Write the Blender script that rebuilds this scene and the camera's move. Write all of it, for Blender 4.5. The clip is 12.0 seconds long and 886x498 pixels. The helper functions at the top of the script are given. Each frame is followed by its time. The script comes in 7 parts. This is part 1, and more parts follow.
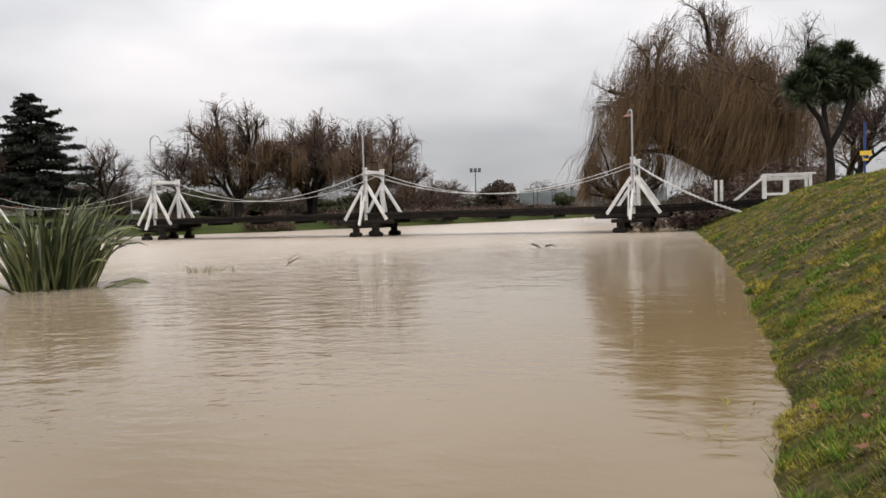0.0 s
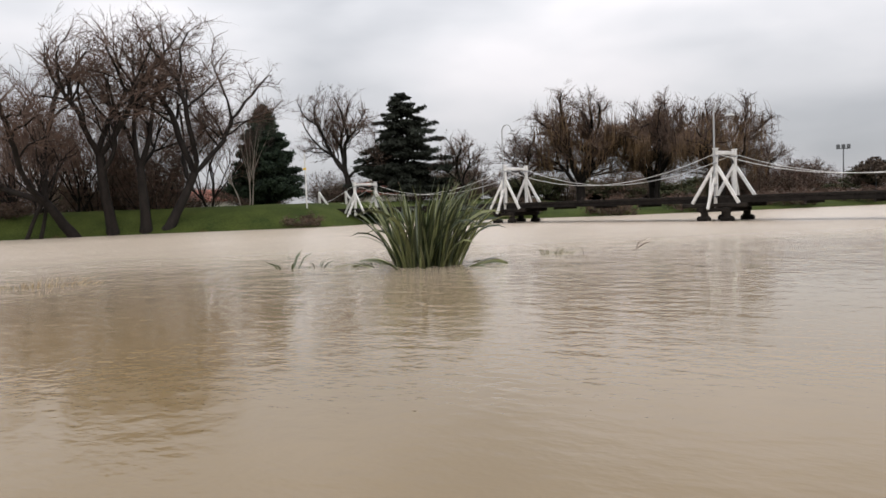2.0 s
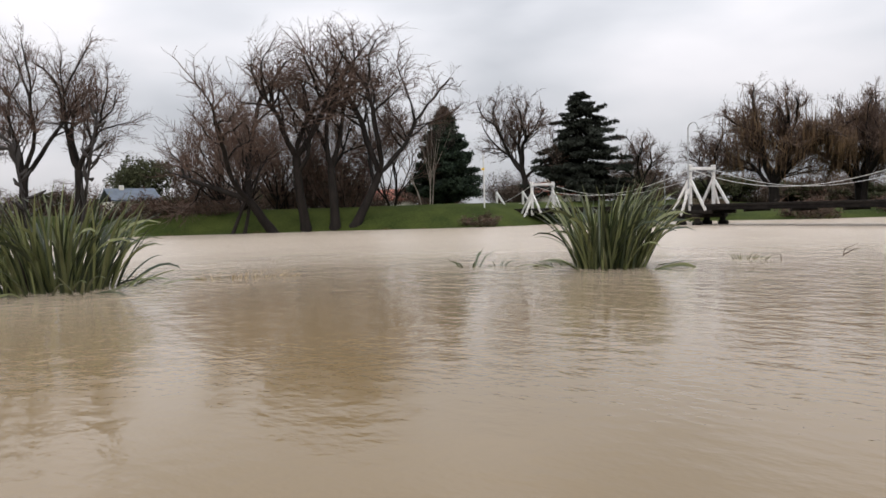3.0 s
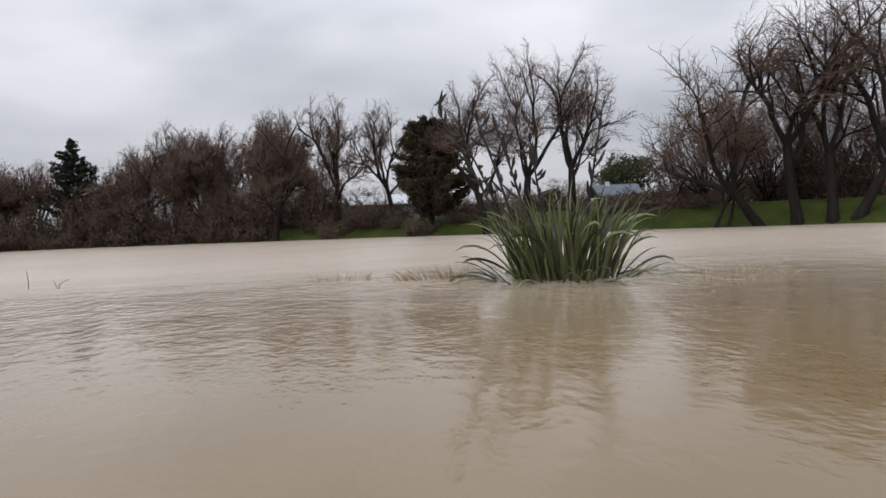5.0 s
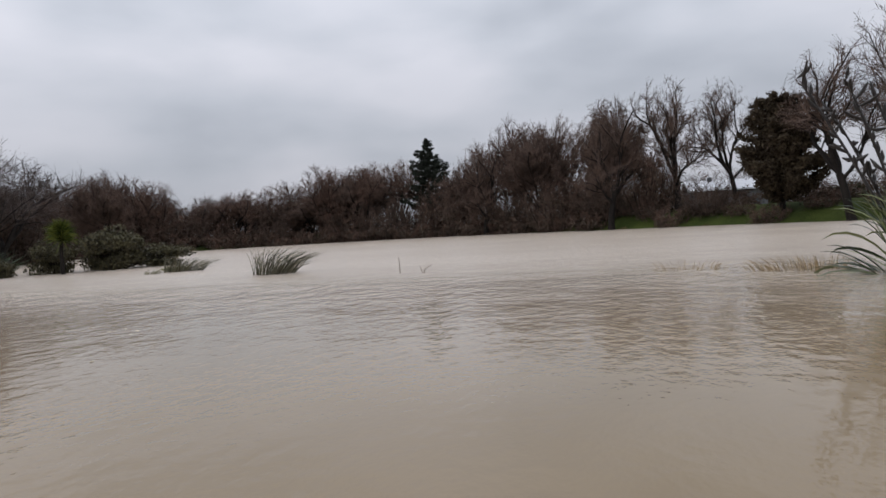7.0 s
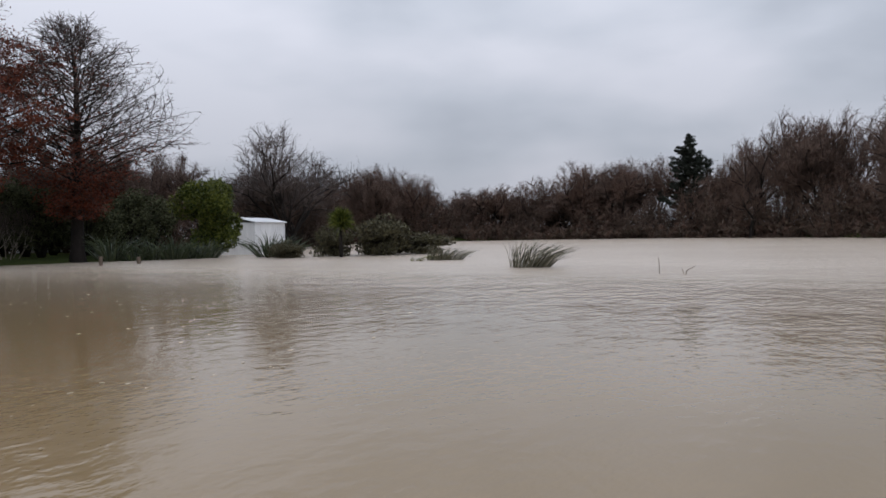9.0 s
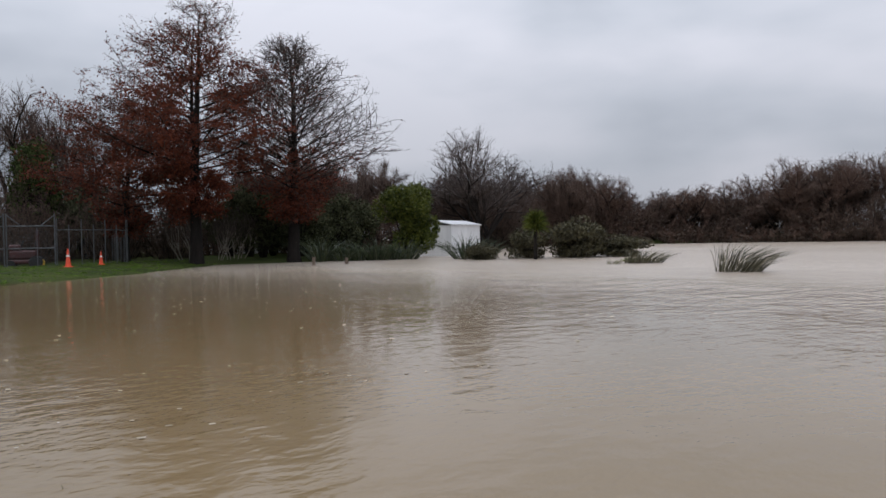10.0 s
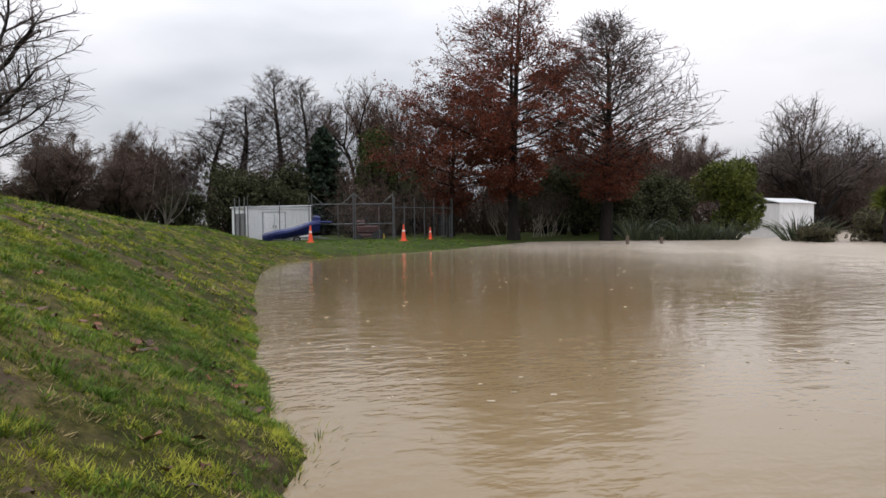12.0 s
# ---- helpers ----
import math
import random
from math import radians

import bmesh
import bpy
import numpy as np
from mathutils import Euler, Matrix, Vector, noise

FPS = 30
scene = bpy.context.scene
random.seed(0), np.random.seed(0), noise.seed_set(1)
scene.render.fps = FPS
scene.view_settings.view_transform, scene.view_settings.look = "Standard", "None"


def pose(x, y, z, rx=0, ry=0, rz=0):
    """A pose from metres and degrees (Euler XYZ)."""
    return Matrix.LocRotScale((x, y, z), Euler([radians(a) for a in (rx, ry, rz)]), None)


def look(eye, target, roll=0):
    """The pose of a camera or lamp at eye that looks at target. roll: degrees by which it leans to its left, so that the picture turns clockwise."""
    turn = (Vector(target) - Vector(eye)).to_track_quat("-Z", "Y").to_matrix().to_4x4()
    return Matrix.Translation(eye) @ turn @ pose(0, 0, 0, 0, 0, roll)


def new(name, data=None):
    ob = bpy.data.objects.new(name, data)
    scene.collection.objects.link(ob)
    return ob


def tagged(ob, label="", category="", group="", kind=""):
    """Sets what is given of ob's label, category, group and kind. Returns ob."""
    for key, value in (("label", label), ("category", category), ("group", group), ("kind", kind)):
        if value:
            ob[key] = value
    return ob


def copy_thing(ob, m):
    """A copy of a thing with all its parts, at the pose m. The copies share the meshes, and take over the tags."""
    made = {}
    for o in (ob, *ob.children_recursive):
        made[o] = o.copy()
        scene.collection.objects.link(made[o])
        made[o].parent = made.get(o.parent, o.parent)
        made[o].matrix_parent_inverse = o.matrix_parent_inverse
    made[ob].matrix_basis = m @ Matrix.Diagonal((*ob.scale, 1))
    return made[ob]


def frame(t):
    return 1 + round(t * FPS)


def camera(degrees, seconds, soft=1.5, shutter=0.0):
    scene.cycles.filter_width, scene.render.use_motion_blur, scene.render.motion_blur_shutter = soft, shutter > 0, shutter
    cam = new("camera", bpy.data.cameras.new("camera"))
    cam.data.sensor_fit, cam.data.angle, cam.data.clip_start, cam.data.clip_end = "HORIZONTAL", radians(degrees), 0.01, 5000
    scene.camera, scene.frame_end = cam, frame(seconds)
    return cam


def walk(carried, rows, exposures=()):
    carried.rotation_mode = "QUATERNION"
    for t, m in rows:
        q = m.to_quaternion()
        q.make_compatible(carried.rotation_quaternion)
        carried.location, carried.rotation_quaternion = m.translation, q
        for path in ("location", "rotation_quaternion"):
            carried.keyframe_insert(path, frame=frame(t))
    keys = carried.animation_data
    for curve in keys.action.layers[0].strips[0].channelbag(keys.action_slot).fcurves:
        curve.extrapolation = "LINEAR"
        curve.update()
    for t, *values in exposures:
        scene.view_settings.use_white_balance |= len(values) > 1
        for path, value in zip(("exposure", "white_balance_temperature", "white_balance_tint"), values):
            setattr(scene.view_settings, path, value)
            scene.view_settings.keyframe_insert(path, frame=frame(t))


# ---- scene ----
cam = camera(60.8, 12.0, soft=1.6)
PATH = [
    (0.0, pose(0.551, 0.620, 1.55, 86.89, 1.68, -0.06)),
    (0.5, pose(0.487, 0.617, 1.55, 86.91, 1.76, 5.00)),
    (1.0, pose(0.420, 0.608, 1.55, 86.79, 1.76, 10.44)),
    (1.5, pose(0.330, 0.586, 1.55, 86.49, 2.39, 17.78)),
    (2.0, pose(0.244, 0.552, 1.55, 86.53, 2.14, 25.18)),
    (2.5, pose(0.176, 0.515, 1.55, 86.75, 1.36, 31.32)),
    (2.7, pose(0.148, 0.497, 1.55, 86.84, 1.53, 33.92)),
    (4.3, pose(-0.076, 0.256, 1.55, 87.48, 1.93, 60.38)),
    (4.5, pose(-0.094, 0.221, 1.55, 87.64, 2.37, 63.50)),
    (5.0, pose(-0.140, 0.105, 1.55, 87.81, 2.49, 73.43)),
    (5.5, pose(-0.163, 0.003, 1.55, 88.20, 2.80, 81.78)),
    (6.0, pose(-0.169, -0.069, 1.55, 88.16, 2.54, 87.54)),
    (6.5, pose(-0.169, -0.142, 1.55, 88.16, 2.83, 93.38)),
    (6.7, pose(-0.167, -0.169, 1.55, 88.15, 3.09, 95.52)),
    (8.3, pose(-0.131, -0.332, 1.55, 88.92, 1.29, 108.83)),
    (8.5, pose(-0.122, -0.357, 1.55, 88.90, 0.81, 110.95)),
    (9.0, pose(-0.090, -0.429, 1.55, 88.62, 1.09, 117.18)),
    (9.5, pose(-0.042, -0.510, 1.55, 88.82, 1.55, 124.68)),
    (10.0, pose(0.012, -0.578, 1.55, 89.07, 1.10, 131.64)),
    (10.5, pose(0.070, -0.637, 1.55, 88.48, 0.66, 138.18)),
    (11.0, pose(0.151, -0.699, 1.55, 88.24, 0.98, 146.37)),
    (11.5, pose(0.200, -0.729, 1.55, 88.00, 1.33, 150.94)),
    (12.0, pose(0.243, -0.751, 1.55, 87.77, 0.62, 154.73)),
]
# the camera's automatic exposure and white balance
EXPOSURES = [(0.0, 0.33, 6900, 10), (2.7, 0.32, 6650, 10), (4.5, 0.18, 6500, 10), (5.0, 0.06, 6420, 10), (5.5, -0.26, 6320, 10), (6.5, -0.18, 6260, 10), (8.3, -0.14, 6120, 10), (9.0, -0.19, 6090, 10), (10.0, -0.15, 6160, 10), (10.5, 0.11, 6260, 10), (11.0, 0.24, 6350, 10), (12.0, 0.36, 6550, 10)]
walk(cam, PATH, EXPOSURES)

# ---- world and light ----
world = bpy.data.worlds.new("overcast_sky")
scene.world = world
world.use_nodes = True
wn, wl = world.node_tree.nodes, world.node_tree.links
for n_ in list(wn):
    wn.remove(n_)


def wnode(kind, **values):
    n = wn.new(kind)
    for k, v in values.items():
        n.inputs[k].default_value = v
    return n


SUN_ELEVATION, SUN_ROTATION = radians(38), radians(150)
sky = wn.new("ShaderNodeTexSky")
sky.sky_type = "NISHITA"
sky.sun_disc = False
sky.sun_elevation, sky.sun_rotation = SUN_ELEVATION, SUN_ROTATION
sky_dim = wn.new("ShaderNodeMix")
sky_dim.data_type, sky_dim.blend_type = "RGBA", "MULTIPLY"
sky_dim.inputs["Factor"].default_value = 1.0
sky_dim.inputs[7].default_value = (0.1, 0.1, 0.1, 1)
wl.new(sky.outputs["Color"], sky_dim.inputs[6])
coord = wn.new("ShaderNodeTexCoord")
stretch = wnode("ShaderNodeMapping", Scale=(1.0, 1.0, 2.6))
wl.new(coord.outputs["Generated"], stretch.inputs["Vector"])
cloud_a = wnode("ShaderNodeTexNoise", Scale=2.1, Detail=3.0, Roughness=0.45, Distortion=0.15)
cloud_b = wnode("ShaderNodeTexNoise", Scale=5.0, Detail=4.0, Roughness=0.5, Distortion=0.15)
wl.new(stretch.outputs["Vector"], cloud_a.inputs["Vector"])
wl.new(stretch.outputs["Vector"], cloud_b.inputs["Vector"])
cloud_mix = wn.new("ShaderNodeMix")
cloud_mix.inputs["Factor"].default_value = 0.2
wl.new(cloud_a.outputs["Fac"], cloud_mix.inputs["A"])
wl.new(cloud_b.outputs["Fac"], cloud_mix.inputs["B"])
ramp = wn.new("ShaderNodeValToRGB")
ramp.color_ramp.elements[0].position, ramp.color_ramp.elements[0].color = 0.36, (0.38, 0.4, 0.44, 1)
ramp.color_ramp.elements[1].position, ramp.color_ramp.elements[1].color = 0.61, (0.66, 0.655, 0.695, 1)
mid = ramp.color_ramp.elements.new(0.5)
mid.color = (0.54, 0.553, 0.595, 1)
wl.new(cloud_mix.outputs["Result"], ramp.inputs["Fac"])
veil = wn.new("ShaderNodeMix")
veil.data_type = "RGBA"
veil.inputs["Factor"].default_value = 0.97
wl.new(sky_dim.outputs[2], veil.inputs[6])
wl.new(ramp.outputs["Color"], veil.inputs[7])
split = wn.new("ShaderNodeSeparateXYZ")
wl.new(coord.outputs["Generated"], split.inputs["Vector"])
zenith = wnode("ShaderNodeMapRange")
zenith.inputs["From Min"].default_value, zenith.inputs["From Max"].default_value = 0.0, 1.0
zenith.inputs["To Min"].default_value, zenith.inputs["To Max"].default_value = 0.79, 2.8
wl.new(split.outputs["Z"], zenith.inputs["Value"])
bg = wnode("ShaderNodeBackground")
wl.new(veil.outputs[2], bg.inputs["Color"])
wl.new(zenith.outputs["Result"], bg.inputs["Strength"])
w_out = wn.new("ShaderNodeOutputWorld")
wl.new(bg.outputs["Background"], w_out.inputs["Surface"])

sun_data = bpy.data.lights.new("sun", "SUN")
sun_data.energy, sun_data.angle, sun_data.color = 0.7, radians(25), (1.0, 0.97, 0.92)
sun = new("sun", sun_data)
sun.matrix_world = look((0, 0, 60), (-40 * math.sin(SUN_ROTATION), -40 * math.cos(SUN_ROTATION), 60 - 40 * math.tan(SUN_ELEVATION)))


# ---- materials ----
def material(name, dark, light, scale=6.0, rough=0.8, bump=0.25, metal=0.0, fine=8.0, per_object=0.0, per_island=0.0, coarse=0.35, stretch_z=1.0, spec=0.5, sheer=0.0, span=(0.3, 0.7)):
    """Two scales of noise between two colours, with fine relief and some spread from piece to piece."""
    m = bpy.data.materials.new(name)
    m.use_nodes = True
    nt, ln = m.node_tree.nodes, m.node_tree.links
    bsdf = nt["Principled BSDF"]
    bsdf.inputs["Roughness"].default_value = rough
    bsdf.inputs["Metallic"].default_value = metal
    bsdf.inputs["Specular IOR Level"].default_value = spec
    tc = nt.new("ShaderNodeTexCoord")
    mp = nt.new("ShaderNodeMapping")
    mp.inputs["Scale"].default_value = (1, 1, stretch_z)
    ln.new(tc.outputs["Object"], mp.inputs["Vector"])
    a = nt.new("ShaderNodeTexNoise")
    a.inputs["Scale"].default_value, a.inputs["Detail"].default_value = scale, 5
    b = nt.new("ShaderNodeTexNoise")
    b.inputs["Scale"].default_value, b.inputs["Detail"].default_value = scale * fine, 3
    ln.new(mp.outputs["Vector"], a.inputs["Vector"])
    ln.new(mp.outputs["Vector"], b.inputs["Vector"])
    mix = nt.new("ShaderNodeMix")
    mix.inputs["Factor"].default_value = coarse
    ln.new(a.outputs["Fac"], mix.inputs["A"])
    ln.new(b.outputs["Fac"], mix.inputs["B"])
    last = mix.outputs["Result"]
    if per_object or per_island:
        if per_object:
            info = nt.new("ShaderNodeObjectInfo")
            rnd = info.outputs["Random"]
        else:
            info = nt.new("ShaderNodeNewGeometry")
            rnd = info.outputs["Random Per Island"]
        sub = nt.new("ShaderNodeMath")
        sub.operation = "SUBTRACT"
        sub.inputs[1].default_value = 0.5
        ln.new(rnd, sub.inputs[0])
        mad = nt.new("ShaderNodeMath")
        mad.operation = "MULTIPLY_ADD"
        mad.inputs[1].default_value = per_object + per_island
        ln.new(sub.outputs[0], mad.inputs[0])
        ln.new(last, mad.inputs[2])
        last = mad.outputs[0]
    rp = nt.new("ShaderNodeValToRGB")
    rp.color_ramp.elements[0].position, rp.color_ramp.elements[0].color = span[0], (*dark, 1)
    rp.color_ramp.elements[1].position, rp.color_ramp.elements[1].color = span[1], (*light, 1)
    ln.new(last, rp.inputs["Fac"])
    ln.new(rp.outputs["Color"], bsdf.inputs["Base Color"])
    if bump:
        bp = nt.new("ShaderNodeBump")
        bp.inputs["Strength"].default_value, bp.inputs["Distance"].default_value = bump, 0.02
        ln.new(b.outputs["Fac"], bp.inputs["Height"])
        ln.new(bp.outputs["Normal"], bsdf.inputs["Normal"])
    if sheer:
        tr = nt.new("ShaderNodeBsdfTranslucent")
        ln.new(rp.outputs["Color"], tr.inputs["Color"])
        ms = nt.new("ShaderNodeMixShader")
        ms.inputs["Fac"].default_value = sheer
        ln.new(bsdf.outputs["BSDF"], ms.inputs[1])
        ln.new(tr.outputs["BSDF"], ms.inputs[2])
        ln.new(ms.outputs["Shader"], nt["Material Output"].inputs["Surface"])
    return m


M_BARK = material("dark_wet_bark", (0.008, 0.0068, 0.006), (0.027, 0.022, 0.019), 2.5, 0.85, 0.5, stretch_z=0.3, spec=0.15)
M_BARK_PALE = material("pale_bark", (0.17, 0.145, 0.12), (0.36, 0.32, 0.27), 2.5, 0.85, 0.4, stretch_z=0.3, spec=0.15)
M_TWIG = material("brown_twigs", (0.05, 0.034, 0.027), (0.135, 0.09, 0.07), 0.8, 0.85, 0.0, per_island=0.25, spec=0.2)
M_TWIG_GREY = material("grey_twigs", (0.046, 0.037, 0.033), (0.12, 0.094, 0.084), 0.8, 0.85, 0.0, per_island=0.25, spec=0.2)
M_TWIG_RUST = material("reddish_twigs", (0.058, 0.036, 0.027), (0.145, 0.09, 0.068), 0.8, 0.85, 0.0, per_island=0.3, spec=0.2)
M_WITHY = material("golden_willow_withies", (0.066, 0.038, 0.016), (0.2, 0.12, 0.05), 0.5, 0.75, 0.0, per_island=0.35, sheer=0.15)
M_WITHY_DULL = material("dull_brown_withies", (0.075, 0.042, 0.02), (0.19, 0.115, 0.055), 0.5, 0.8, 0.0, per_island=0.35)
M_OAKLEAF = material("rust_oak_leaves", (0.06, 0.018, 0.012), (0.21, 0.06, 0.033), 0.6, 0.7, 0.0, per_island=0.5, sheer=0.2, spec=0.15)
M_NEEDLE = material("dark_conifer_needles", (0.012, 0.02, 0.014), (0.04, 0.06, 0.036), 0.7, 0.85, 0.0, per_island=0.4, spec=0.15)
M_NEEDLE_BLUE = material("bluish_fir_needles", (0.012, 0.015, 0.011), (0.036, 0.041, 0.031), 0.7, 0.85, 0.0, per_island=0.4, spec=0.15)
M_NEEDLE_BROWN = material("bronzed_evergreen_foliage", (0.028, 0.02, 0.013), (0.075, 0.058, 0.036), 0.7, 0.85, 0.0, per_island=0.4, spec=0.15)
M_LEAF = material("glossy_green_leaves", (0.026, 0.042, 0.008), (0.16, 0.175, 0.034), 0.9, 0.45, 0.0, per_island=0.5, sheer=0.2, spec=0.15)
M_LEAF_DARK = material("dark_shrub_leaves", (0.032, 0.035, 0.02), (0.095, 0.1, 0.054), 0.9, 0.95, 0.0, per_island=0.5, sheer=0.1, spec=0.04)
M_LEAF_MID = material("mid_green_leaves", (0.024, 0.036, 0.012), (0.095, 0.118, 0.042), 0.9, 0.9, 0.0, per_island=0.5, sheer=0.1, spec=0.05)
M_LEAF_BROWN = material("brown_bank_scrub", (0.038, 0.026, 0.019), (0.1, 0.07, 0.048), 0.9, 0.9, 0.0, per_island=0.5)
M_FLAX = material("grey_green_flax_leaf", (0.024, 0.036, 0.013), (0.185, 0.2, 0.082), 1.2, 0.42, 0.1, per_object=0.75, stretch_z=0.3, sheer=0.12)
M_FLAX_FAR = material("flax_leaf", (0.022, 0.036, 0.016), (0.085, 0.105, 0.05), 1.2, 0.4, 0.0, per_island=0.5, stretch_z=0.3, sheer=0.12)
M_STALK = material("dark_flax_stalk", (0.009, 0.007, 0.006), (0.03, 0.022, 0.018), 5, 0.7, 0.2)
M_DRY = material("dry_straw_stems", (0.16, 0.115, 0.06), (0.40, 0.30, 0.17), 3, 0.85, 0.0, per_island=0.5)
M_SEDGE = material("olive_sedge_leaves", (0.055, 0.06, 0.025), (0.21, 0.19, 0.095), 2, 0.7, 0.0, per_island=0.6)
M_CORD = material("cabbage_tree_leaves", (0.018, 0.03, 0.014), (0.075, 0.095, 0.045), 1.5, 0.5, 0.0, per_island=0.5, sheer=0.1)
M_WHITE = material("weathered_white_paint", (0.46, 0.45, 0.43), (0.82, 0.81, 0.79), 3.0, 0.55, 0.2, per_object=0.12)
M_TIMBER = material("dark_tarred_timber", (0.007, 0.006, 0.0055), (0.026, 0.022, 0.019), 3.0, 0.9, 0.5, per_object=0.3, spec=0.12)
M_CABLE = material("white_wrapped_rope", (0.42, 0.41, 0.39), (0.78, 0.77, 0.74), 8, 0.7, 0.2)
M_GALV = material("galvanised_steel", (0.08, 0.085, 0.088), (0.18, 0.185, 0.19), 6, 0.5, 0.1, metal=0.6)
M_CLOTH = material("pale_windbreak_cloth", (0.27, 0.31, 0.32), (0.38, 0.42, 0.43), 1.5, 0.9, 0.1)
M_IRON = material("dark_iron_bracket", (0.012, 0.012, 0.013), (0.04, 0.04, 0.042), 6, 0.5, 0.1, metal=0.4)
M_GREYPAINT = material("grey_lamp_paint", (0.25, 0.26, 0.27), (0.42, 0.43, 0.44), 6, 0.5, 0.1)
M_COPPER = material("rusty_lamp_bracket", (0.16, 0.07, 0.04), (0.32, 0.16, 0.1), 8, 0.7, 0.2)
M_CLAD = material("off_white_metal_cladding", (0.68, 0.69, 0.7), (0.84, 0.85, 0.86), 1.2, 0.5, 0.05, stretch_z=0.2)
M_CREAM = material("cream_wall_paint", (0.55, 0.53, 0.46), (0.72, 0.70, 0.63), 1.5, 0.7, 0.1)
M_SLATE = material("blue_grey_roof", (0.06, 0.075, 0.1), (0.12, 0.145, 0.18), 1.5, 0.85, 0.1)
M_REDROOF = material("red_roof", (0.26, 0.075, 0.05), (0.42, 0.15, 0.1), 1.5, 0.7, 0.1)
M_WROOF = material("pale_metal_roof", (0.62, 0.63, 0.65), (0.82, 0.83, 0.85), 1.2, 0.35, 0.05)
M_GLASS = material("dark_window_glass", (0.015, 0.018, 0.02), (0.04, 0.045, 0.05), 1, 0.08, 0.0)
M_BLUE = material("blue_tarpaulin", (0.006, 0.012, 0.075), (0.016, 0.03, 0.17), 3, 0.45, 0.4)
M_ORANGE = material("orange_cone_plastic", (0.78, 0.07, 0.025), (0.92, 0.12, 0.045), 6, 0.5, 0.1)
M_BAND = material("white_reflective_band", (0.7, 0.7, 0.68), (0.85, 0.85, 0.83), 8, 0.35, 0.0)
M_RUBBER = material("black_rubber", (0.012, 0.012, 0.012), (0.035, 0.034, 0.033), 8, 0.85, 0.2)
M_RED = material("faded_red_machine_paint", (0.035, 0.012, 0.012), (0.1, 0.03, 0.027), 5, 0.6, 0.2)
M_YELLOW = material("yellow_sign_paint", (0.68, 0.42, 0.03), (0.85, 0.58, 0.07), 6, 0.5, 0.05)
M_BLUEPOLE = material("blue_pole_paint", (0.02, 0.04, 0.16), (0.04, 0.07, 0.26), 6, 0.45, 0.05)
M_GREYBOARD = material("weathered_grey_boards", (0.10, 0.10, 0.105), (0.23, 0.23, 0.235), 4, 0.85, 0.3, per_object=0.3, stretch_z=0.2)
M_WOOD = material("bleached_driftwood", (0.08, 0.06, 0.045), (0.2, 0.15, 0.11), 5, 0.85, 0.3, stretch_z=0.3)
M_NET = material("grey_fence_netting", (0.08, 0.085, 0.09), (0.16, 0.165, 0.17), 6, 0.6, 0.0)
M_BLADE = material("lush_meadow_grass_blades", (0.046, 0.09, 0.009), (0.42, 0.42, 0.052), 1.5, 0.65, 0.0, per_island=0.12, fine=5, sheer=0.25, coarse=0.45, span=(0.42, 0.62), spec=0.15)
M_BLADE_OLIVE = material("olive_meadow_grass_blades", (0.055, 0.072, 0.012), (0.42, 0.34, 0.058), 1.3, 0.65, 0.0, per_island=0.12, fine=5, sheer=0.25, coarse=0.45, span=(0.4, 0.62), spec=0.15)
M_BLADE_LUSH = material("deep_green_grass_tufts", (0.03, 0.075, 0.008), (0.17, 0.26, 0.03), 1.6, 0.6, 0.0, per_island=0.3, fine=6, sheer=0.25, coarse=0.4, spec=0.15)
M_BLADE_DRY = material("straw_grass_blades", (0.17, 0.125, 0.05), (0.42, 0.33, 0.15), 0.7, 0.7, 0.0, per_island=0.5, sheer=0.2, spec=0.15)
M_DEADLEAF = material("fallen_brown_leaves", (0.04, 0.015, 0.009), (0.17, 0.066, 0.03), 3, 0.75, 0.0, per_island=0.6)


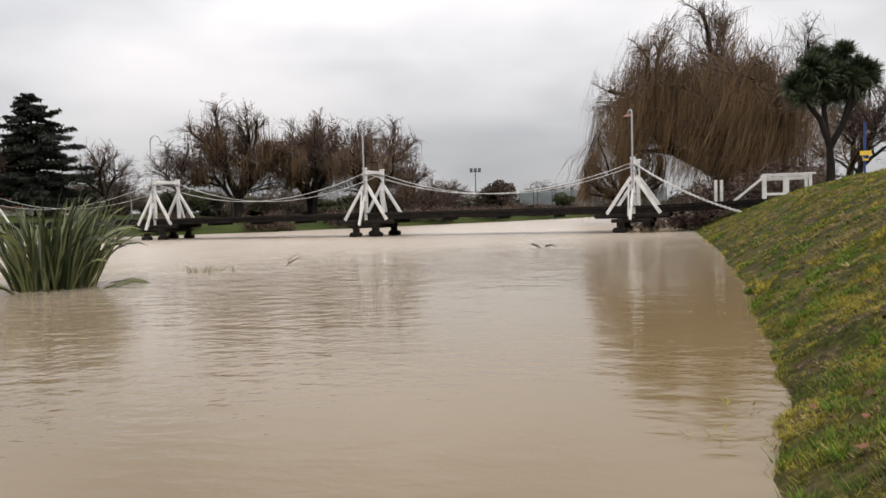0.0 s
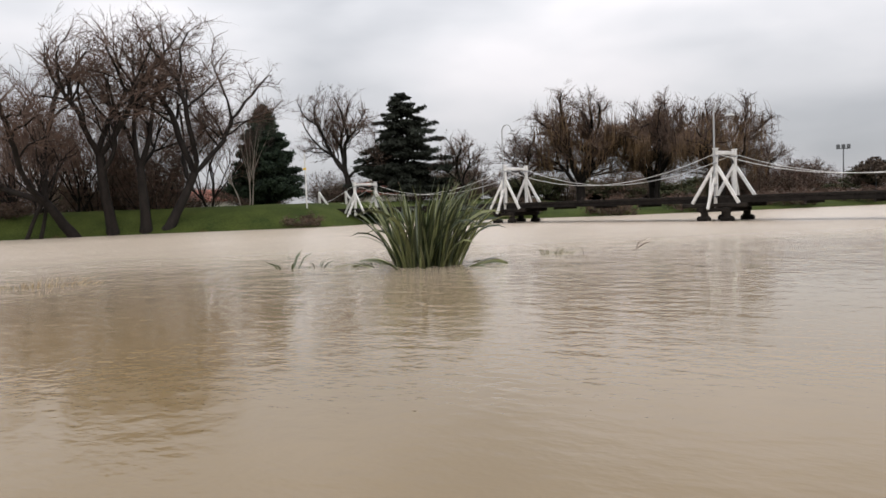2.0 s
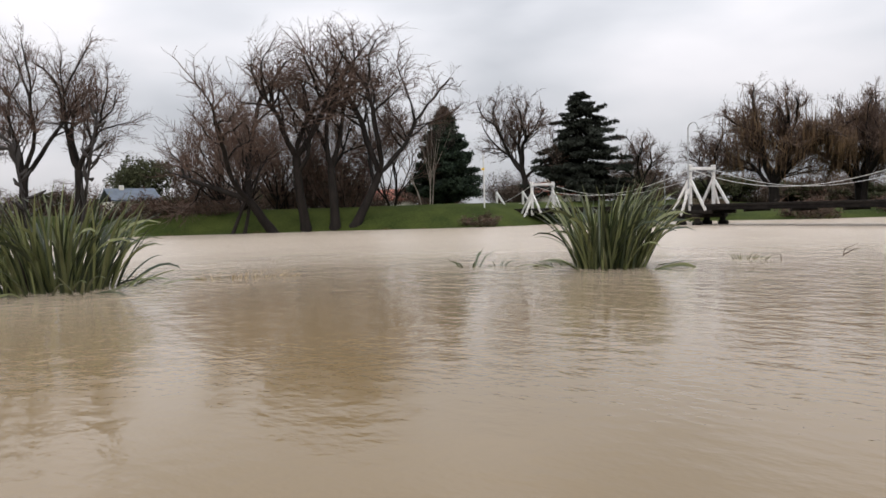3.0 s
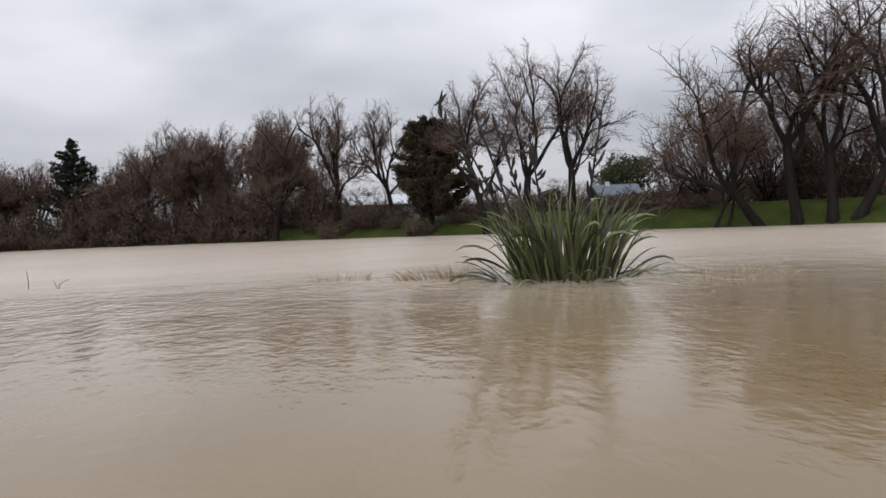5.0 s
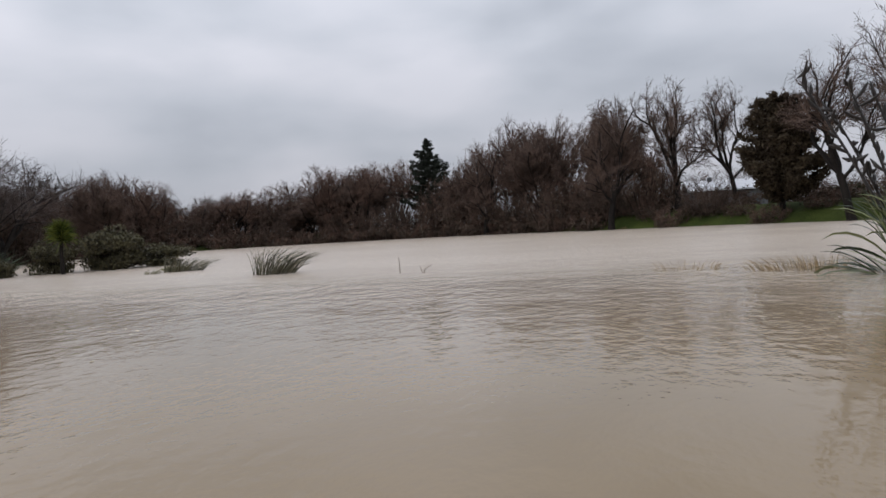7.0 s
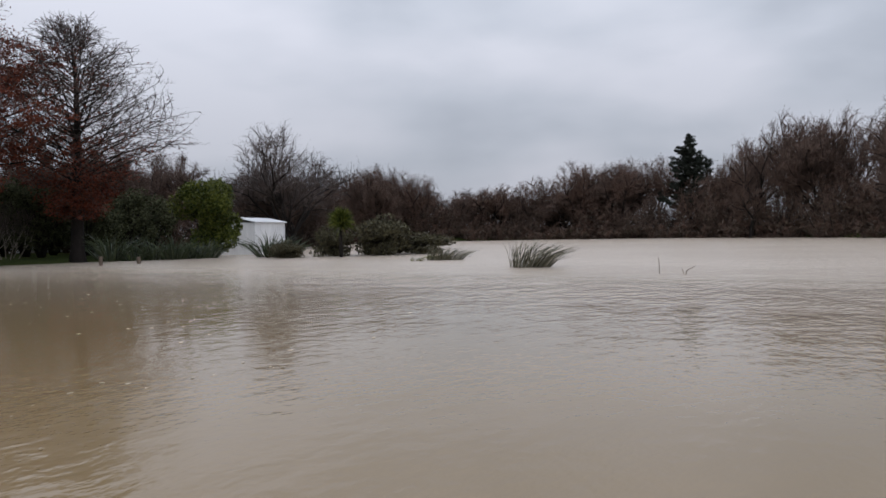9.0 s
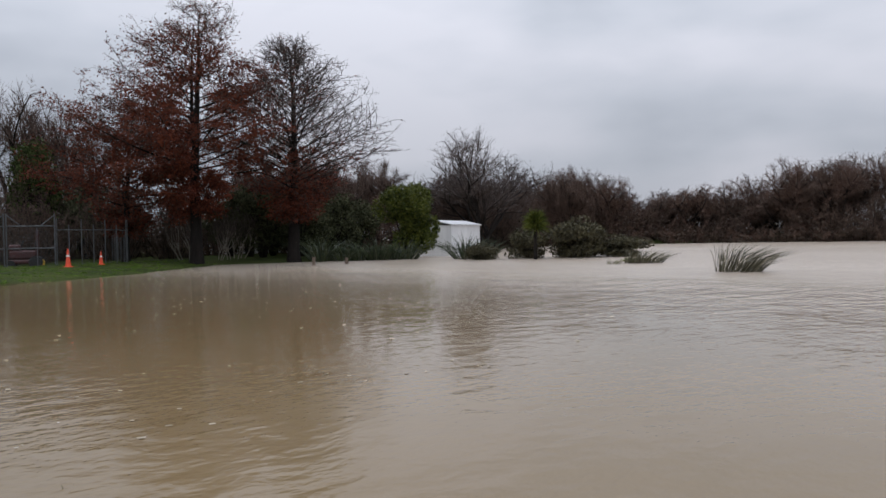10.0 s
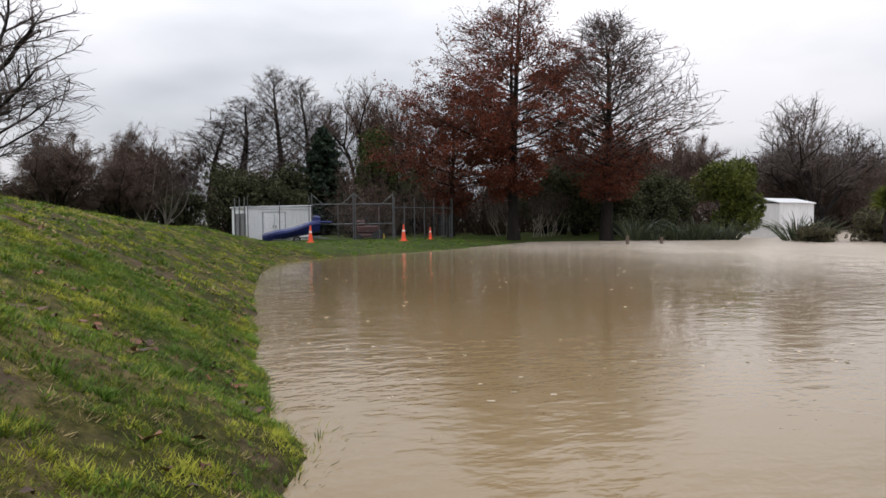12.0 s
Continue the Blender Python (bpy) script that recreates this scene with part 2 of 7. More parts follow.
def ground_material():
    m = bpy.data.materials.new("grassy_soil")
    m.use_nodes = True
    nt, ln = m.node_tree.nodes, m.node_tree.links
    bsdf = nt["Principled BSDF"]
    bsdf.inputs["Roughness"].default_value = 0.95
    bsdf.inputs["Specular IOR Level"].default_value = 0.08
    tc = nt.new("ShaderNodeTexCoord")

    def tex(s, d, r=0.6):
        n = nt.new("ShaderNodeTexNoise")
        n.inputs["Scale"].default_value, n.inputs["Detail"].default_value, n.inputs["Roughness"].default_value = s, d, r
        ln.new(tc.outputs["Object"], n.inputs["Vector"])
        return n

    def cramp(src, stops):
        n = nt.new("ShaderNodeValToRGB")
        e = n.color_ramp.elements
        e[0].position, e[0].color = stops[0][0], (*stops[0][1], 1)
        e[1].position, e[1].color = stops[-1][0], (*stops[-1][1], 1)
        for p, c in stops[1:-1]:
            k = e.new(p)
            k.color = (*c, 1)
        ln.new(src, n.inputs["Fac"])
        return n

    fine, patch, bare = tex(9.0, 6, 0.7), tex(0.55, 4), tex(1.1, 5, 0.65)
    green = cramp(fine.outputs["Fac"], [(0.3, (0.014, 0.016, 0.005)), (0.5, (0.036, 0.038, 0.01)), (0.7, (0.085, 0.08, 0.02))])
    straw = cramp(fine.outputs["Fac"], [(0.3, (0.045, 0.038, 0.015)), (0.5, (0.1, 0.082, 0.032)), (0.7, (0.2, 0.15, 0.07))])
    soil = cramp(fine.outputs["Fac"], [(0.3, (0.035, 0.024, 0.016)), (0.7, (0.11, 0.078, 0.05))])
    pm = cramp(patch.outputs["Fac"], [(0.47, (0, 0, 0)), (0.66, (1, 1, 1))])
    bm_ = cramp(bare.outputs["Fac"], [(0.53, (0, 0, 0)), (0.62, (1, 1, 1))])
    m1, m2 = nt.new("ShaderNodeMix"), nt.new("ShaderNodeMix")
    m1.data_type = m2.data_type = "RGBA"
    ln.new(pm.outputs["Color"], m1.inputs["Factor"])
    ln.new(green.outputs["Color"], m1.inputs[6])
    ln.new(straw.outputs["Color"], m1.inputs[7])
    ln.new(bm_.outputs["Color"], m2.inputs["Factor"])
    ln.new(m1.outputs[2], m2.inputs[6])
    ln.new(soil.outputs["Color"], m2.inputs[7])
    ln.new(m2.outputs[2], bsdf.inputs["Base Color"])
    bp = nt.new("ShaderNodeBump")
    bp.inputs["Strength"].default_value, bp.inputs["Distance"].default_value = 0.7, 0.06
    ln.new(fine.outputs["Fac"], bp.inputs["Height"])
    ln.new(bp.outputs["Normal"], bsdf.inputs["Normal"])
    return m


def water_material():
    m = bpy.data.materials.new("muddy_flood_water")
    m.use_nodes = True
    nt, ln = m.node_tree.nodes, m.node_tree.links
    bsdf = nt["Principled BSDF"]
    bsdf.inputs["IOR"].default_value = 1.33
    tc = nt.new("ShaderNodeTexCoord")

    def tex(s, d, stretch_by, turn):
        mp = nt.new("ShaderNodeMapping")
        mp.inputs["Scale"].default_value = stretch_by
        mp.inputs["Rotation"].default_value = (0, 0, radians(turn))
        ln.new(tc.outputs["Object"], mp.inputs["Vector"])
        n = nt.new("ShaderNodeTexNoise")
        n.inputs["Scale"].default_value, n.inputs["Detail"].default_value, n.inputs["Roughness"].default_value = s, d, 0.55
        ln.new(mp.outputs["Vector"], n.inputs["Vector"])
        return n

    silt = tex(0.06, 4, (1, 1, 1), 0)
    rp = nt.new("ShaderNodeValToRGB")
    rp.color_ramp.elements[0].position, rp.color_ramp.elements[0].color = 0.35, (0.175, 0.122, 0.06, 1)
    rp.color_ramp.elements[1].position, rp.color_ramp.elements[1].color = 0.65, (0.225, 0.16, 0.083, 1)
    ln.new(silt.outputs["Fac"], rp.inputs["Fac"])
    # ripples: long crests across the wind, calmer and rougher patches
    big, small = tex(2.9, 3, (0.85, 1.2, 1), 25), tex(9.0, 2, (0.8, 1.3, 1), 15)
    patch = tex(0.11, 3, (1, 0.6, 1), 40)
    pr = nt.new("ShaderNodeMapRange")
    pr.inputs["From Min"].default_value, pr.inputs["From Max"].default_value = 0.38, 0.62
    pr.inputs["To Min"].default_value, pr.inputs["To Max"].default_value = 0.45, 1.0
    ln.new(patch.outputs["Fac"], pr.inputs["Value"])
    ad = nt.new("ShaderNodeMath")
    ad.operation = "MULTIPLY_ADD"
    ad.inputs[1].default_value = 0.24
    ln.new(small.outputs["Fac"], ad.inputs[0])
    ln.new(big.outputs["Fac"], ad.inputs[2])
    # longer wavelets over the fast channel and long low crests everywhere
    swell, crest = tex(0.95, 3, (0.8, 1.15, 1), 30), tex(1.0, 2, (0.45, 1.9, 1), 15)
    ad2 = nt.new("ShaderNodeMath")
    ad2.operation = "MULTIPLY_ADD"
    ad2.inputs[1].default_value = 0.9
    ln.new(swell.outputs["Fac"], ad2.inputs[0])
    ln.new(ad.outputs[0], ad2.inputs[2])
    ad3 = nt.new("ShaderNodeMath")
    ad3.operation = "MULTIPLY_ADD"
    ad3.inputs[1].default_value = 0.45
    ln.new(crest.outputs["Fac"], ad3.inputs[0])
    ln.new(ad2.outputs[0], ad3.inputs[2])
    mu = nt.new("ShaderNodeMath")
    mu.operation = "MULTIPLY"
    ln.new(ad3.outputs[0], mu.inputs[0])
    ln.new(pr.outputs["Result"], mu.inputs[1])
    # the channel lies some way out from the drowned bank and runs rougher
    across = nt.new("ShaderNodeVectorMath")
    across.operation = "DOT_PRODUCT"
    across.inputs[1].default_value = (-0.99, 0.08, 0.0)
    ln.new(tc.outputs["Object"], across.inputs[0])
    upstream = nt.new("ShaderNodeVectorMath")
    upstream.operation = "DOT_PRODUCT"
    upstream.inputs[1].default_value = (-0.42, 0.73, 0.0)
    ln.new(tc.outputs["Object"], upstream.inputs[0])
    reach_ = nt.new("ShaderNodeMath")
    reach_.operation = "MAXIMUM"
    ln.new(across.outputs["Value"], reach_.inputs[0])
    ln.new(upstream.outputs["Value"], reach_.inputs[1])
    chop = nt.new("ShaderNodeMapRange")
    chop.interpolation_type = "SMOOTHSTEP"
    chop.inputs["From Min"].default_value, chop.inputs["From Max"].default_value = 8.0, 30.0
    chop.inputs["To Min"].default_value, chop.inputs["To Max"].default_value = 0.6, 5.0
    ln.new(reach_.outputs[0], chop.inputs["Value"])
    # sky glare painted into the channel's base colour; browner water stands over the meadow
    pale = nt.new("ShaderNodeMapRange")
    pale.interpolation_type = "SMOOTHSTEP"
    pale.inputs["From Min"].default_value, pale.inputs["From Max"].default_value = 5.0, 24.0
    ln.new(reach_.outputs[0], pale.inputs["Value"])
    glare_mix = nt.new("ShaderNodeMix")
    glare_mix.data_type = "RGBA"
    glare_mix.inputs[7].default_value = (0.5, 0.42, 0.335, 1)
    ln.new(pale.outputs["Result"], glare_mix.inputs["Factor"])
    ln.new(rp.outputs["Color"], glare_mix.inputs[6])
    ln.new(glare_mix.outputs[2], bsdf.inputs["Base Color"])
    gloss = nt.new("ShaderNodeMapRange")
    gloss.interpolation_type = "SMOOTHSTEP"
    gloss.inputs["From Min"].default_value, gloss.inputs["From Max"].default_value = 10.0, 34.0
    gloss.inputs["To Min"].default_value, gloss.inputs["To Max"].default_value = 0.07, 0.24
    ln.new(reach_.outputs[0], gloss.inputs["Value"])
    ln.new(gloss.outputs["Result"], bsdf.inputs["Roughness"])
    mu2 = nt.new("ShaderNodeMath")
    mu2.operation = "MULTIPLY"
    ln.new(mu.outputs[0], mu2.inputs[0])
    ln.new(chop.outputs["Result"], mu2.inputs[1])
    bp = nt.new("ShaderNodeBump")
    bp.inputs["Strength"].default_value, bp.inputs["Distance"].default_value = 0.62, 0.04
    ln.new(mu2.outputs[0], bp.inputs["Height"])
    ln.new(bp.outputs["Normal"], bsdf.inputs["Normal"])
    return m


M_GROUND, M_WATER = ground_material(), water_material()
M_LAWN = material("mown_green_lawn", (0.016, 0.028, 0.0065), (0.064, 0.078, 0.018), 0.35, 0.95, 0.6, fine=24.0, coarse=0.5, spec=0.08, span=(0.34, 0.66))


# ---- mesh helpers ----
def np_mesh(name, verts, faces, mat):
    """A mesh from arrays of vertices and of triangles or quads."""
    me = bpy.data.meshes.new(name)
    verts, faces = np.asarray(verts, np.float32), np.asarray(faces, np.int32)
    k = faces.shape[1]
    me.vertices.add(len(verts))
    me.vertices.foreach_set("co", verts.ravel())
    me.loops.add(faces.size)
    me.loops.foreach_set("vertex_index", faces.ravel())
    me.polygons.add(len(faces))
    me.polygons.foreach_set("loop_start", np.arange(0, faces.size, k, dtype=np.int32))
    me.polygons.foreach_set("loop_total", np.full(len(faces), k, np.int32))
    me.update(calc_edges=True)
    me.validate()
    me.materials.append(mat)
    return me


def smooth(me):
    me.polygons.foreach_set("use_smooth", np.ones(len(me.polygons), bool))
    return me


def child(name, me, parent, label="", at=None):
    ob = new(name, me)
    ob.parent = parent
    if at is not None:
        ob.matrix_local = at
    if label:
        tagged(ob, label)
    return ob


def thing(name, m, label, category, group="", kind=""):
    ob = new(name)
    ob.empty_display_size = 0.2
    ob.matrix_world = m
    return tagged(ob, label, category, group, kind)


def part(name, bm, mat, parent, label="", at=None):
    me = bpy.data.meshes.new(name)
    bm.to_mesh(me)
    bm.free()
    me.materials.append(mat)
    return child(name, me, parent, label, at)


def box(bm, sx, sy, sz, m=None, bevel=0.01):
    r = bmesh.ops.create_cube(bm, size=1.0, matrix=(m or Matrix()) @ Matrix.Diagonal((sx, sy, sz, 1)))
    if bevel:
        vs = set(r["verts"])
        es = [e for e in bm.edges if e.verts[0] in vs and e.verts[1] in vs]
        bmesh.ops.bevel(bm, geom=es, offset=bevel, segments=1, affect="EDGES")
    return bm


def boxm(sx, sy, sz, m=None, bevel=0.01):
    return box(bmesh.new(), sx, sy, sz, m, bevel)


def beam_between(a, b, w, h, bevel=0.012):
    a, b = Vector(a), Vector(b)
    d = b - a
    q = d.to_track_quat("X", "Z").to_matrix().to_4x4()
    return boxm(d.length, w, h, Matrix.Translation((a + b) / 2) @ q, bevel)


class Tubes:
    """Gathers tapered tubes along polylines into one array mesh."""

    def __init__(self):
        self.v, self.f, self.n = [], [], 0

    def add(self, pts, radii, sides=4):
        pts = np.asarray(pts, float)
        radii = np.broadcast_to(np.asarray(radii, float), (len(pts),))
        tan = np.gradient(pts, axis=0)
        tan /= np.linalg.norm(tan, axis=1)[:, None] + 1e-9
        ref = np.array([0.0, 0.0, 1.0]) if abs(tan[0, 2]) < 0.9 else np.array([1.0, 0.0, 0.0])
        u = np.cross(tan, ref)
        u /= np.linalg.norm(u, axis=1)[:, None] + 1e-9
        w = np.cross(tan, u)
        ang = np.arange(sides) * 2 * np.pi / sides
        ring = pts[:, None] + radii[:, None, None] * (np.cos(ang)[None, :, None] * u[:, None] + np.sin(ang)[None, :, None] * w[:, None])
        self.v.append(ring.reshape(-1, 3))
        i = np.arange(len(pts) - 1)[:, None] * sides
        k = np.arange(sides)[None, :]
        k2 = (k + 1) % sides
        self.f.append(np.stack([i + k, i + k2, i + sides + k2, i + sides + k], -1).reshape(-1, 4) + self.n)
        self.n += len(pts) * sides

    def ribbon(self, pts, radii, rng):
        """A twig too fine to show its roundness: a narrow bent strip turned at random."""
        pts = np.asarray(pts, float)
        radii = np.broadcast_to(np.asarray(radii, float), (len(pts),))[:, None] * 1.25
        u = np.cross(pts[-1] - pts[0], rng.normal(size=3))
        u = u / (np.linalg.norm(u) + 1e-9)
        n = len(pts)
        self.v.append(np.stack([pts - u * radii, pts + u * radii], 1).reshape(-1, 3))
        i = np.arange(n - 1)[:, None] * 2
        self.f.append(i + np.array([[0, 1, 3, 2]]) + self.n)
        self.n += 2 * n

    def mesh(self, name, mat):
        return smooth(np_mesh(name, np.concatenate(self.v), np.concatenate(self.f), mat))


def leaf_quads(name, centres, size, mat, rng, long=1.6, droop=0.0):
    """Small bent leaves: two triangles each, turned at random."""
    n = len(centres)
    a = rng.normal(size=(n, 3))
    a[:, 2] -= droop
    a /= np.linalg.norm(a, axis=1)[:, None]
    b = np.cross(a, rng.normal(size=(n, 3)))
    b /= np.linalg.norm(b, axis=1)[:, None]
    s = size * rng.uniform(0.6, 1.4, (n, 1))
    c = np.asarray(centres)
    v = np.stack([c - a * s * long * 0.5, c + b * s * 0.4, c + a * s * long * 0.5, c - b * s * 0.4], 1).reshape(-1, 3)
    f = np.arange(4 * n).reshape(n, 4)
    return np_mesh(name, v, f, mat)


def unit(v):
    return v / (np.linalg.norm(v) + 1e-9)


def wander(rng, p, d, length, n, jitter, lift):
    """A crooked line of n steps from p along d that bends up by lift."""
    pts = [p]
    d = unit(d)
    for _ in range(n):
        d = unit(d + rng.normal(size=3) * jitter + np.array([0, 0, lift]))
        pts.append(pts[-1] + d * length / n)
    return np.array(pts), d


# ---- trees ----
def fit_size(parts, height, width, dome=False):
    """Scales a plant's meshes together to a height and a crown width."""
    co = []
    for _, me, _ in parts:
        a = np.empty(len(me.vertices) * 3, np.float32)
        me.vertices.foreach_get("co", a)
        co.append(a.reshape(-1, 3))
    every = np.concatenate(co)
    lo, hi = np.percentile(every[:, :2], 1.0, axis=0), np.percentile(every[:, :2], 99.0, axis=0)
    k = width / max(1e-6, float(np.mean(hi - lo)))
    kz = height / float(np.percentile(every[:, 2], 99.9))
    for (_, me, _), a in zip(parts, co):
        a = a * np.array([k, k, kz], np.float32)
        if dome:
            zc = height * 0.5
            up = np.maximum(a[:, 2] - zc, 0.0) / (height - zc)
            e = np.sqrt((a[:, 0] ** 2 + a[:, 1] ** 2) / (width * 0.5) ** 2 + up ** 2)
            s = np.where(e > 0.75, (0.75 + 0.5 * np.tanh((e - 0.75) / 0.65)) / np.maximum(e, 1e-6), 1.0)[:, None]
            a = np.where(a[:, 2:3] > zc, np.array([0, 0, zc]) + (a - np.array([0, 0, zc])) * s, a * np.concatenate([s, s, np.ones_like(s)], 1))
        me.vertices.foreach_set("co", np.ascontiguousarray(a, np.float32).ravel())
        me.update()
    return parts


def bare_tree(seed, height, width, spread, trunks=1, fork=0.22, lift=0.10, twig_mat=M_TWIG, bark=M_BARK, counts=(5, 6, 7, 7), twig=0.012, girth=0.021, lean=0.0, leaves=0, leaf_mat=None, leaf_top=1.0, dome=True):
    """A leafless broadleaf tree: forked trunk, limbs, branches and fine twigs. Returns the meshes of trunk and crown."""
    rng = np.random.default_rng(seed)
    wood, fine = Tubes(), Tubes()
    ends = []

    def grow(p, d, length, r, level):
        n = (6, 8, 6, 3, 2)[level]
        pts, d2 = wander(rng, p, d, length, n, (0.07, 0.10, 0.14, 0.18, 0.22)[level], (0.0, lift * 1.1, lift * 1.2, lift * 0.9, lift * 0.6)[level])
        tip = r * (0.62, 0.3, 0.3, 0.35, 0.5)[level]
        if level < 3:
            (wood if level < 2 else fine).add(pts, np.linspace(r, max(tip, twig * 0.5), n + 1), (7, 6, 4)[level])
        else:
            fine.ribbon(pts, np.linspace(min(r, 0.034 if level == 3 else 0.018), twig * 0.6, n + 1), rng)
        if level == 4:
            ends.append(pts)
            return
        c = counts[level]
        if level == 3 and leaves:
            ends.append(pts)
        for i in range(c):
            f = rng.uniform(0.72, 1.0) if level == 0 else (0.25 + 0.75 * (i + rng.uniform(0.2, 1)) / c)
            k = min(f, 0.999) * n
            q = pts[int(k)] + (pts[int(k) + 1] - pts[int(k)]) * (k - int(k))
            along = unit(pts[int(k) + 1] - pts[int(k)])
            side = rng.normal(size=3)
            if level == 0:
                ang = 2 * np.pi * (i + rng.uniform(-0.3, 0.3)) / c
                side = np.array([math.cos(ang), math.sin(ang), 0.0])
            side = unit(side - along * side.dot(along))
            open_ = (rng.uniform(0.3, 1.0) * spread, 0.6, 0.62, 0.7)[level]
            dd = along + side * open_
            if level == 0:
                ln_ = height * (1 - fork) * rng.uniform(0.72, 1.0)
            else:
                ln_ = length * rng.uniform(0.36, 0.62) * (1.2 - 0.5 * f) * (1.15 if level == 3 else 1.0)
            grow(q, dd, ln_, r * (0.6, 0.42, 0.45, 0.55)[level] * rng.uniform(0.8, 1.1), level + 1)
        if level:
            grow(pts[-1], d2, length * 0.42, max(tip, twig), level + 1)

    for t in range(trunks):
        a = rng.uniform(0, 6.28)
        p = np.array([math.cos(a), math.sin(a), 0]) * (0.0 if trunks == 1 else 0.28 * trunks) + np.array([0, 0, -0.6])
        grow(p, np.array([math.cos(a) * 0.3 * (trunks > 1) + lean, math.sin(a) * 0.3 * (trunks > 1), 1.0]), height * fork + 0.6, height * girth * (1.0 if trunks == 1 else 0.75), 0)
    out = [("trunk", wood.mesh("trunk", bark), ""), ("crown", fine.mesh("crown", twig_mat), "bare fine twigs")]
    if leaves:
        pts = np.concatenate(ends)
        top = pts[:, 2].max() * leaf_top
        pts = pts[(pts[:, 2] < top)]
        pick = pts[rng.integers(0, len(pts), leaves)] + rng.normal(size=(leaves, 3)) * 0.16
        out.append(("leaves", leaf_quads("leaves", pick, 0.13, leaf_mat, rng), "withered leaves"))
    return fit_size(out, height, width, dome)


def forked_tree(seed, height, width, fork=0.2, lean=0.0, limbs=3, spread=0.5, lift=0.07, twig_mat=M_TWIG, bark=M_BARK, girth=0.024, sway=0.13, dense=1.0, stems=1, round_off=0.1, withies=0, wind=0.0, hang=(0.3, 2.5), withy_mat=None, strand=0.009):
    """A leafless tree whose trunk forks again and again into crooked rising limbs, with fans of twigs at the ends."""
    rng = np.random.default_rng(seed)
    wood, fine, curtain, tips = Tubes(), Tubes(), Tubes(), []
    share = (fork, 0.35, 0.25, 0.14, 0.07)

    def grow(p, d, length, r, level):
        n = (6, 8, 6, 4, 3)[level]
        pts, d2 = wander(rng, p, d, length, n, (0.05, sway, sway * 1.2, 0.16, 0.2)[level], (0.0, lift, lift, lift * 0.8, lift * 0.5)[level])
        tip = r * (0.72, 0.6, 0.5, 0.5, 0.5)[level]
        if level < 3:
            girths = np.linspace(r, tip, n + 1)
            if level == 0:
                girths = girths * (1 + 0.5 * np.exp(-np.arange(n + 1) * 1.4))
            wood.add(pts, girths, (8, 6, 4)[level])
        else:
            fine.ribbon(pts, np.linspace(min(r, 0.03 if level == 3 else 0.014), 0.012 if level == 3 else 0.007, n + 1), rng)
        if level == 4:
            tips.append(pts[-1])
            return
        turn = rng.uniform(0, 6.28)
        ends = (limbs, 2, 2, 2)[level]
        for i in range(ends):
            a = turn + 6.28 * i / ends + rng.uniform(-0.4, 0.4)
            side = np.array([math.cos(a), math.sin(a), 0.1])
            side = unit(side - d2 * side.dot(d2))
            grow(pts[-1], d2 + side * rng.uniform(0.5, 1.1) * (spread, 0.55, 0.55, 0.6)[level], height * share[level + 1] * rng.uniform(0.75, 1.15), tip * rng.uniform(0.66, 0.85), level + 1)
        for i in range(int((1, 4, 5, 9)[level] * dense + 0.5)):
            f = rng.uniform((0.72, 0.4, 0.25, 0.15)[level], 0.96)
            k = f * n
            q = pts[int(k)] + (pts[int(k) + 1] - pts[int(k)]) * (k - int(k))
            along = unit(pts[int(k) + 1] - pts[int(k)])
            side = rng.normal(size=3)
            side = unit(side - along * side.dot(along))
            grow(q, along + side * (0.7 * spread / 0.5, 0.8, 0.8, 0.9)[level], height * share[level + 1] * rng.uniform(0.5, 0.95) * (1.15 - 0.4 * f), r * (0.42, 0.4, 0.4, 0.5)[level], level + 1)

    for k in range(stems):
        a = 6.28 * k / stems + 0.7
        off = 0.0 if stems == 1 else 1.0
        grow(np.array([math.cos(a) * off * 0.02 * height, math.sin(a) * off * 0.02 * height, -0.6]), np.array([lean + 0.22 * off * math.cos(a), 0.22 * off * math.sin(a), 1.0]), height * fork + 0.6, height * girth * (0.72 if stems > 1 else 1.0), 0)
    parts = [("trunk", wood.mesh("trunk", bark), ""), ("crown", fine.mesh("crown", twig_mat), "bare fine twigs")]
    tips = np.array(tips)
    kz = 1.06 * height / float(np.percentile(tips[:, 2], 99.5))
    mid_ = np.median(tips[:, :2], axis=0)
    half = float(np.mean(np.percentile(np.abs(tips[:, :2] - mid_), 97, axis=0))) * kz
    k = min(1.7, max(0.7, 0.5 * width / half))
    if withies:
        ends = tips[rng.integers(0, len(tips), withies)] + rng.normal(size=(withies, 3)) * 0.15
        for p in ends:
            edge = math.hypot(*((p[:2] - mid_) * kz / half))
            lush = 0.5 + 0.5 * math.sin(p[0] * 1.1 + p[2] * 0.6) * math.cos(p[1] * 0.9)
            if rng.random() > 0.1 + 0.9 * lush ** 1.5 or rng.random() < 0.6 * (p[2] * kz / height) ** 3:
                continue
            drop = min((hang[0] + (hang[1] - hang[0]) * rng.random() * (0.25 + 0.75 * min(edge, 1.2) ** 1.5)) / kz, max(0.3, p[2] - rng.uniform(0.3, 2.0)))
            t = np.linspace(0, 1, 4)[:, None]
            line = p + np.array([-wind, 0.05, 0]) * drop * t ** 1.5 * rng.uniform(0.1, 1.6) + rng.normal(size=3) * 0.12 * np.sin(t * 3.1) + np.array([0, 0, -1.0]) * drop * t
            curtain.ribbon(line, np.array([0.85, 1.05, 1.0, 0.4]) * strand, rng)
        parts.append(("withy_curtain", curtain.mesh("withy_curtain", withy_mat), "hanging brown withies"))
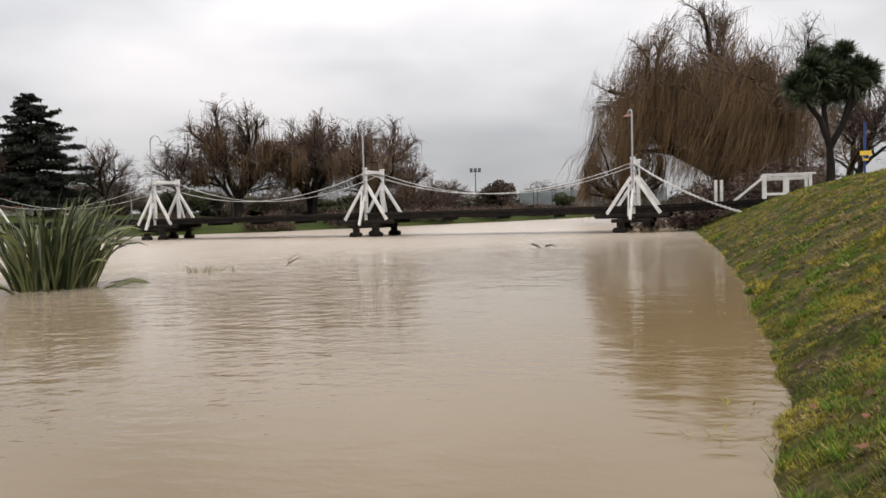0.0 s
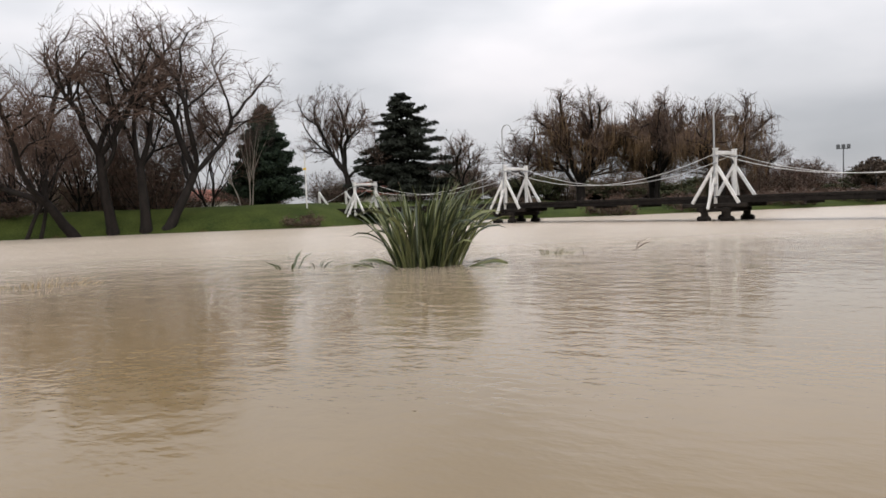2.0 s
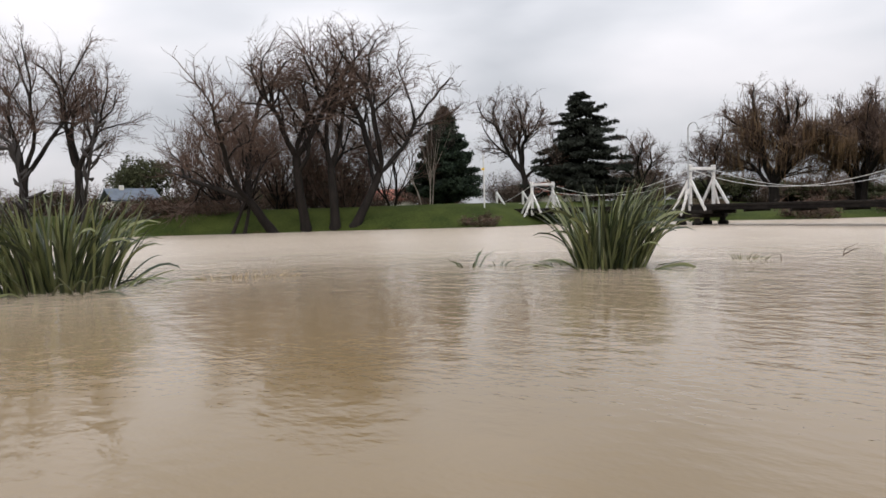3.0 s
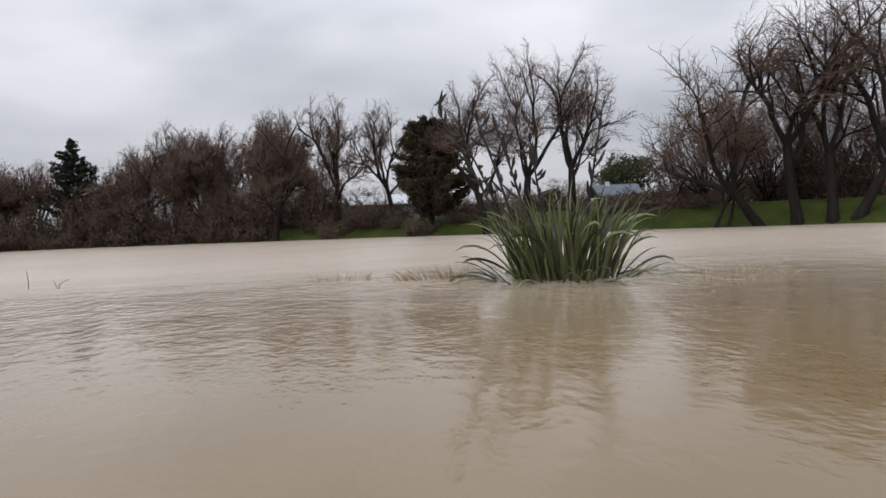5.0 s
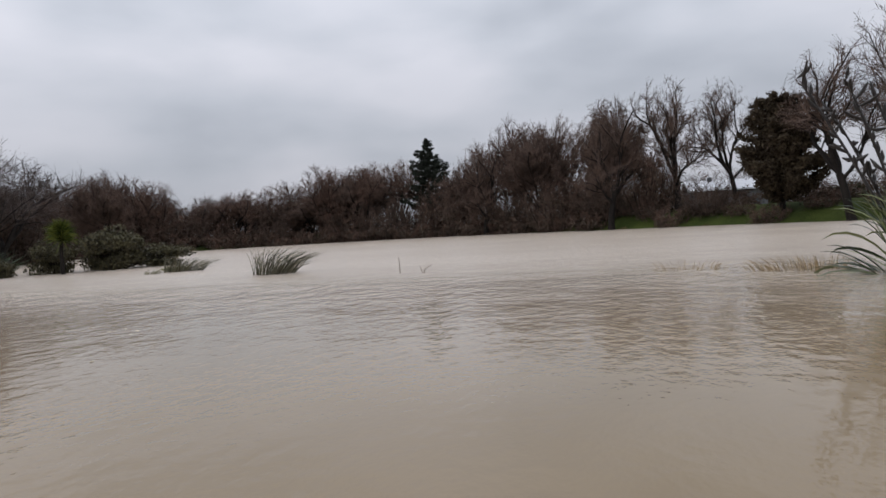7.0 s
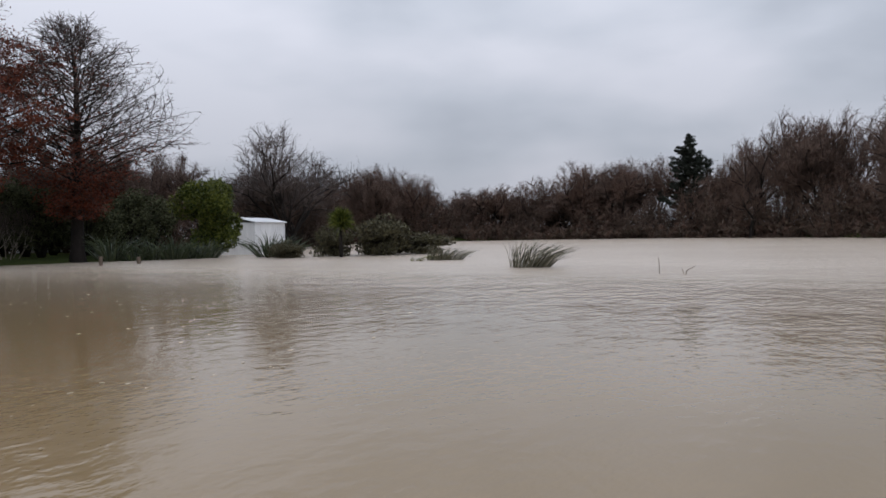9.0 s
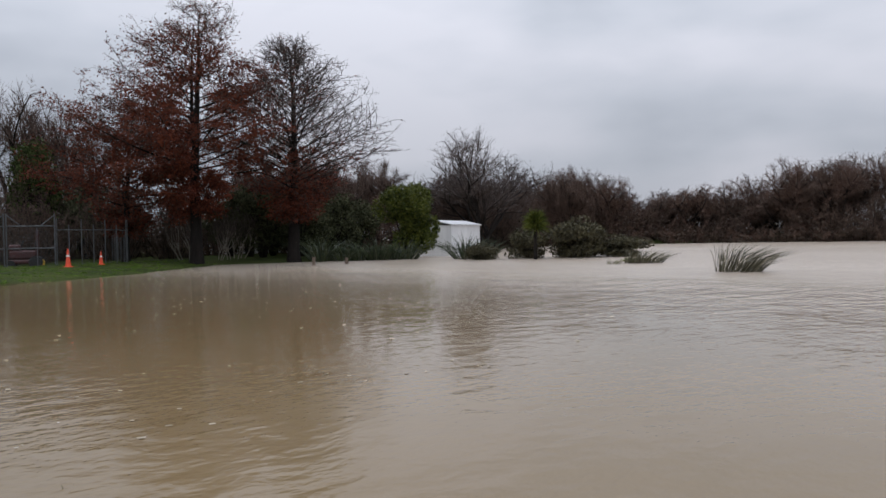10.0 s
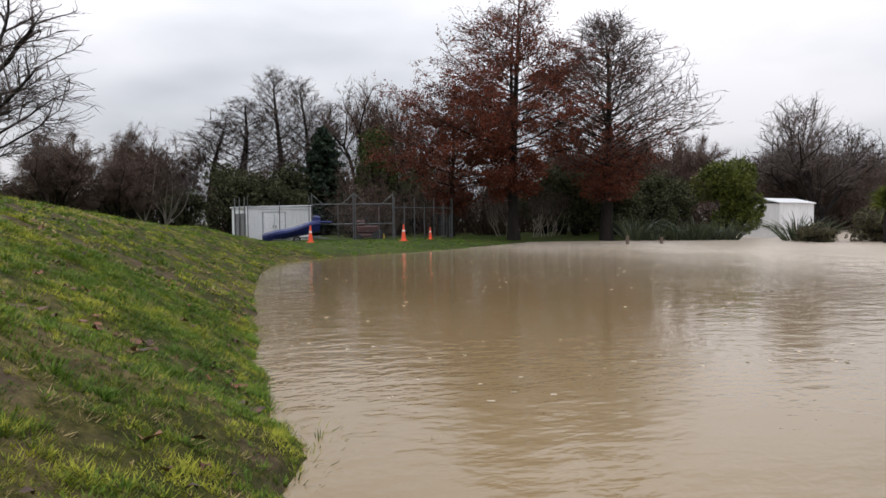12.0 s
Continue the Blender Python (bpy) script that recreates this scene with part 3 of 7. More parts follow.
    for _, me, _ in parts:
        a = np.empty(len(me.vertices) * 3, np.float32)
        me.vertices.foreach_get("co", a)
        a = a.reshape(-1, 3) * kz
        up = np.clip(a[:, 2:3] / (0.6 * height), 0, 1)
        a[:, :2] = a[:, :2] * (1 + (k - 1) * up * up * (3 - 2 * up))
        out_ = np.sum((a[:, :2] - mid_ * kz * k) ** 2, axis=1) / (half * k) ** 2
        a[:, 2] *= 1 - round_off * np.minimum(out_, 1.3) * up[:, 0]
        # twigs that stray past the rounded crown bend back to it
        zc = 0.45 * height
        e = np.sqrt(out_ + (np.maximum(a[:, 2] - zc, 0) / (height - zc)) ** 2)
        pull = np.where(e > 0.92, (0.92 + 0.3 * np.tanh((e - 0.92) / 0.45)) / np.maximum(e, 1e-6), 1.0)
        centre = mid_ * kz * k
        a[:, :2] = centre + (a[:, :2] - centre) * np.where(a[:, 2] > zc * 0.6, pull, 1.0)[:, None]
        a[:, 2] = np.where(a[:, 2] > zc, zc + (a[:, 2] - zc) * pull, a[:, 2])
        me.vertices.foreach_set("co", np.ascontiguousarray(a, np.float32).ravel())
        me.update()
    return parts


def leader_tree(seed, height, width, leaves=0, low=0.16, leaf_band=(0.1, 0.62), rise=0.35, bark=M_BARK, twig_mat=M_TWIG, tiers=34, forked=False):
    """A pin oak or alder: a straight leader with tiers of side branches, twigs and, low down, clinging leaves."""
    rng = np.random.default_rng(seed)
    wood, fine, anchors = Tubes(), Tubes(), []
    r0 = height * 0.021
    stems = [np.array([0.0, 0.0, 1.0])]
    trunk, _ = wander(rng, np.array([0, 0, -0.5]), stems[0], height + 0.5, 14, 0.025, 0.02)
    wood.add(trunk, np.linspace(r0, 0.02, 15) * (1 + 0.35 * np.exp(-np.arange(15) * 1.5)), 8)
    if forked:
        second, _ = wander(rng, trunk[6], np.array([0.28, 0.1, 1.0]), height * 0.5, 8, 0.04, 0.05)
        wood.add(second, np.linspace(r0 * 0.45, 0.02, 9), 6)
    for i in range(tiers * 2):
        f = low + (0.985 - low) * (i + rng.uniform(0, 1)) / (tiers * 2)
        k = f * 13.99
        src = trunk
        if forked and f > 0.55 and rng.random() < 0.4:
            src, k = second, (f - 0.5) * 15.9
        k = min(k, len(src) - 1.01)
        p = src[int(k)] + (src[int(k) + 1] - src[int(k)]) * (k - int(k))
        a = i * 2.4 + rng.uniform(-0.5, 0.5)
        shape = math.sin(math.pi * min(1.0, 0.30 + 0.72 * (1 - (f - low) / (1 - low)) ** 0.9)) if f < 0.35 else (1 - f) / 0.65
        reach = width * 0.5 * max(0.1, min(1.0, 0.16 + 1.08 * shape)) * rng.uniform(0.7, 1.1)
        up = rise + 0.9 * max(0.0, f - 0.35) - 0.25 * (f < 0.3)
        pts, _ = wander(rng, p, np.array([math.cos(a), math.sin(a), up]), reach * math.hypot(1, up * 0.6), 7, 0.055, 0.03)
        rb = 0.01 + 0.0095 * reach
        wood.add(pts, np.linspace(rb, 0.01, 8), 4)
        subs = 7 + int(reach * 2.0)
        for j in range(subs):
            g = (0.2 + 0.8 * (j + rng.random()) / subs) * 6.99
            q = pts[int(g)] + (pts[int(g) + 1] - pts[int(g)]) * (g - int(g))
            al = unit(pts[int(g) + 1] - pts[int(g)])
            sd = rng.normal(size=3) * np.array([1, 1, 0.45])
            sub, _ = wander(rng, q, al + 0.9 * unit(sd - al * sd.dot(al)), reach * rng.uniform(0.16, 0.34) + 0.15, 4, 0.11, 0.02)
            fine.ribbon(sub, np.linspace(0.017, 0.008, 5), rng)
            for _ in range(6):
                h = rng.integers(1, 5)
                tw, _ = wander(rng, sub[h], unit(sub[h] - sub[h - 1]) + rng.normal(size=3) * 0.7, rng.uniform(0.25, 0.6), 2, 0.15, 0.02)
                fine.ribbon(tw, 0.0075, rng)
                anchors.append(tw[-1])
                anchors.append(tw[1])
    out = [("trunk", wood.mesh("trunk", bark), ""), ("crown", fine.mesh("crown", twig_mat), "fine bare twigs")]
    if leaves:
        pts = np.array(anchors)
        f = pts[:, 2] / height
        w = np.exp(-((f - (leaf_band[0] + leaf_band[1]) / 2) / ((leaf_band[1] - leaf_band[0]) * 0.55)) ** 2) + 0.008
        pick = pts[rng.choice(len(pts), leaves, p=w / w.sum())] + rng.normal(size=(leaves, 3)) * np.array([0.16, 0.16, 0.07])
        out.append(("leaves", leaf_quads("leaves", pick, 0.082, M_OAKLEAF, rng), "clinging rust-red leaves"))
    return fit_size(out, height, width)


def weeping_willow(seed, height, width, strands=2600, wind=0.35, girth=0.04, hang_by=(0.06, 0.26), strand_r=0.010, twigs=7, withy=None):
    """A domed crown of arching limbs and fine twigs, hung with thin withies that blow to one side."""
    rng = np.random.default_rng(seed)
    wood, fine, hang, limbs = Tubes(), Tubes(), Tubes(), []
    half, zc = width * 0.5, height * 0.42

    def inside(pts):
        """Bends a line back under the dome."""
        q = np.array(pts, float)
        e = np.sqrt((q[:, 0] / half) ** 2 + (q[:, 1] / half) ** 2 + (np.maximum(q[:, 2] - zc, 0) / (height - zc)) ** 2)
        k = np.where(e > 0.9, (0.9 + 0.1 * np.tanh((e - 0.9) * 2)) / np.maximum(e, 1e-6), 1.0)
        q[:, :2] *= k[:, None]
        q[:, 2] = np.where(q[:, 2] > zc, zc + (q[:, 2] - zc) * k, q[:, 2])
        return q

    trunk, _ = wander(rng, np.array([0, 0, -0.5]), np.array([0.05, 0, 1.0]), height * 0.2 + 0.5, 5, 0.06, 0)
    wood.add(trunk, np.linspace(height * girth, height * girth * 0.75, 6), 9)
    tips = []
    for i in range(20):
        a = i * 2.4 + rng.uniform(-0.3, 0.3)
        pts, _ = wander(rng, trunk[-1 - (i % 2)], np.array([math.cos(a), math.sin(a), (0.3, 0.8, 1.4, 2.4)[i % 4] * rng.uniform(0.8, 1.2)]), height * rng.uniform(0.6, 0.85), 10, 0.13, 0.05)
        pts = inside(pts)
        limb = Tubes()
        limb.add(pts, np.linspace(height * 0.013, 0.025, 11), 6)
        limbs.append(("limb", limb.mesh("limb", M_BARK), ""))
        for j in range(11):
            g = (0.18 + 0.82 * (j + rng.random()) / 11) * 9.99
            q = pts[int(g)]
            out_ = unit(np.array([q[0], q[1], 0.001])) * 0.45
            sub, _ = wander(rng, q, rng.normal(size=3) * 0.75 + out_ + np.array([0, 0, 0.6]), width * rng.uniform(0.09, 0.22), 6, 0.17, 0.0)
            sub = inside(sub)
            fine.add(sub, np.linspace(0.04, 0.012, 7), 3)
            for s in range(twigs):
                tw, _ = wander(rng, sub[rng.integers(1, 7)], rng.normal(size=3) + out_ + np.array([0, 0, 0.4]), width * rng.uniform(0.04, 0.10), 4, 0.22, -0.05)
                tw = inside(tw)
                fine.ribbon(tw, np.linspace(0.02, 0.008, 5), rng)
                tips += [tw[-1], tw[-2], tw[2]]
    tips = np.array(tips)
    for i in range(strands):
        p = tips[rng.integers(0, len(tips))] + rng.normal(size=3) * 0.12
        edge = math.hypot(p[0], p[1]) / half
        lush = 0.35 * math.sin(p[0] * 0.9 + p[2] * 0.5) * math.cos(p[1] * 0.8)
        if rng.random() < 0.45 * (p[2] / height) ** 2 + 0.25 - 0.5 * lush:
            continue
        drop = min(rng.uniform(*hang_by) * height * (0.3 + 1.0 * edge ** 2.2 + lush), max(0.4, p[2] - rng.uniform(0.1, 2.5)))
        t = np.linspace(0, 1, 4)[:, None]
        bow = rng.normal(size=3) * 0.14
        line = p + np.array([-wind, 0.1, 0]) * drop * t ** 1.5 * rng.uniform(-0.2, 1.7) + bow * np.sin(t * 3.1) + np.array([0, 0, -1.0]) * drop * t
        hang.ribbon(line, np.array([0.85, 1.05, 1.0, 0.4]) * strand_r, rng)
    return limbs + [("trunk", wood.mesh("trunk", M_BARK), ""), ("crown", fine.mesh("crown", M_TWIG), ""), ("withy_curtain", hang.mesh("withy_curtain", withy or M_WITHY), "hanging golden-brown withies")]


def conifer(seed, height, width, mat=M_NEEDLE, dense=1.0, base=0.08, tip=0.85, droop=-0.18, ragged=0.25, whorls=0):
    """A dark conifer: tapering trunk, tiers of boughs, each with many short needle sprays."""
    rng = np.random.default_rng(seed)
    wood, sprays = Tubes(), []
    wood.add(np.array([[0, 0, -0.5], [0, 0, height * 0.5], [0, 0, height]]), np.array([height * 0.022, height * 0.013, 0.02]), 7)
    n = int(110 * dense)
    for i in range(n):
        f = base + (1 - base) * (i + rng.random()) / n
        if whorls:
            f = min(0.99, (math.floor(f * whorls) + 0.5 + rng.normal() * 0.26) / whorls)
        reach = width * 0.5 * ((1 - f) / (1 - base)) ** tip * rng.uniform(1 - ragged, 1 + ragged * 0.5) + 0.15
        a = i * 2.4 + rng.uniform(-0.4, 0.4)
        pts, _ = wander(rng, np.array([0, 0, f * height]), np.array([math.cos(a), math.sin(a), 0.25 + droop]), reach, 5, 0.08, droop * 0.15)
        wood.add(pts, np.linspace(0.05, 0.012, 6), 3)
        m = int((26 + reach * 46) * dense)
        g = rng.uniform(0.12, 1.0, m) ** 0.8 * 4.99
        idx = g.astype(int)
        c = pts[idx] + (pts[idx + 1] - pts[idx]) * (g - idx)[:, None]
        c += rng.normal(size=(m, 3)) * np.array([0.3, 0.3, 0.11 if whorls else 0.16]) * (0.35 + 0.12 * reach)
        sprays.append(c)
    return [("trunk", wood.mesh("trunk", M_BARK), ""), ("foliage", leaf_quads("foliage", np.concatenate(sprays), 0.19, mat, rng, 2.0, 0.3), "dense needles")]


def leafy_bush(seed, height, width, mat, count=9000, size=0.12, lobes=14, lobe=0.24):
    """An evergreen bush: stems, and leaves over the outside of many overlapping lobes."""
    rng = np.random.default_rng(seed)
    wood = Tubes()
    cs, pts = [], []
    for i in range(lobes):
        a, r = i * 2.4, math.sqrt((i + 0.5) / lobes) * 0.62
        z = (0.30 + 0.62 * (1 - r ** 1.6) * rng.uniform(0.55, 1.08)) * height
        c = np.array([math.cos(a) * r * width * 0.5, math.sin(a) * r * width * 0.5, min(z, height * 0.84)])
        if i % 3 == 0:
            c[2] = height * rng.uniform(0.22, 0.5)
        cs.append((c, np.array([lobe * width, lobe * width, lobe * 0.88 * height]) * rng.uniform(0.7, 1.15)))
        mid_ = c * np.array([0.35, 0.35, 0.5])
        wood.add(np.array([[c[0] * 0.08, c[1] * 0.08, -0.3], mid_, c]), np.array([0.05, 0.04, 0.02]) * (0.4 + height / 5), 4)
    per = count // lobes
    for c, s in cs:
        d = rng.normal(size=(per, 3))
        d /= np.linalg.norm(d, axis=1)[:, None]
        rad = rng.uniform(0.35, 1.0, (per, 1)) ** 0.4
        bumps = 1 + 0.16 * np.sin(d[:, :1] * 7 + c[0] * 3) * np.cos(d[:, 1:2] * 6 + c[1] * 2)
        pts.append(c + d * s * rad * bumps)
    pts = np.concatenate(pts)
    pts = pts[pts[:, 2] > 0.02 * height]
    return [("trunk", wood.mesh("trunk", M_BARK), ""), ("foliage", leaf_quads("foliage", pts, size, mat, rng), "")]


def thicket(seed, height, width, stems=26, mat=M_TWIG, haze=0, haze_mat=None):
    """A leafless shrub: many upright stems from one root, each with side twigs."""
    rng = np.random.default_rng(seed)
    wood, fine, ends = Tubes(), Tubes(), []
    for i in range(stems):
        a = i * 2.4
        r = math.sqrt((i + 0.5) / stems)
        p = np.array([math.cos(a) * r * width * 0.22, math.sin(a) * r * width * 0.22, -0.3])
        h = height * rng.uniform(0.6, 1.0) * (1.05 - 0.35 * r)
        pts, _ = wander(rng, p, np.array([math.cos(a) * r * 0.8, math.sin(a) * r * 0.8, 1.0]), h, 7, 0.12, 0.03)
        wood.add(pts, np.linspace(0.014 + 0.005 * height, 0.01, 8), 3)
        for j in range(14):
            g = (0.06 + 0.94 * (j + rng.random()) / 14) * 6.99
            q = pts[int(g)]
            tw, _ = wander(rng, q, rng.normal(size=3) * 0.8 + np.array([0, 0, 0.4]), height * rng.uniform(0.1, 0.22), 3, 0.17, 0.06)
            fine.ribbon(tw, np.linspace(0.02, 0.009, 4), rng)
            for _ in range(8):
                t2, _ = wander(rng, tw[rng.integers(0, 4)], rng.normal(size=3) * 0.8 + np.array([0, 0, 0.3]), height * rng.uniform(0.05, 0.11), 1, 0.2, 0.05)
                fine.ribbon(t2, np.array([0.016, 0.008]), rng)
                ends += [t2[-1], t2[0]]
    out = [("trunk", wood.mesh("trunk", M_BARK), ""), ("crown", fine.mesh("crown", mat), "fine bare twigs")]
    if haze:
        pts = np.array(ends)
        lowp = pts[pts[:, 2] < height * 0.78]
        pick = lowp[rng.integers(0, len(lowp), haze)] * np.array([1, 1, 0.8]) + rng.normal(size=(haze, 3)) * 0.3
        out.append(("undergrowth", leaf_quads("undergrowth", pick, 0.13, haze_mat or M_LEAF_BROWN, rng, 2.6), "dead leaves and creeper"))
    return fit_size(out, height, width, True)


def plant(name, meshes, m, label, category, group=""):
    ob = thing(name, m, label, category, group)
    for pname, me, plabel in meshes:
        child(pname, me, ob, plabel)
    return ob


def stand(x, y, z=0.0, turn=0.0, s=1.0, sz=None):
    return Matrix.Translation((x, y, z)) @ Matrix.Rotation(radians(turn), 4, "Z") @ Matrix.Diagonal((s, s, sz or s, 1))


def copies(src, rows, src_size):
    """Copies of a thing: x, y, z, turn, height, width."""
    for x, y, z, turn, h, w in rows:
        ob = copy_thing(src, Matrix.Identity(4))
        ob.matrix_basis = Matrix.Translation((x, y, z)) @ Matrix.Rotation(radians(turn), 4, "Z") @ Matrix.Diagonal((w / src_size[1], w / src_size[1], h / src_size[0], 1))


# ---- ground and water ----
NEAR_SHORE = [(70, 260), (42, 130), (25, 72), (19, 57), (13.0, 37.6), (8.65, 22.4), (5.35, 12.3), (3.9, 8.3), (3.2, 6.5), (2.6, 5.2), (1.5, 2.2),
              (0.75, 0), (-0.12, -3), (-0.74, -5), (-1.01, -5.65), (-1.05, -6.15), (-1.03, -6.7), (-1.1, -7.4), (-1.52, -9.8), (-2.85, -16.8), (-4.5, -24), (-6.4, -29.6), (-10.2, -32), (-16.8, -35.6), (-21.5, -39.5),
              (-26.5, -43.4), (-32, -41.6), (-36, -40.5), (-39.5, -40.5), (-42, -43.5), (-44, -48), (-56, -50), (-75, -56), (-110, -90), (-260, -240)]
LAND_NEAR = NEAR_SHORE + [(-260, -400), (400, -400), (400, 260)]
LAND_FAR = [(-400, -240), (-180, -110), (-104, -64), (-95, -51), (-104, -39), (-106, -20), (-98, -4), (-87, 6), (-79, 17), (-70, 23.5), (-62, 31), (-50.5, 40.0), (-45.5, 44.6),
            (-38, 48.5), (-33, 53), (-33.5, 57), (-27, 60), (-15, 62), (-2, 70), (13.5, 82), (27, 100), (50, 150), (78, 280), (78, 400), (-400, 400)]


def signed(poly, px, py):
    """Distance of points from a polygon's rim, above nought inside it."""
    px, py = np.asarray(px, float), np.asarray(py, float)
    best, inside = np.full(px.shape, 1e9), np.zeros(px.shape, bool)
    for (x0, y0), (x1, y1) in zip(poly, poly[1:] + poly[:1]):
        dx, dy = x1 - x0, y1 - y0
        t = np.clip(((px - x0) * dx + (py - y0) * dy) / (dx * dx + dy * dy), 0, 1)
        best = np.minimum(best, np.hypot(px - x0 - t * dx, py - y0 - t * dy))
        cross = (y0 > py) != (y1 > py)
        inside ^= cross & (px < x0 + (py - y0) * dx / (dy if dy else 1e-9))
    return np.where(inside, best, -best)


def rise(d, crest, run):
    """A bank's profile: steep at the water, rounding over at the crest; under water it falls on."""
    u = np.clip(d / run, 0, 1)
    up = crest * np.sin(u * math.pi / 2) ** 0.95
    return np.where(d > 0, up, np.maximum(d * 0.35, -1.2))


def terrain(px, py):
    px, py = np.asarray(px, float), np.asarray(py, float)
    near, far = signed(LAND_NEAR, px, py), signed(LAND_FAR, px, py)
    crest = np.interp(py, [-60, -47, -38, -30, -25, -19, 0, 26, 33, 37, 42, 60, 120], [0.35, 0.5, 1.15, 1.65, 1.95, 2.2, 2.3, 2.4, 2.2, 1.8, 1.7, 1.6, 1.2])
    crest = np.where(px < -9, 0.3, np.where(px < -4, 0.3 + (crest - 0.3) * (px + 9) / 5, crest))
    run = np.where(px < -9, 6.0, 6.2)
    zn = rise(near, crest, run)
    crest_f = np.interp(px + 0.0 * py, [-130, -100, -92, -40, -33, -20, 40], [0.5, 0.6, 1.9, 2.0, 1.2, 0.8, 0.8])
    zf = rise(far, crest_f, 6.0)
    return np.maximum(zn, zf)


def ground_z(x, y):
    return float(terrain(np.array([x]), np.array([y]))[0])


def graded(lo, hi, c, fine_step, growth):
    """Grid lines that lie close near c and widen outwards."""
    right, left, s = [c], [c], fine_step
    while right[-1] < hi:
        right.append(right[-1] + s)
        s *= growth
    s = fine_step
    while left[-1] > lo:
        left.append(left[-1] - s)
        s *= growth
    return np.array(sorted(set(left + right)))


gx, gy = graded(-2600, 2600, 1.5, 0.13, 1.033), graded(-2600, 2600, 0.0, 0.15, 1.027)
GX, GY = np.meshgrid(gx, gy)
GZ = terrain(GX.ravel(), GY.ravel())
lump = np.array([noise.noise(Vector((x * 0.55, y * 0.55, 0))) * 0.06 + noise.noise(Vector((x * 1.3, y * 1.3, 5))) * 0.045 + noise.noise(Vector((x * 2.7, y * 2.3, 9))) * (0.05 if abs(y) < 14 else 0.0) if abs(x) < 60 and abs(y) < 60 else 0.0 for x, y in zip(GX.ravel(), GY.ravel())])
GZ = GZ + lump * np.clip(GZ * 3 + 1, 0, 1)
nx_, ny_ = len(gx), len(gy)


def on_ground(x, y):
    """The height of the built ground sheet under points."""
    i, j = np.clip(np.searchsorted(gx, x) - 1, 0, nx_ - 2), np.clip(np.searchsorted(gy, y) - 1, 0, ny_ - 2)
    u, v = (x - gx[i]) / (gx[i + 1] - gx[i]), (y - gy[j]) / (gy[j + 1] - gy[j])
    z = GZ.reshape(ny_, nx_)
    return z[j, i] * (1 - u) * (1 - v) + z[j, i + 1] * u * (1 - v) + z[j + 1, i] * (1 - u) * v + z[j + 1, i + 1] * u * v


ii = (np.arange(ny_ - 1)[:, None] * nx_ + np.arange(nx_ - 1)[None, :]).ravel()
ground = new("ground", smooth(np_mesh("ground", np.stack([GX.ravel(), GY.ravel(), GZ], 1), np.stack([ii, ii + 1, ii + nx_ + 1, ii + nx_], 1), M_GROUND)))
# mown park lawn on the far bank and before the compound
ground.data.materials.append(M_LAWN)
fcx, fcy = (GX[:-1, :-1] + GX[1:, 1:]).ravel() / 2, (GY[:-1, :-1] + GY[1:, 1:]).ravel() / 2
lawn = (signed(LAND_FAR, fcx, fcy) > -0.5) | ((fcy < -33) & (fcx > -40))
ground.data.polygons.foreach_set("material_index", lawn.astype(np.int32))
tagged(ground, "wet winter grass banks with bare soil patches", "ground", kind="structure")
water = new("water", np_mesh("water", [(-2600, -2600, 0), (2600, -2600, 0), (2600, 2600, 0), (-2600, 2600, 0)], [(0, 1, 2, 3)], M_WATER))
tagged(water, "brown silty flood water with wind ripples", "water", kind="structure")


# ---- trees on the far bank ----
def plant_here(name, meshes, x, y, label, category="tree", group="", turn=0.0, sink=0.0):
    return plant(name, meshes, stand(x, y, max(ground_z(x, y), -0.3) - sink, turn), label, category, group)


def row(src, rows, src_size):
    """Copies on the ground: x, y, turn, height, width."""
    copies(src, [(x, y, max(ground_z(x, y), -0.3), turn, h, w) for x, y, turn, h, w in rows], src_size)


# big bare willows at the water's edge
def along_view(x, y):
    """The turn that lays a plant's x axis across the line from the standpoint."""
    return math.degrees(math.atan2(-x, y))


WATERSIDE = [  # x, y, seed, height, width, fork, lean, limbs, spread, girth
    (-49.5, 41.0, 3, 16.4, 18.0, 0.16, -0.7, 3, 0.95, 0.021),
    (-48.0, 42.8, 8, 17.0, 10.5, 0.32, 0.0, 3, 0.55, 0.022),
    (-46.4, 44.4, 14, 17.6, 10.5, 0.28, 0.08, 3, 0.5, 0.023),
    (-45.4, 45.5, 27, 18.0, 16.0, 0.24, 0.5, 3, 0.8, 0.021),
    (-51.9, 37.8, 33, 9.6, 5.5, 0.38, 0.4, 2, 0.4, 0.016),
    (-51.2, 38.7, 34, 10.2, 5.0, 0.42, 0.25, 2, 0.4, 0.016),
    (-68.2, 24.9, 45, 15.6, 9.5, 0.22, -0.2, 3, 0.5, 0.020),
    (-66.9, 28.2, 46, 17.2, 11.5, 0.24, 0.05, 3, 0.6, 0.022),
    (-65.2, 32.0, 47, 16.6, 11.0, 0.22, 0.2, 3, 0.6, 0.021),
]
for x, y, seed, h, w, fk, ln_, lm, sp, gi in WATERSIDE:
    plant_here("bare_tree", forked_tree(seed, h, w, fk, ln_, lm, sp, girth=gi, dense=0.75 if h < 12 else 1.25), x, y, "slim leaning leafless willow stem at the waterline" if h < 12 else "tall leafless willow with dark forking limbs at the flooded bank", group="waterside willows", turn=along_view(x, y))
brown = plant_here("bare_tree", bare_tree(21, 10, 10, 0.8, 2, 0.15, 0.08, M_TWIG_RUST, M_BARK, (5, 6, 8, 7)), -58.5, 43.2, "reddish-brown leafless tree with leaning stems", group="bank trees")
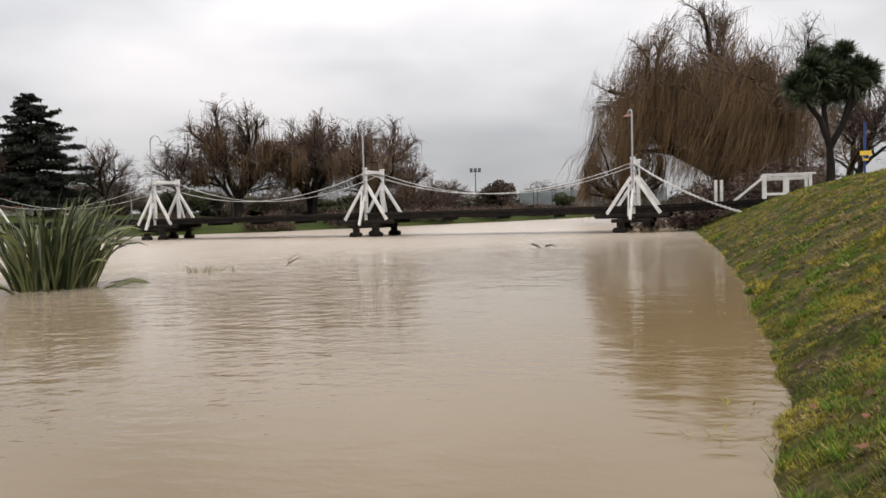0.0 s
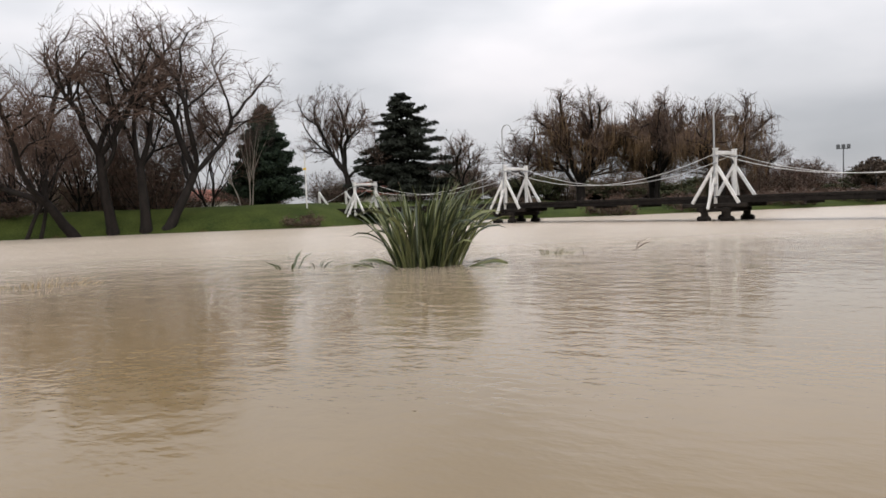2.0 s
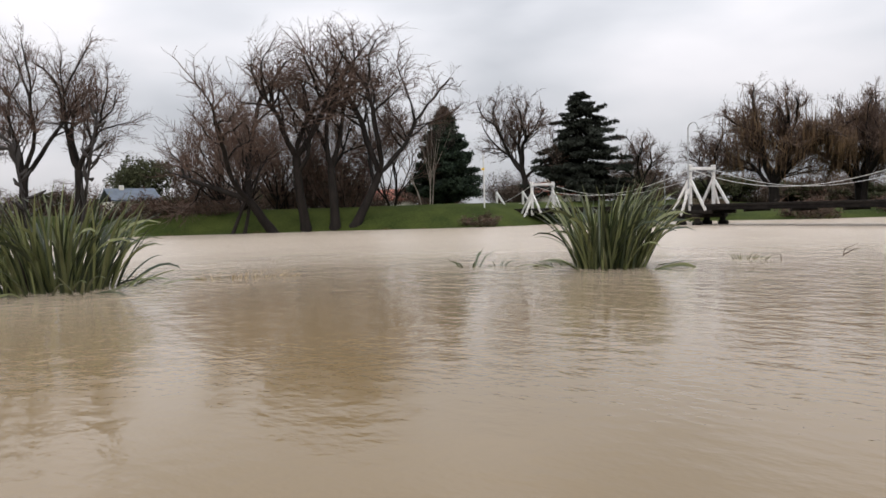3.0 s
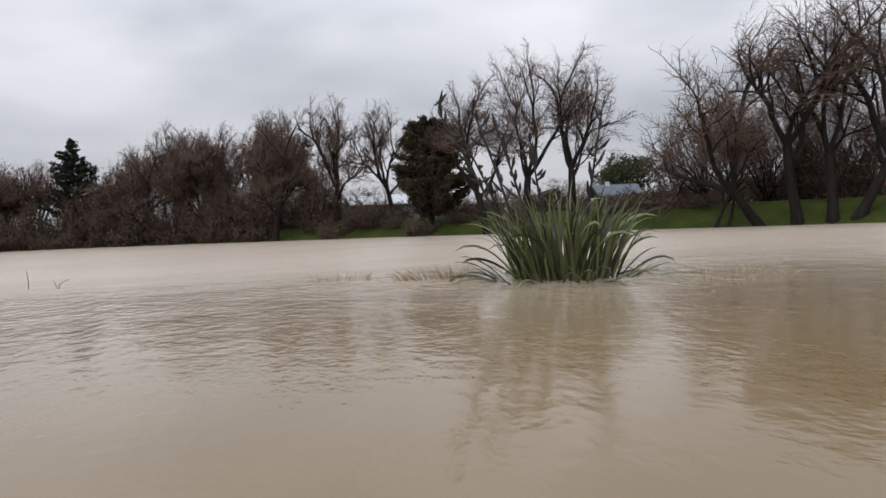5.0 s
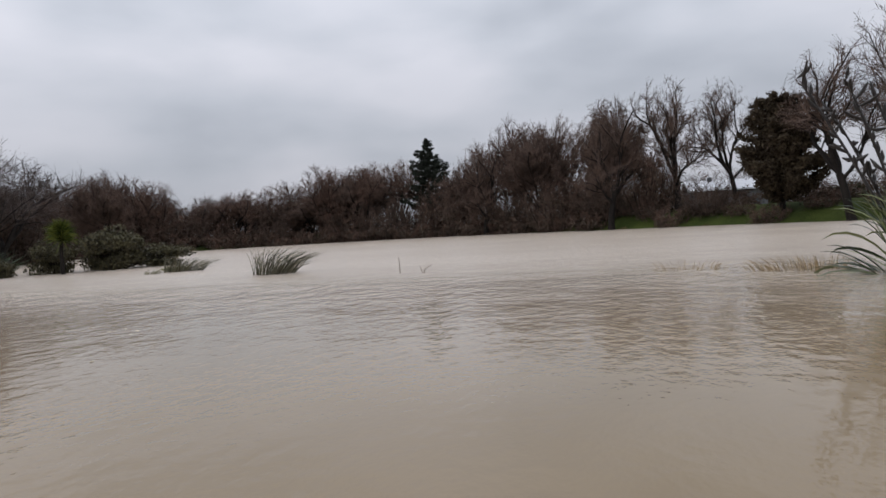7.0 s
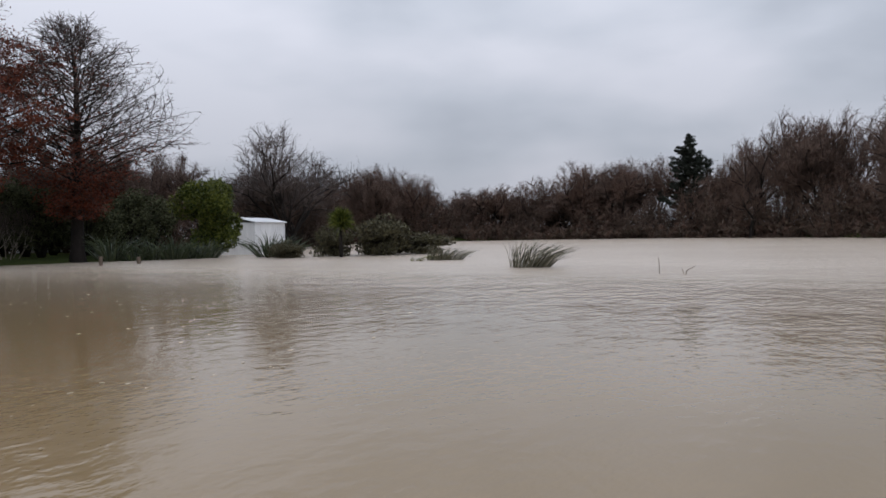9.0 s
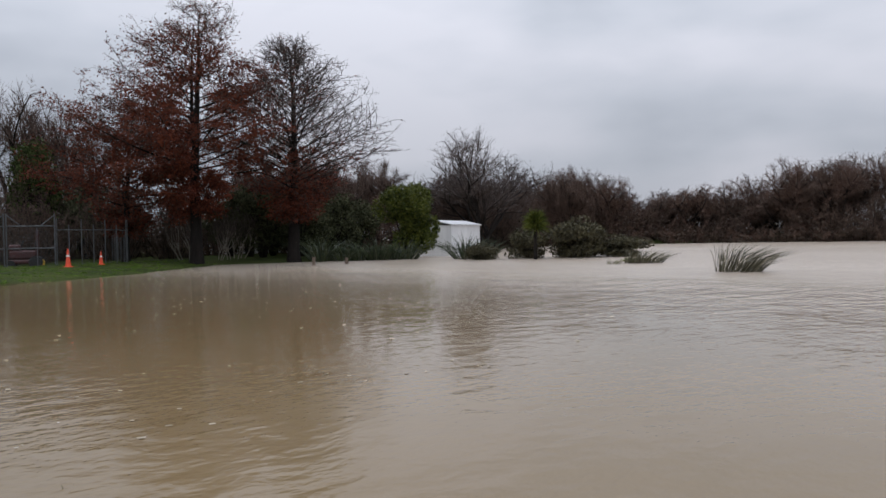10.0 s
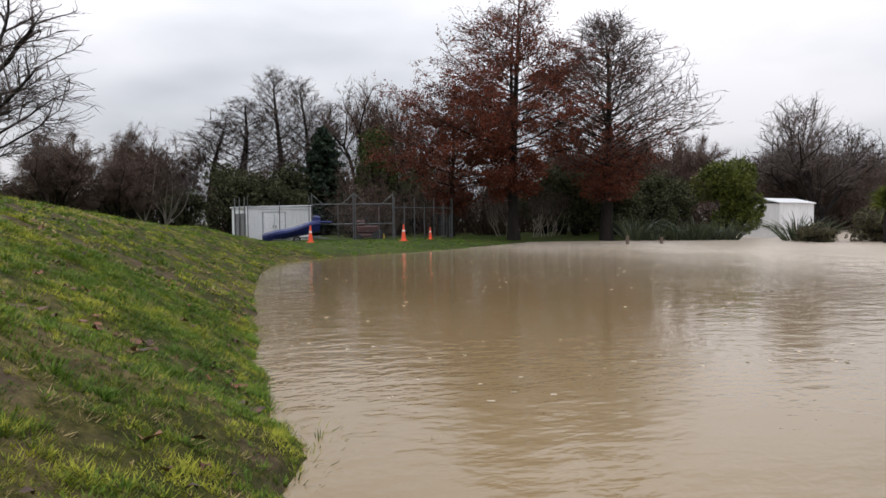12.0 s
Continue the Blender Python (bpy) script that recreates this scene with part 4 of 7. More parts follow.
row(brown, [(-57.0, 46.5, 120, 11, 9.5), (-62.5, 47, 220, 9.5, 9), (-53.5, 53, 320, 11, 9), (-50.0, 55.5, 60, 10.5, 9), (-60.5, 45.0, 170, 10.5, 9)], (10, 10))
mid_bare = plant_here("bare_tree", forked_tree(31, 14.5, 10.5, 0.22, 0.0, 4, 0.5, dense=1.3), -86.5, 6.2, "leafless willow on the grassy far bank", group="far bank trees")
row(mid_bare, [(-87.1, 13.7, 70, 15.0, 10), (-90.5, 20.6, 140, 14.5, 9), (-45.4, 73.4, 50, 13.4, 11.5), (-33.6, 78.8, 110, 8.3, 7.2), (-14.2, 87.6, 200, 12.0, 9.0), (-2.6, 95.8, 20, 7.6, 8),
               (2.4, 110.8, 90, 5.0, 6), (-78, 22, 250, 11, 8), (-99.0, -9.0, 10, 12.5, 9), (-102, 12, 30, 11, 9), (29.5, 54.6, 160, 8.5, 7.5), (-29, 84, 300, 9, 8), (33, 60, 250, 8.5, 9)], (14.5, 10.5))
birch = plant_here("bare_tree", bare_tree(41, 11.5, 7, 0.45, 3, 0.3, 0.06, M_TWIG_GREY, M_BARK_PALE, (4, 4, 6, 6), girth=0.014), -46.0, 56.2, "pale multi-stemmed leafless birch beside a dark conifer", group="birches")
row(mid_bare, [(-24.8, -76.7, 40, 16.5, 10), (-29.5, -77.2, 130, 16.0, 10), (-33.0, -76, 200, 15.0, 9)], (14.5, 10.5))

# evergreens
plant_here("conifer", conifer(2, 9.6, 7.8, M_NEEDLE, 1.8, 0.02, 0.75, -0.05, 0.12), -46.8, 60.2, "dense dark green conical conifer on the grass bank", group="conifers")
plant_here("conifer", conifer(5, 12.0, 11.5, M_NEEDLE_BLUE, 1.7, 0.08, 0.62, -0.2, 0.55, 13), -39.9, 76.0, "dark blue-green cedar with layered ragged boughs", group="conifers")
plant_here("conifer", conifer(9, 13.8, 9.4, M_NEEDLE_BLUE, 1.1, 0.2, 0.85, 0.05, 0.75), -110.0, -18.0, "tall pointed spruce above brown scrub", group="conifers")
plant_here("conifer", conifer(12, 11.0, 5.0, M_NEEDLE_BLUE, 0.8, 0.2, 0.7, -0.1, 0.4), -101.0, 6.0, "small dark spruce behind bare willows", group="conifers")
plant_here("evergreen_tree", conifer(4, 10.6, 7.8, M_NEEDLE_BROWN, 1.7, 0.1, 0.3, 0.2, 0.75), -75.6, 21.4, "bronze-dark evergreen tree leaning over the bank", turn=40)
plant_here("evergreen_tree", leafy_bush(6, 9.0, 11.5, M_LEAF_DARK, 10000, 0.22, 34, 0.17), -95.5, 55.8, "round dark evergreen tree beside a pale house")
plant_here("evergreen_tree", leafy_bush(7, 4.6, 6.0, M_LEAF_BROWN, 4000, 0.22, 12), 8.8, 110.6, "small rounded brown tree beyond the river")
plant_here("shrub", leafy_bush(8, 2.3, 3.6, M_LEAF_DARK, 2500, 0.16, 9), 17.2, 104.5, "round dark green shrub by the court fence", "shrub")

# weeping willows behind the bridge
plant_here("weeping_willow", forked_tree(12, 15.6, 18.0, 0.11, 0.0, 6, 1.1, 0.05, M_TWIG, M_BARK, 0.045, dense=1.75, round_off=0.15, withies=70000, wind=0.25, hang=(0.15, 7.5), withy_mat=M_WITHY, strand=0.0055), 21.9, 58.0, "great weeping willow with golden-brown hanging withies", group="weeping willows")
w_far = plant_here("weeping_willow", forked_tree(15, 13.2, 16.0, 0.14, 0.0, 5, 0.85, 0.06, M_TWIG, M_BARK, 0.036, dense=1.6, round_off=0.15, withies=8000, wind=0.05, hang=(0.2, 4.2), withy_mat=M_WITHY_DULL, strand=0.012), -22.2, 86.0, "winter weeping willow with tawny hanging withies", group="weeping willows")
row(w_far, [(-7.6, 88.4, 130, 11.8, 13), (-15, 91, 60, 12.8, 12.5)], (13.6, 15.0))
small_w = plant_here("weeping_willow", weeping_willow(11, 9.5, 6.5, 3000, 0.3, 0.03, (0.1, 0.4)), 15.0, 60.5, "small weeping willow blown by the wind", group="weeping willows")

# scrub along the far shore
scrub_a = plant_here("bare_shrub", thicket(1, 9.0, 9.0, 30, M_TWIG, 2600), -94, -60, "brown leafless willow scrub on the far shore", "shrub", "far scrub")
scrub_b = plant_here("bare_shrub", thicket(2, 9.0, 9.0, 30, M_TWIG_RUST, 2600), -106, -14, "reddish leafless scrub on the far shore", "shrub", "far scrub")
scrub_c = plant_here("bare_shrub", forked_tree(51, 10, 10, 0.14, 0.0, 4, 0.7, stems=2, dense=1.7), -109, -28.5, "rounded leafless willow over scrub", "tree", "far scrub")
row(scrub_a, [(-97, -58, 40, 9.5, 10), (-101, -52, 80, 7.1, 10), (-106, -41, 160, 6.7, 9), (-106, -24, 200, 6.7, 8), (-104.5, -13, 240, 7.0, 8.4), (-99.5, -5, 300, 7.2, 8.4), (-95, 0, 20, 7.4, 8.4), (-91, 6, 70, 6.0, 7.35),
              (-92, -62, 110, 9.0, 9), (-88, -66, 150, 8.0, 9), (-110, -48, 200, 6.4, 10), (-111, -36, 240, 6.4, 10), (-110, -22, 10, 7.0, 10.5), (-78, -57, 50, 6.5, 8), (-70, -56, 10, 7.5, 8), (-64, -55, 120, 7.0, 8), (-83, 16, 10, 4.5, 6),
              (-88, -72, 10, 11.0, 12), (-80, -66, 60, 10.0, 12)], (9.0, 9.0))
row(scrub_b, [(-99, -54, 10, 6.4, 9), (-104, -49, 60, 7.1, 9), (-107, -30, 100, 6.7, 9), (-107, -16, 140, 6.2, 8.4), (-102, -8, 180, 6.6, 8.4), (-94, 4, 220, 6.6, 8.4), (-98, 2, 260, 7.5, 9.45), (-89, 11, 300, 8.4, 8.4), (-84, -64, 30, 8.5, 9),
              (-112, -42, 90, 6.4, 10), (-114, -32, 130, 6.7, 10), (-75, -60, 170, 7.0, 9), (-67, -58, 210, 8.0, 9), (-4.5, 92, 100, 4.5, 7), (0, 97, 200, 4.0, 7), (-6, 100, 10, 5.0, 9), (-57, 49, 60, 7.5, 8), (-51, 50, 10, 6.5, 7), (-54, 51.5, 200, 7.0, 8), (-64, 44, 110, 6.0, 7)], (9.0, 9.0))
row(scrub_c, [(-100, -62, 70, 10.0, 9), (-107, -12, 110, 9.0, 9), (-98, -2, 150, 13.0, 9.5), (-108, -36, 10, 6.4, 10), (-73, -46.5, 200, 8.8, 6), (-96, 7, 250, 14.4, 9.45)], (10, 10))
round_bare = plant_here("bare_tree", forked_tree(57, 11, 10.5, 0.14, 0.0, 4, 0.7, 0.09, M_TWIG_RUST, stems=2, dense=1.25), -108.7, -27.6, "rounded brown leafless willow above the far scrub", group="far crowns")
row(round_bare, [(-92.9, -63.0, 40, 11, 10), (-96.1, -59.8, 110, 12.0, 9), (-98.5, -55.8, 200, 10.4, 9), (-104.8, -45.3, 300, 7.8, 9), (-107.4, -38.9, 80, 9.0, 9), (-108.3, -32.9, 150, 11, 9),
                 (-110.8, -23.1, 20, 11.2, 9), (-107.5, -9.5, 100, 12.5, 8), (-105, -4.4, 190, 15.0, 9.5), (-103.2, 0.6, 260, 14.6, 9), (-89.4, -61.1, 60, 9.6, 9)], (11, 10.5))
low_scrub = plant_here("bare_shrub", thicket(9, 3.2, 6.0, 14, M_TWIG_RUST, 700), -103, -42, "low russet scrub at the water's edge", "shrub", "shore scrub")
row(low_scrub, [(-101, -46, 20, 3.5, 7), (-103.5, -38, 60, 3, 7), (-105, -33, 100, 3.4, 7), (-105.5, -27, 140, 3, 7), (-105.5, -21, 180, 3.6, 7), (-104, -16, 220, 3.4, 7), (-101.5, -10, 260, 3.6, 7), (-98.5, -5, 300, 3.4, 7),
                (-94.5, 0, 20, 3.5, 6), (-90, 4, 60, 3.2, 6), (-98, -52, 100, 3.4, 7), (-96, -57, 140, 3.4, 8), (-86, -58, 180, 3.6, 8), (-14, 64, 10, 2.2, 5), (-22, 63, 50, 2.0, 5), (-8, 68, 90, 2.2, 5), (-62, 36, 20, 2.6, 4), (-36, 51, 20, 1.2, 3.5), (-75.5, 20, 90, 2.4, 4), (-83, 12, 10, 2.6, 4),
                (-1, 74, 30, 2.0, 6), (5, 79, 80, 1.6, 6), (10, 84, 120, 1.5, 6)], (3.2, 6.0))

row(low_scrub, [(-91.5, 5.5, 40, 1.8, 4), (-89.5, 9.0, 100, 1.4, 3.5), (-86.5, 10.8, 160, 2.0, 4.5), (-84.0, 15.0, 220, 1.5, 4), (-80.5, 18.6, 280, 1.7, 3.6), (-74.0, 24.5, 20, 1.6, 4), (-69.5, 28.0, 80, 1.3, 3.4), (-64.5, 34.0, 140, 2.0, 4.6),
                (-60.0, 38.0, 200, 2.2, 5.0), (-57.0, 40.5, 260, 1.6, 4.0), (-93.5, 12, 10, 2.6, 6), (-88, 20, 70, 2.4, 6), (-80, 27, 130, 2.2, 6), (-73, 34, 190, 2.4, 6), (-68, 41, 250, 2.2, 6)], (3.2, 6.0))
# big bare tree and trees behind the shed
plant_here("bare_tree", forked_tree(62, 13.2, 15.5, 0.12, 0.0, 5, 0.7, 0.07, M_TWIG_GREY, stems=2, dense=1.15, sway=0.1, round_off=0.15), -61.9, -50.0, "broad rounded leafless tree behind a white shed", group="south bank trees")
s_bare = plant_here("bare_tree", forked_tree(66, 10.5, 9, 0.15, 0.0, 4, 0.6, stems=2, sway=0.09, dense=1.5), -58.5, -62.4, "leafless tree behind the evergreen bush", group="south bank trees")
row(s_bare, [(-50, -62, 70, 9.5, 8), (-53, -64, 150, 10, 9), (1.9, -61, 40, 8.4, 7.5), (-5.6, -75.7, 120, 10.2, 9), (-43, -60, 200, 8.5, 8), (-2.5, -64, 10, 7.6, 7), (8.5, -62, 240, 7.0, 7)], (10.5, 9))
plant_here("bare_tree", forked_tree(71, 13.6, 17.0, 0.16, 0.0, 5, 0.75, 0.04, M_TWIG_GREY, sway=0.09, dense=1.35), 6.4, -46.0, "wide-spreading leafless tree behind the grass bank", group="south bank trees", turn=245)
pale_t = plant_here("bare_tree", bare_tree(75, 7.0, 6.2, 0.6, 3, 0.25, 0.08, M_TWIG_GREY, M_BARK_PALE, (4, 4, 5, 4), girth=0.016), -4.4, -66, "pale-stemmed leafless shrub tree", group="south bank trees")

# red oaks
plant_here("oak_tree", leader_tree(5, 16.9, 13.2, 70000, 0.2, (0.1, 0.68), 0.18, forked=True, tiers=38), -25.7, -44.6, "tall pin oak with clinging rust-red leaves", group="pin oaks", turn=20)
plant_here("oak_tree", leader_tree(9, 15.3, 10.4, 12000, 0.2, (0.14, 0.42), 0.5, twig_mat=M_TWIG_GREY, tiers=68), -31.7, -42.4, "pin oak almost bare with a few red leaves", group="pin oaks", turn=100)
plant_here("oak_tree", leader_tree(15, 11.0, 11.0, 28000, 0.2, (0.2, 0.7), 0.25), -23.4, -49.5, "young pin oak with rust-red leaves behind the fence", group="pin oaks", turn=50)
tall = plant_here("alder_tree", leader_tree(19, 16.2, 8.0, 0, 0.2, (0, 1), 0.75, twig_mat=M_TWIG_GREY, tiers=30), -17.0, -73.7, "tall slim leafless alder behind the compound", group="alders")
row(tall, [(-19.8, -74.5, 80, 15.4, 7.0), (-12.8, -71.6, 160, 12.4, 11), (-10.6, -74, 250, 11, 10), (-23, -80, 200, 14, 8)], (16.2, 8.0))
plant_here("evergreen_tree", leafy_bush(14, 9.8, 4.7, M_LEAF_MID, 14000, 0.13, 40, 0.16), -22.7, -62.7, "dense column-shaped evergreen behind the fence")
plant_here("conifer", conifer(17, 9.4, 5.6, M_NEEDLE, 1.2, 0.05, 0.6, -0.1, 0.3), -18.9, -66.0, "dark narrow conifer behind the compound", group="conifers")
dk = plant_here("shrub", leafy_bush(18, 6.2, 6.0, M_LEAF_DARK, 5200, 0.17, 26, 0.17), -10.5, -63.8, "dark evergreen shrub behind the boat shed", "shrub", "dark shrubs")
row(dk, [(-14.5, -62, 60, 4.6, 5), (-7.5, -68, 120, 4.2, 5), (-1.3, -68.7, 200, 4.4, 7), (4.2, -66, 260, 4.6, 8), (10, -64, 20, 4.8, 8), (-32.6, -47.2, 30, 4.8, 5.5),
         (-35.5, -46.5, 90, 3.8, 5), (-38.5, -49, 210, 3.4, 5), (-40, -53, 20, 4.2, 6), (-33.5, -53, 80, 4.6, 6), (-3.5, -73, 10, 5.2, 9), (15, -60, 80, 4.8, 9), (4, -73, 170, 5.5, 9)], (6.2, 6.0))
row(scrub_b, [(-12, -69, 30, 6, 7), (-16, -69, 90, 7, 7), (-22, -68, 150, 7.5, 8), (-27, -66, 210, 8, 8), (-32, -63, 270, 7.5, 8), (-37, -60, 20, 7, 8), (-44, -57, 80, 6.5, 8), (-50, -56, 140, 6.5, 8), (-56, -56, 200, 6.5, 8),
              (0, -72, 10, 5.5, 8), (7, -70, 60, 5.5, 8), (-6, -79, 110, 6, 9)], (9.0, 9.0))
plant_here("evergreen_bush", leafy_bush(31, 6.4, 5.6, M_LEAF, 20000, 0.13, 13, 0.19), -40.3, -39.8, "large glossy green evergreen bush overhanging the water", "bush")
M_LEAF_OLIVE = material("olive_brown_leaves", (0.03, 0.026, 0.012), (0.1, 0.088, 0.04), 0.9, 0.8, 0.0, per_island=0.5)
mnd = plant_here("shrub", leafy_bush(25, 3.0, 4.2, M_LEAF_OLIVE, 6000, 0.13, 16), -43.5, -27.3, "low brown-green shrub standing in flood water", "shrub", "flooded shrubs", sink=0.0)
row(mnd, [(-41.6, -29.9, 60, 2.3, 3.2), (-46.5, -25.6, 140, 1.8, 4.2), (-45.2, -28.4, 250, 2.6, 4.4), (-38.6, -31.5, 20, 1.4, 2.6)], (3.0, 4.2))

# hedges and trees that close the view behind the far bank
row(dk, [(-28 + i * 6.1, 119 + 6 * math.sin(i * 1.7), 40 * i, 2.6 + 0.9 * math.sin(i * 2.3), 9) for i in range(12)], (6.2, 6.0))
row(scrub_b, [(-30 + i * 7.0, 126 + 5 * math.sin(i * 1.3), 55 * i, 4.4 + 1.3 * math.sin(i * 1.9), 10) for i in range(8)], (9.0, 9.0))
row(dk, [(-100 + i * 7.2, 66 + i * 4.2 + 4 * math.sin(i * 2.1), 50 * i, 3.4 + 0.9 * math.sin(i * 1.7), 9.5) for i in range(10)], (6.2, 6.0))
row(scrub_a, [(-98 + i * 7.2, 60 + i * 4.0 + 3 * math.sin(i * 1.1), 70 * i, 5.5 + 1.2 * math.sin(i * 2.7), 10) for i in range(9)], (9.0, 9.0))
row(dk, [(-103 + 1.2 * i, 10 + i * 8.5, 30 * i, 3.6 + 0.8 * math.sin(i * 2.0), 9.5) for i in range(7)], (6.2, 6.0))
row(scrub_b, [(-98, 12 + i * 9.0, 30 * i, 5.6 + 0.8 * math.sin(i * 2.0), 9) for i in range(5)], (9.0, 9.0))
row(low_scrub, [(14.6, 42.0, 10, 1.6, 4), (17.0, 44.0, 80, 2.4, 5), (13.4, 45.5, 150, 1.5, 4), (19.5, 42.5, 220, 2.2, 5), (16.2, 47.5, 300, 2.6, 5), (21.5, 47, 40, 3.0, 6), (19, 51, 120, 3.0, 6), (24, 52, 200, 3.4, 7)], (3.2, 6.0))
row(dk, [(-66 + i * 5.2, 103 + i * 2.2 + 3 * math.sin(i * 2.9), 35 * i, 3.2 + 0.8 * math.sin(i * 1.3), 9) for i in range(11)], (6.2, 6.0))
row(scrub_a, [(-60 + i * 9, 110 + i * 2.2, 65 * i, 5.0 + math.sin(i * 2.2), 10) for i in range(5)], (9.0, 9.0))

# dark evergreens and scrub behind the oaks
row(scrub_a, [(-29.0 + i * 3.6 - 0.2 * (i % 2), -53.5 - 2.5 * (i % 3), 47 * i, 5.6 + 1.3 * math.sin(i * 2.2), 5.5) for i in range(4)], (9.0, 9.0))
row(pale_t, [(-28.4, -46.9, 30, 3.6, 3.0), (-29.6, -46.3, 140, 4.2, 3.2), (-27.3, -48.4, 250, 4.6, 3.6), (-30.6, -47.6, 80, 4.0, 3.4)], (7.0, 6.2))
row(dk, [(-33.5, -50.2, 15, 5.6, 5.5), (-36.5, -51.5, 95, 5.0, 5.5), (-43.5, -52.0, 160, 5.4, 6), (-47.5, -53.5, 250, 5.0, 6)], (6.2, 6.0))
row(s_bare, [(-39.5, -57.5, 20, 9.0, 8.5), (-46.5, -58.0, 120, 9.4, 8.5), (-66, -57, 40, 8.4, 9), (-72, -60, 210, 8.6, 9)], (10.5, 9))
row(s_bare, [(-80, -61, 30, 8.6, 10), (-87, -62.5, 100, 8.2, 10), (-95, -61, 170, 9.4, 11), (-101, -57, 240, 8.0, 10), (-105, -50, 300, 7.4, 10), (-109, -44, 50, 7.0, 10), (-110, -33, 130, 8.2, 11)], (10.5, 9))
row(dk, [(-16.5, -66.5, 80, 6.4, 6), (-13.0, -66.0, 150, 5.6, 6), (-26.0, -62.0, 220, 6.5, 6)], (6.2, 6.0))
row(scrub_a, [(-14.5, -72.5, 30, 8.5, 8), (-19.0, -71.5, 120, 9.0, 8), (-25.0, -71.0, 210, 9.0, 8)], (9.0, 9.0))
row(low_scrub, [(-3 + i * 4.2, 92 + 2.5 * math.sin(i * 1.9), 60 * i, 1.3 + 0.4 * math.sin(i * 2.6), 6) for i in range(7)], (3.2, 6.0))


# ---- footbridge ----
BRIDGE_TURN = 159.1
BU = Vector((math.cos(radians(BRIDGE_TURN)), math.sin(radians(BRIDGE_TURN)), 0))
BRIDGE = Matrix.Translation((10.8, 40.6, 0)) @ Matrix.Rotation(radians(BRIDGE_TURN), 4, "Z")
TOWERS = [(0.0, 3.8), (15.3, 3.95), (30.8, 3.95), (48.1, 3.6)]
DECK_TOP, HALF = 1.29, 1.15


def deck_z(s):
    return DECK_TOP + (0.03 * (-s - 1.0) if s < -1.0 else 0.0)


def build_deck():
    deck = thing("footbridge_deck", BRIDGE, "dark tarred timber footbridge deck low over flood water", "bridge")
    knots = [-6.6, -1.0, 15.3, 30.8, 48.1, 54.0]
    for a, b in zip(knots, knots[1:]):
        for y in (-HALF, -0.38, 0.38, HALF):
            part("beam", beam_between((a, y, deck_z(a) - 0.17), (b, y, deck_z(b) - 0.17), 0.14, 0.25, 0.02), M_TIMBER, deck)
        for y in (-HALF - 0.05, HALF + 0.05):
            part("kerb_rail", beam_between((a, y, deck_z(a) + 0.05), (b, y, deck_z(b) + 0.05), 0.12, 0.09, 0.015), M_TIMBER, deck)
    for s, _ in TOWERS[:3]:
        for y in (-HALF, HALF):
            part("corbel", boxm(3.8, 0.26, 0.26, Matrix.Translation((s + 0.1, y, DECK_TOP - 0.42)), 0.06), M_TIMBER, deck)
            part("corbel", boxm(2.1, 0.26, 0.2, Matrix.Translation((s + 0.1, y, DECK_TOP - 0.67)), 0.06), M_TIMBER, deck)
            for end in (-0.68, 0.68):
                part("sill_log", boxm(0.75, 0.4, 0.34, Matrix.Translation((s + end, y * 1.1, 0.1)), 0.1), M_TIMBER, deck)
        for dx in (-0.65, 0.65):
            part("cap_beam", boxm(0.3, 3.2, 0.26, Matrix.Translation((s + dx, 0, DECK_TOP - 0.67)), 0.03), M_TIMBER, deck)
            for y in (-1.25, 1.25):
                bm = bmesh.new()
                bmesh.ops.create_cone(bm, cap_ends=True, segments=10, radius1=0.24, radius2=0.2, depth=2.2, matrix=Matrix.Translation((s + dx, y, -0.45)))
                part("pier_post", bm, M_TIMBER, deck)
    for i in range(19):
        s = -5.5 + i * 3.2
        part("cross_joist", boxm(0.12, 2.5, 0.14, Matrix.Translation((s, 0, deck_z(s) - 0.365)), 0.01), M_TIMBER, deck)
    board = bpy.data.meshes.new("plank")
    bm = boxm(0.19, 2.5, 0.05, None, 0.008)
    bm.to_mesh(board)
    bm.free()
    board.materials.append(M_TIMBER)
    for i in range(290):
        s = -6.4 + i * 0.208
        child("plank", board, deck, at=Matrix.Translation((s, 0.012 * math.sin(i * 7.3), deck_z(s) - 0.022 + 0.004 * math.sin(i * 3.1))))
    return deck


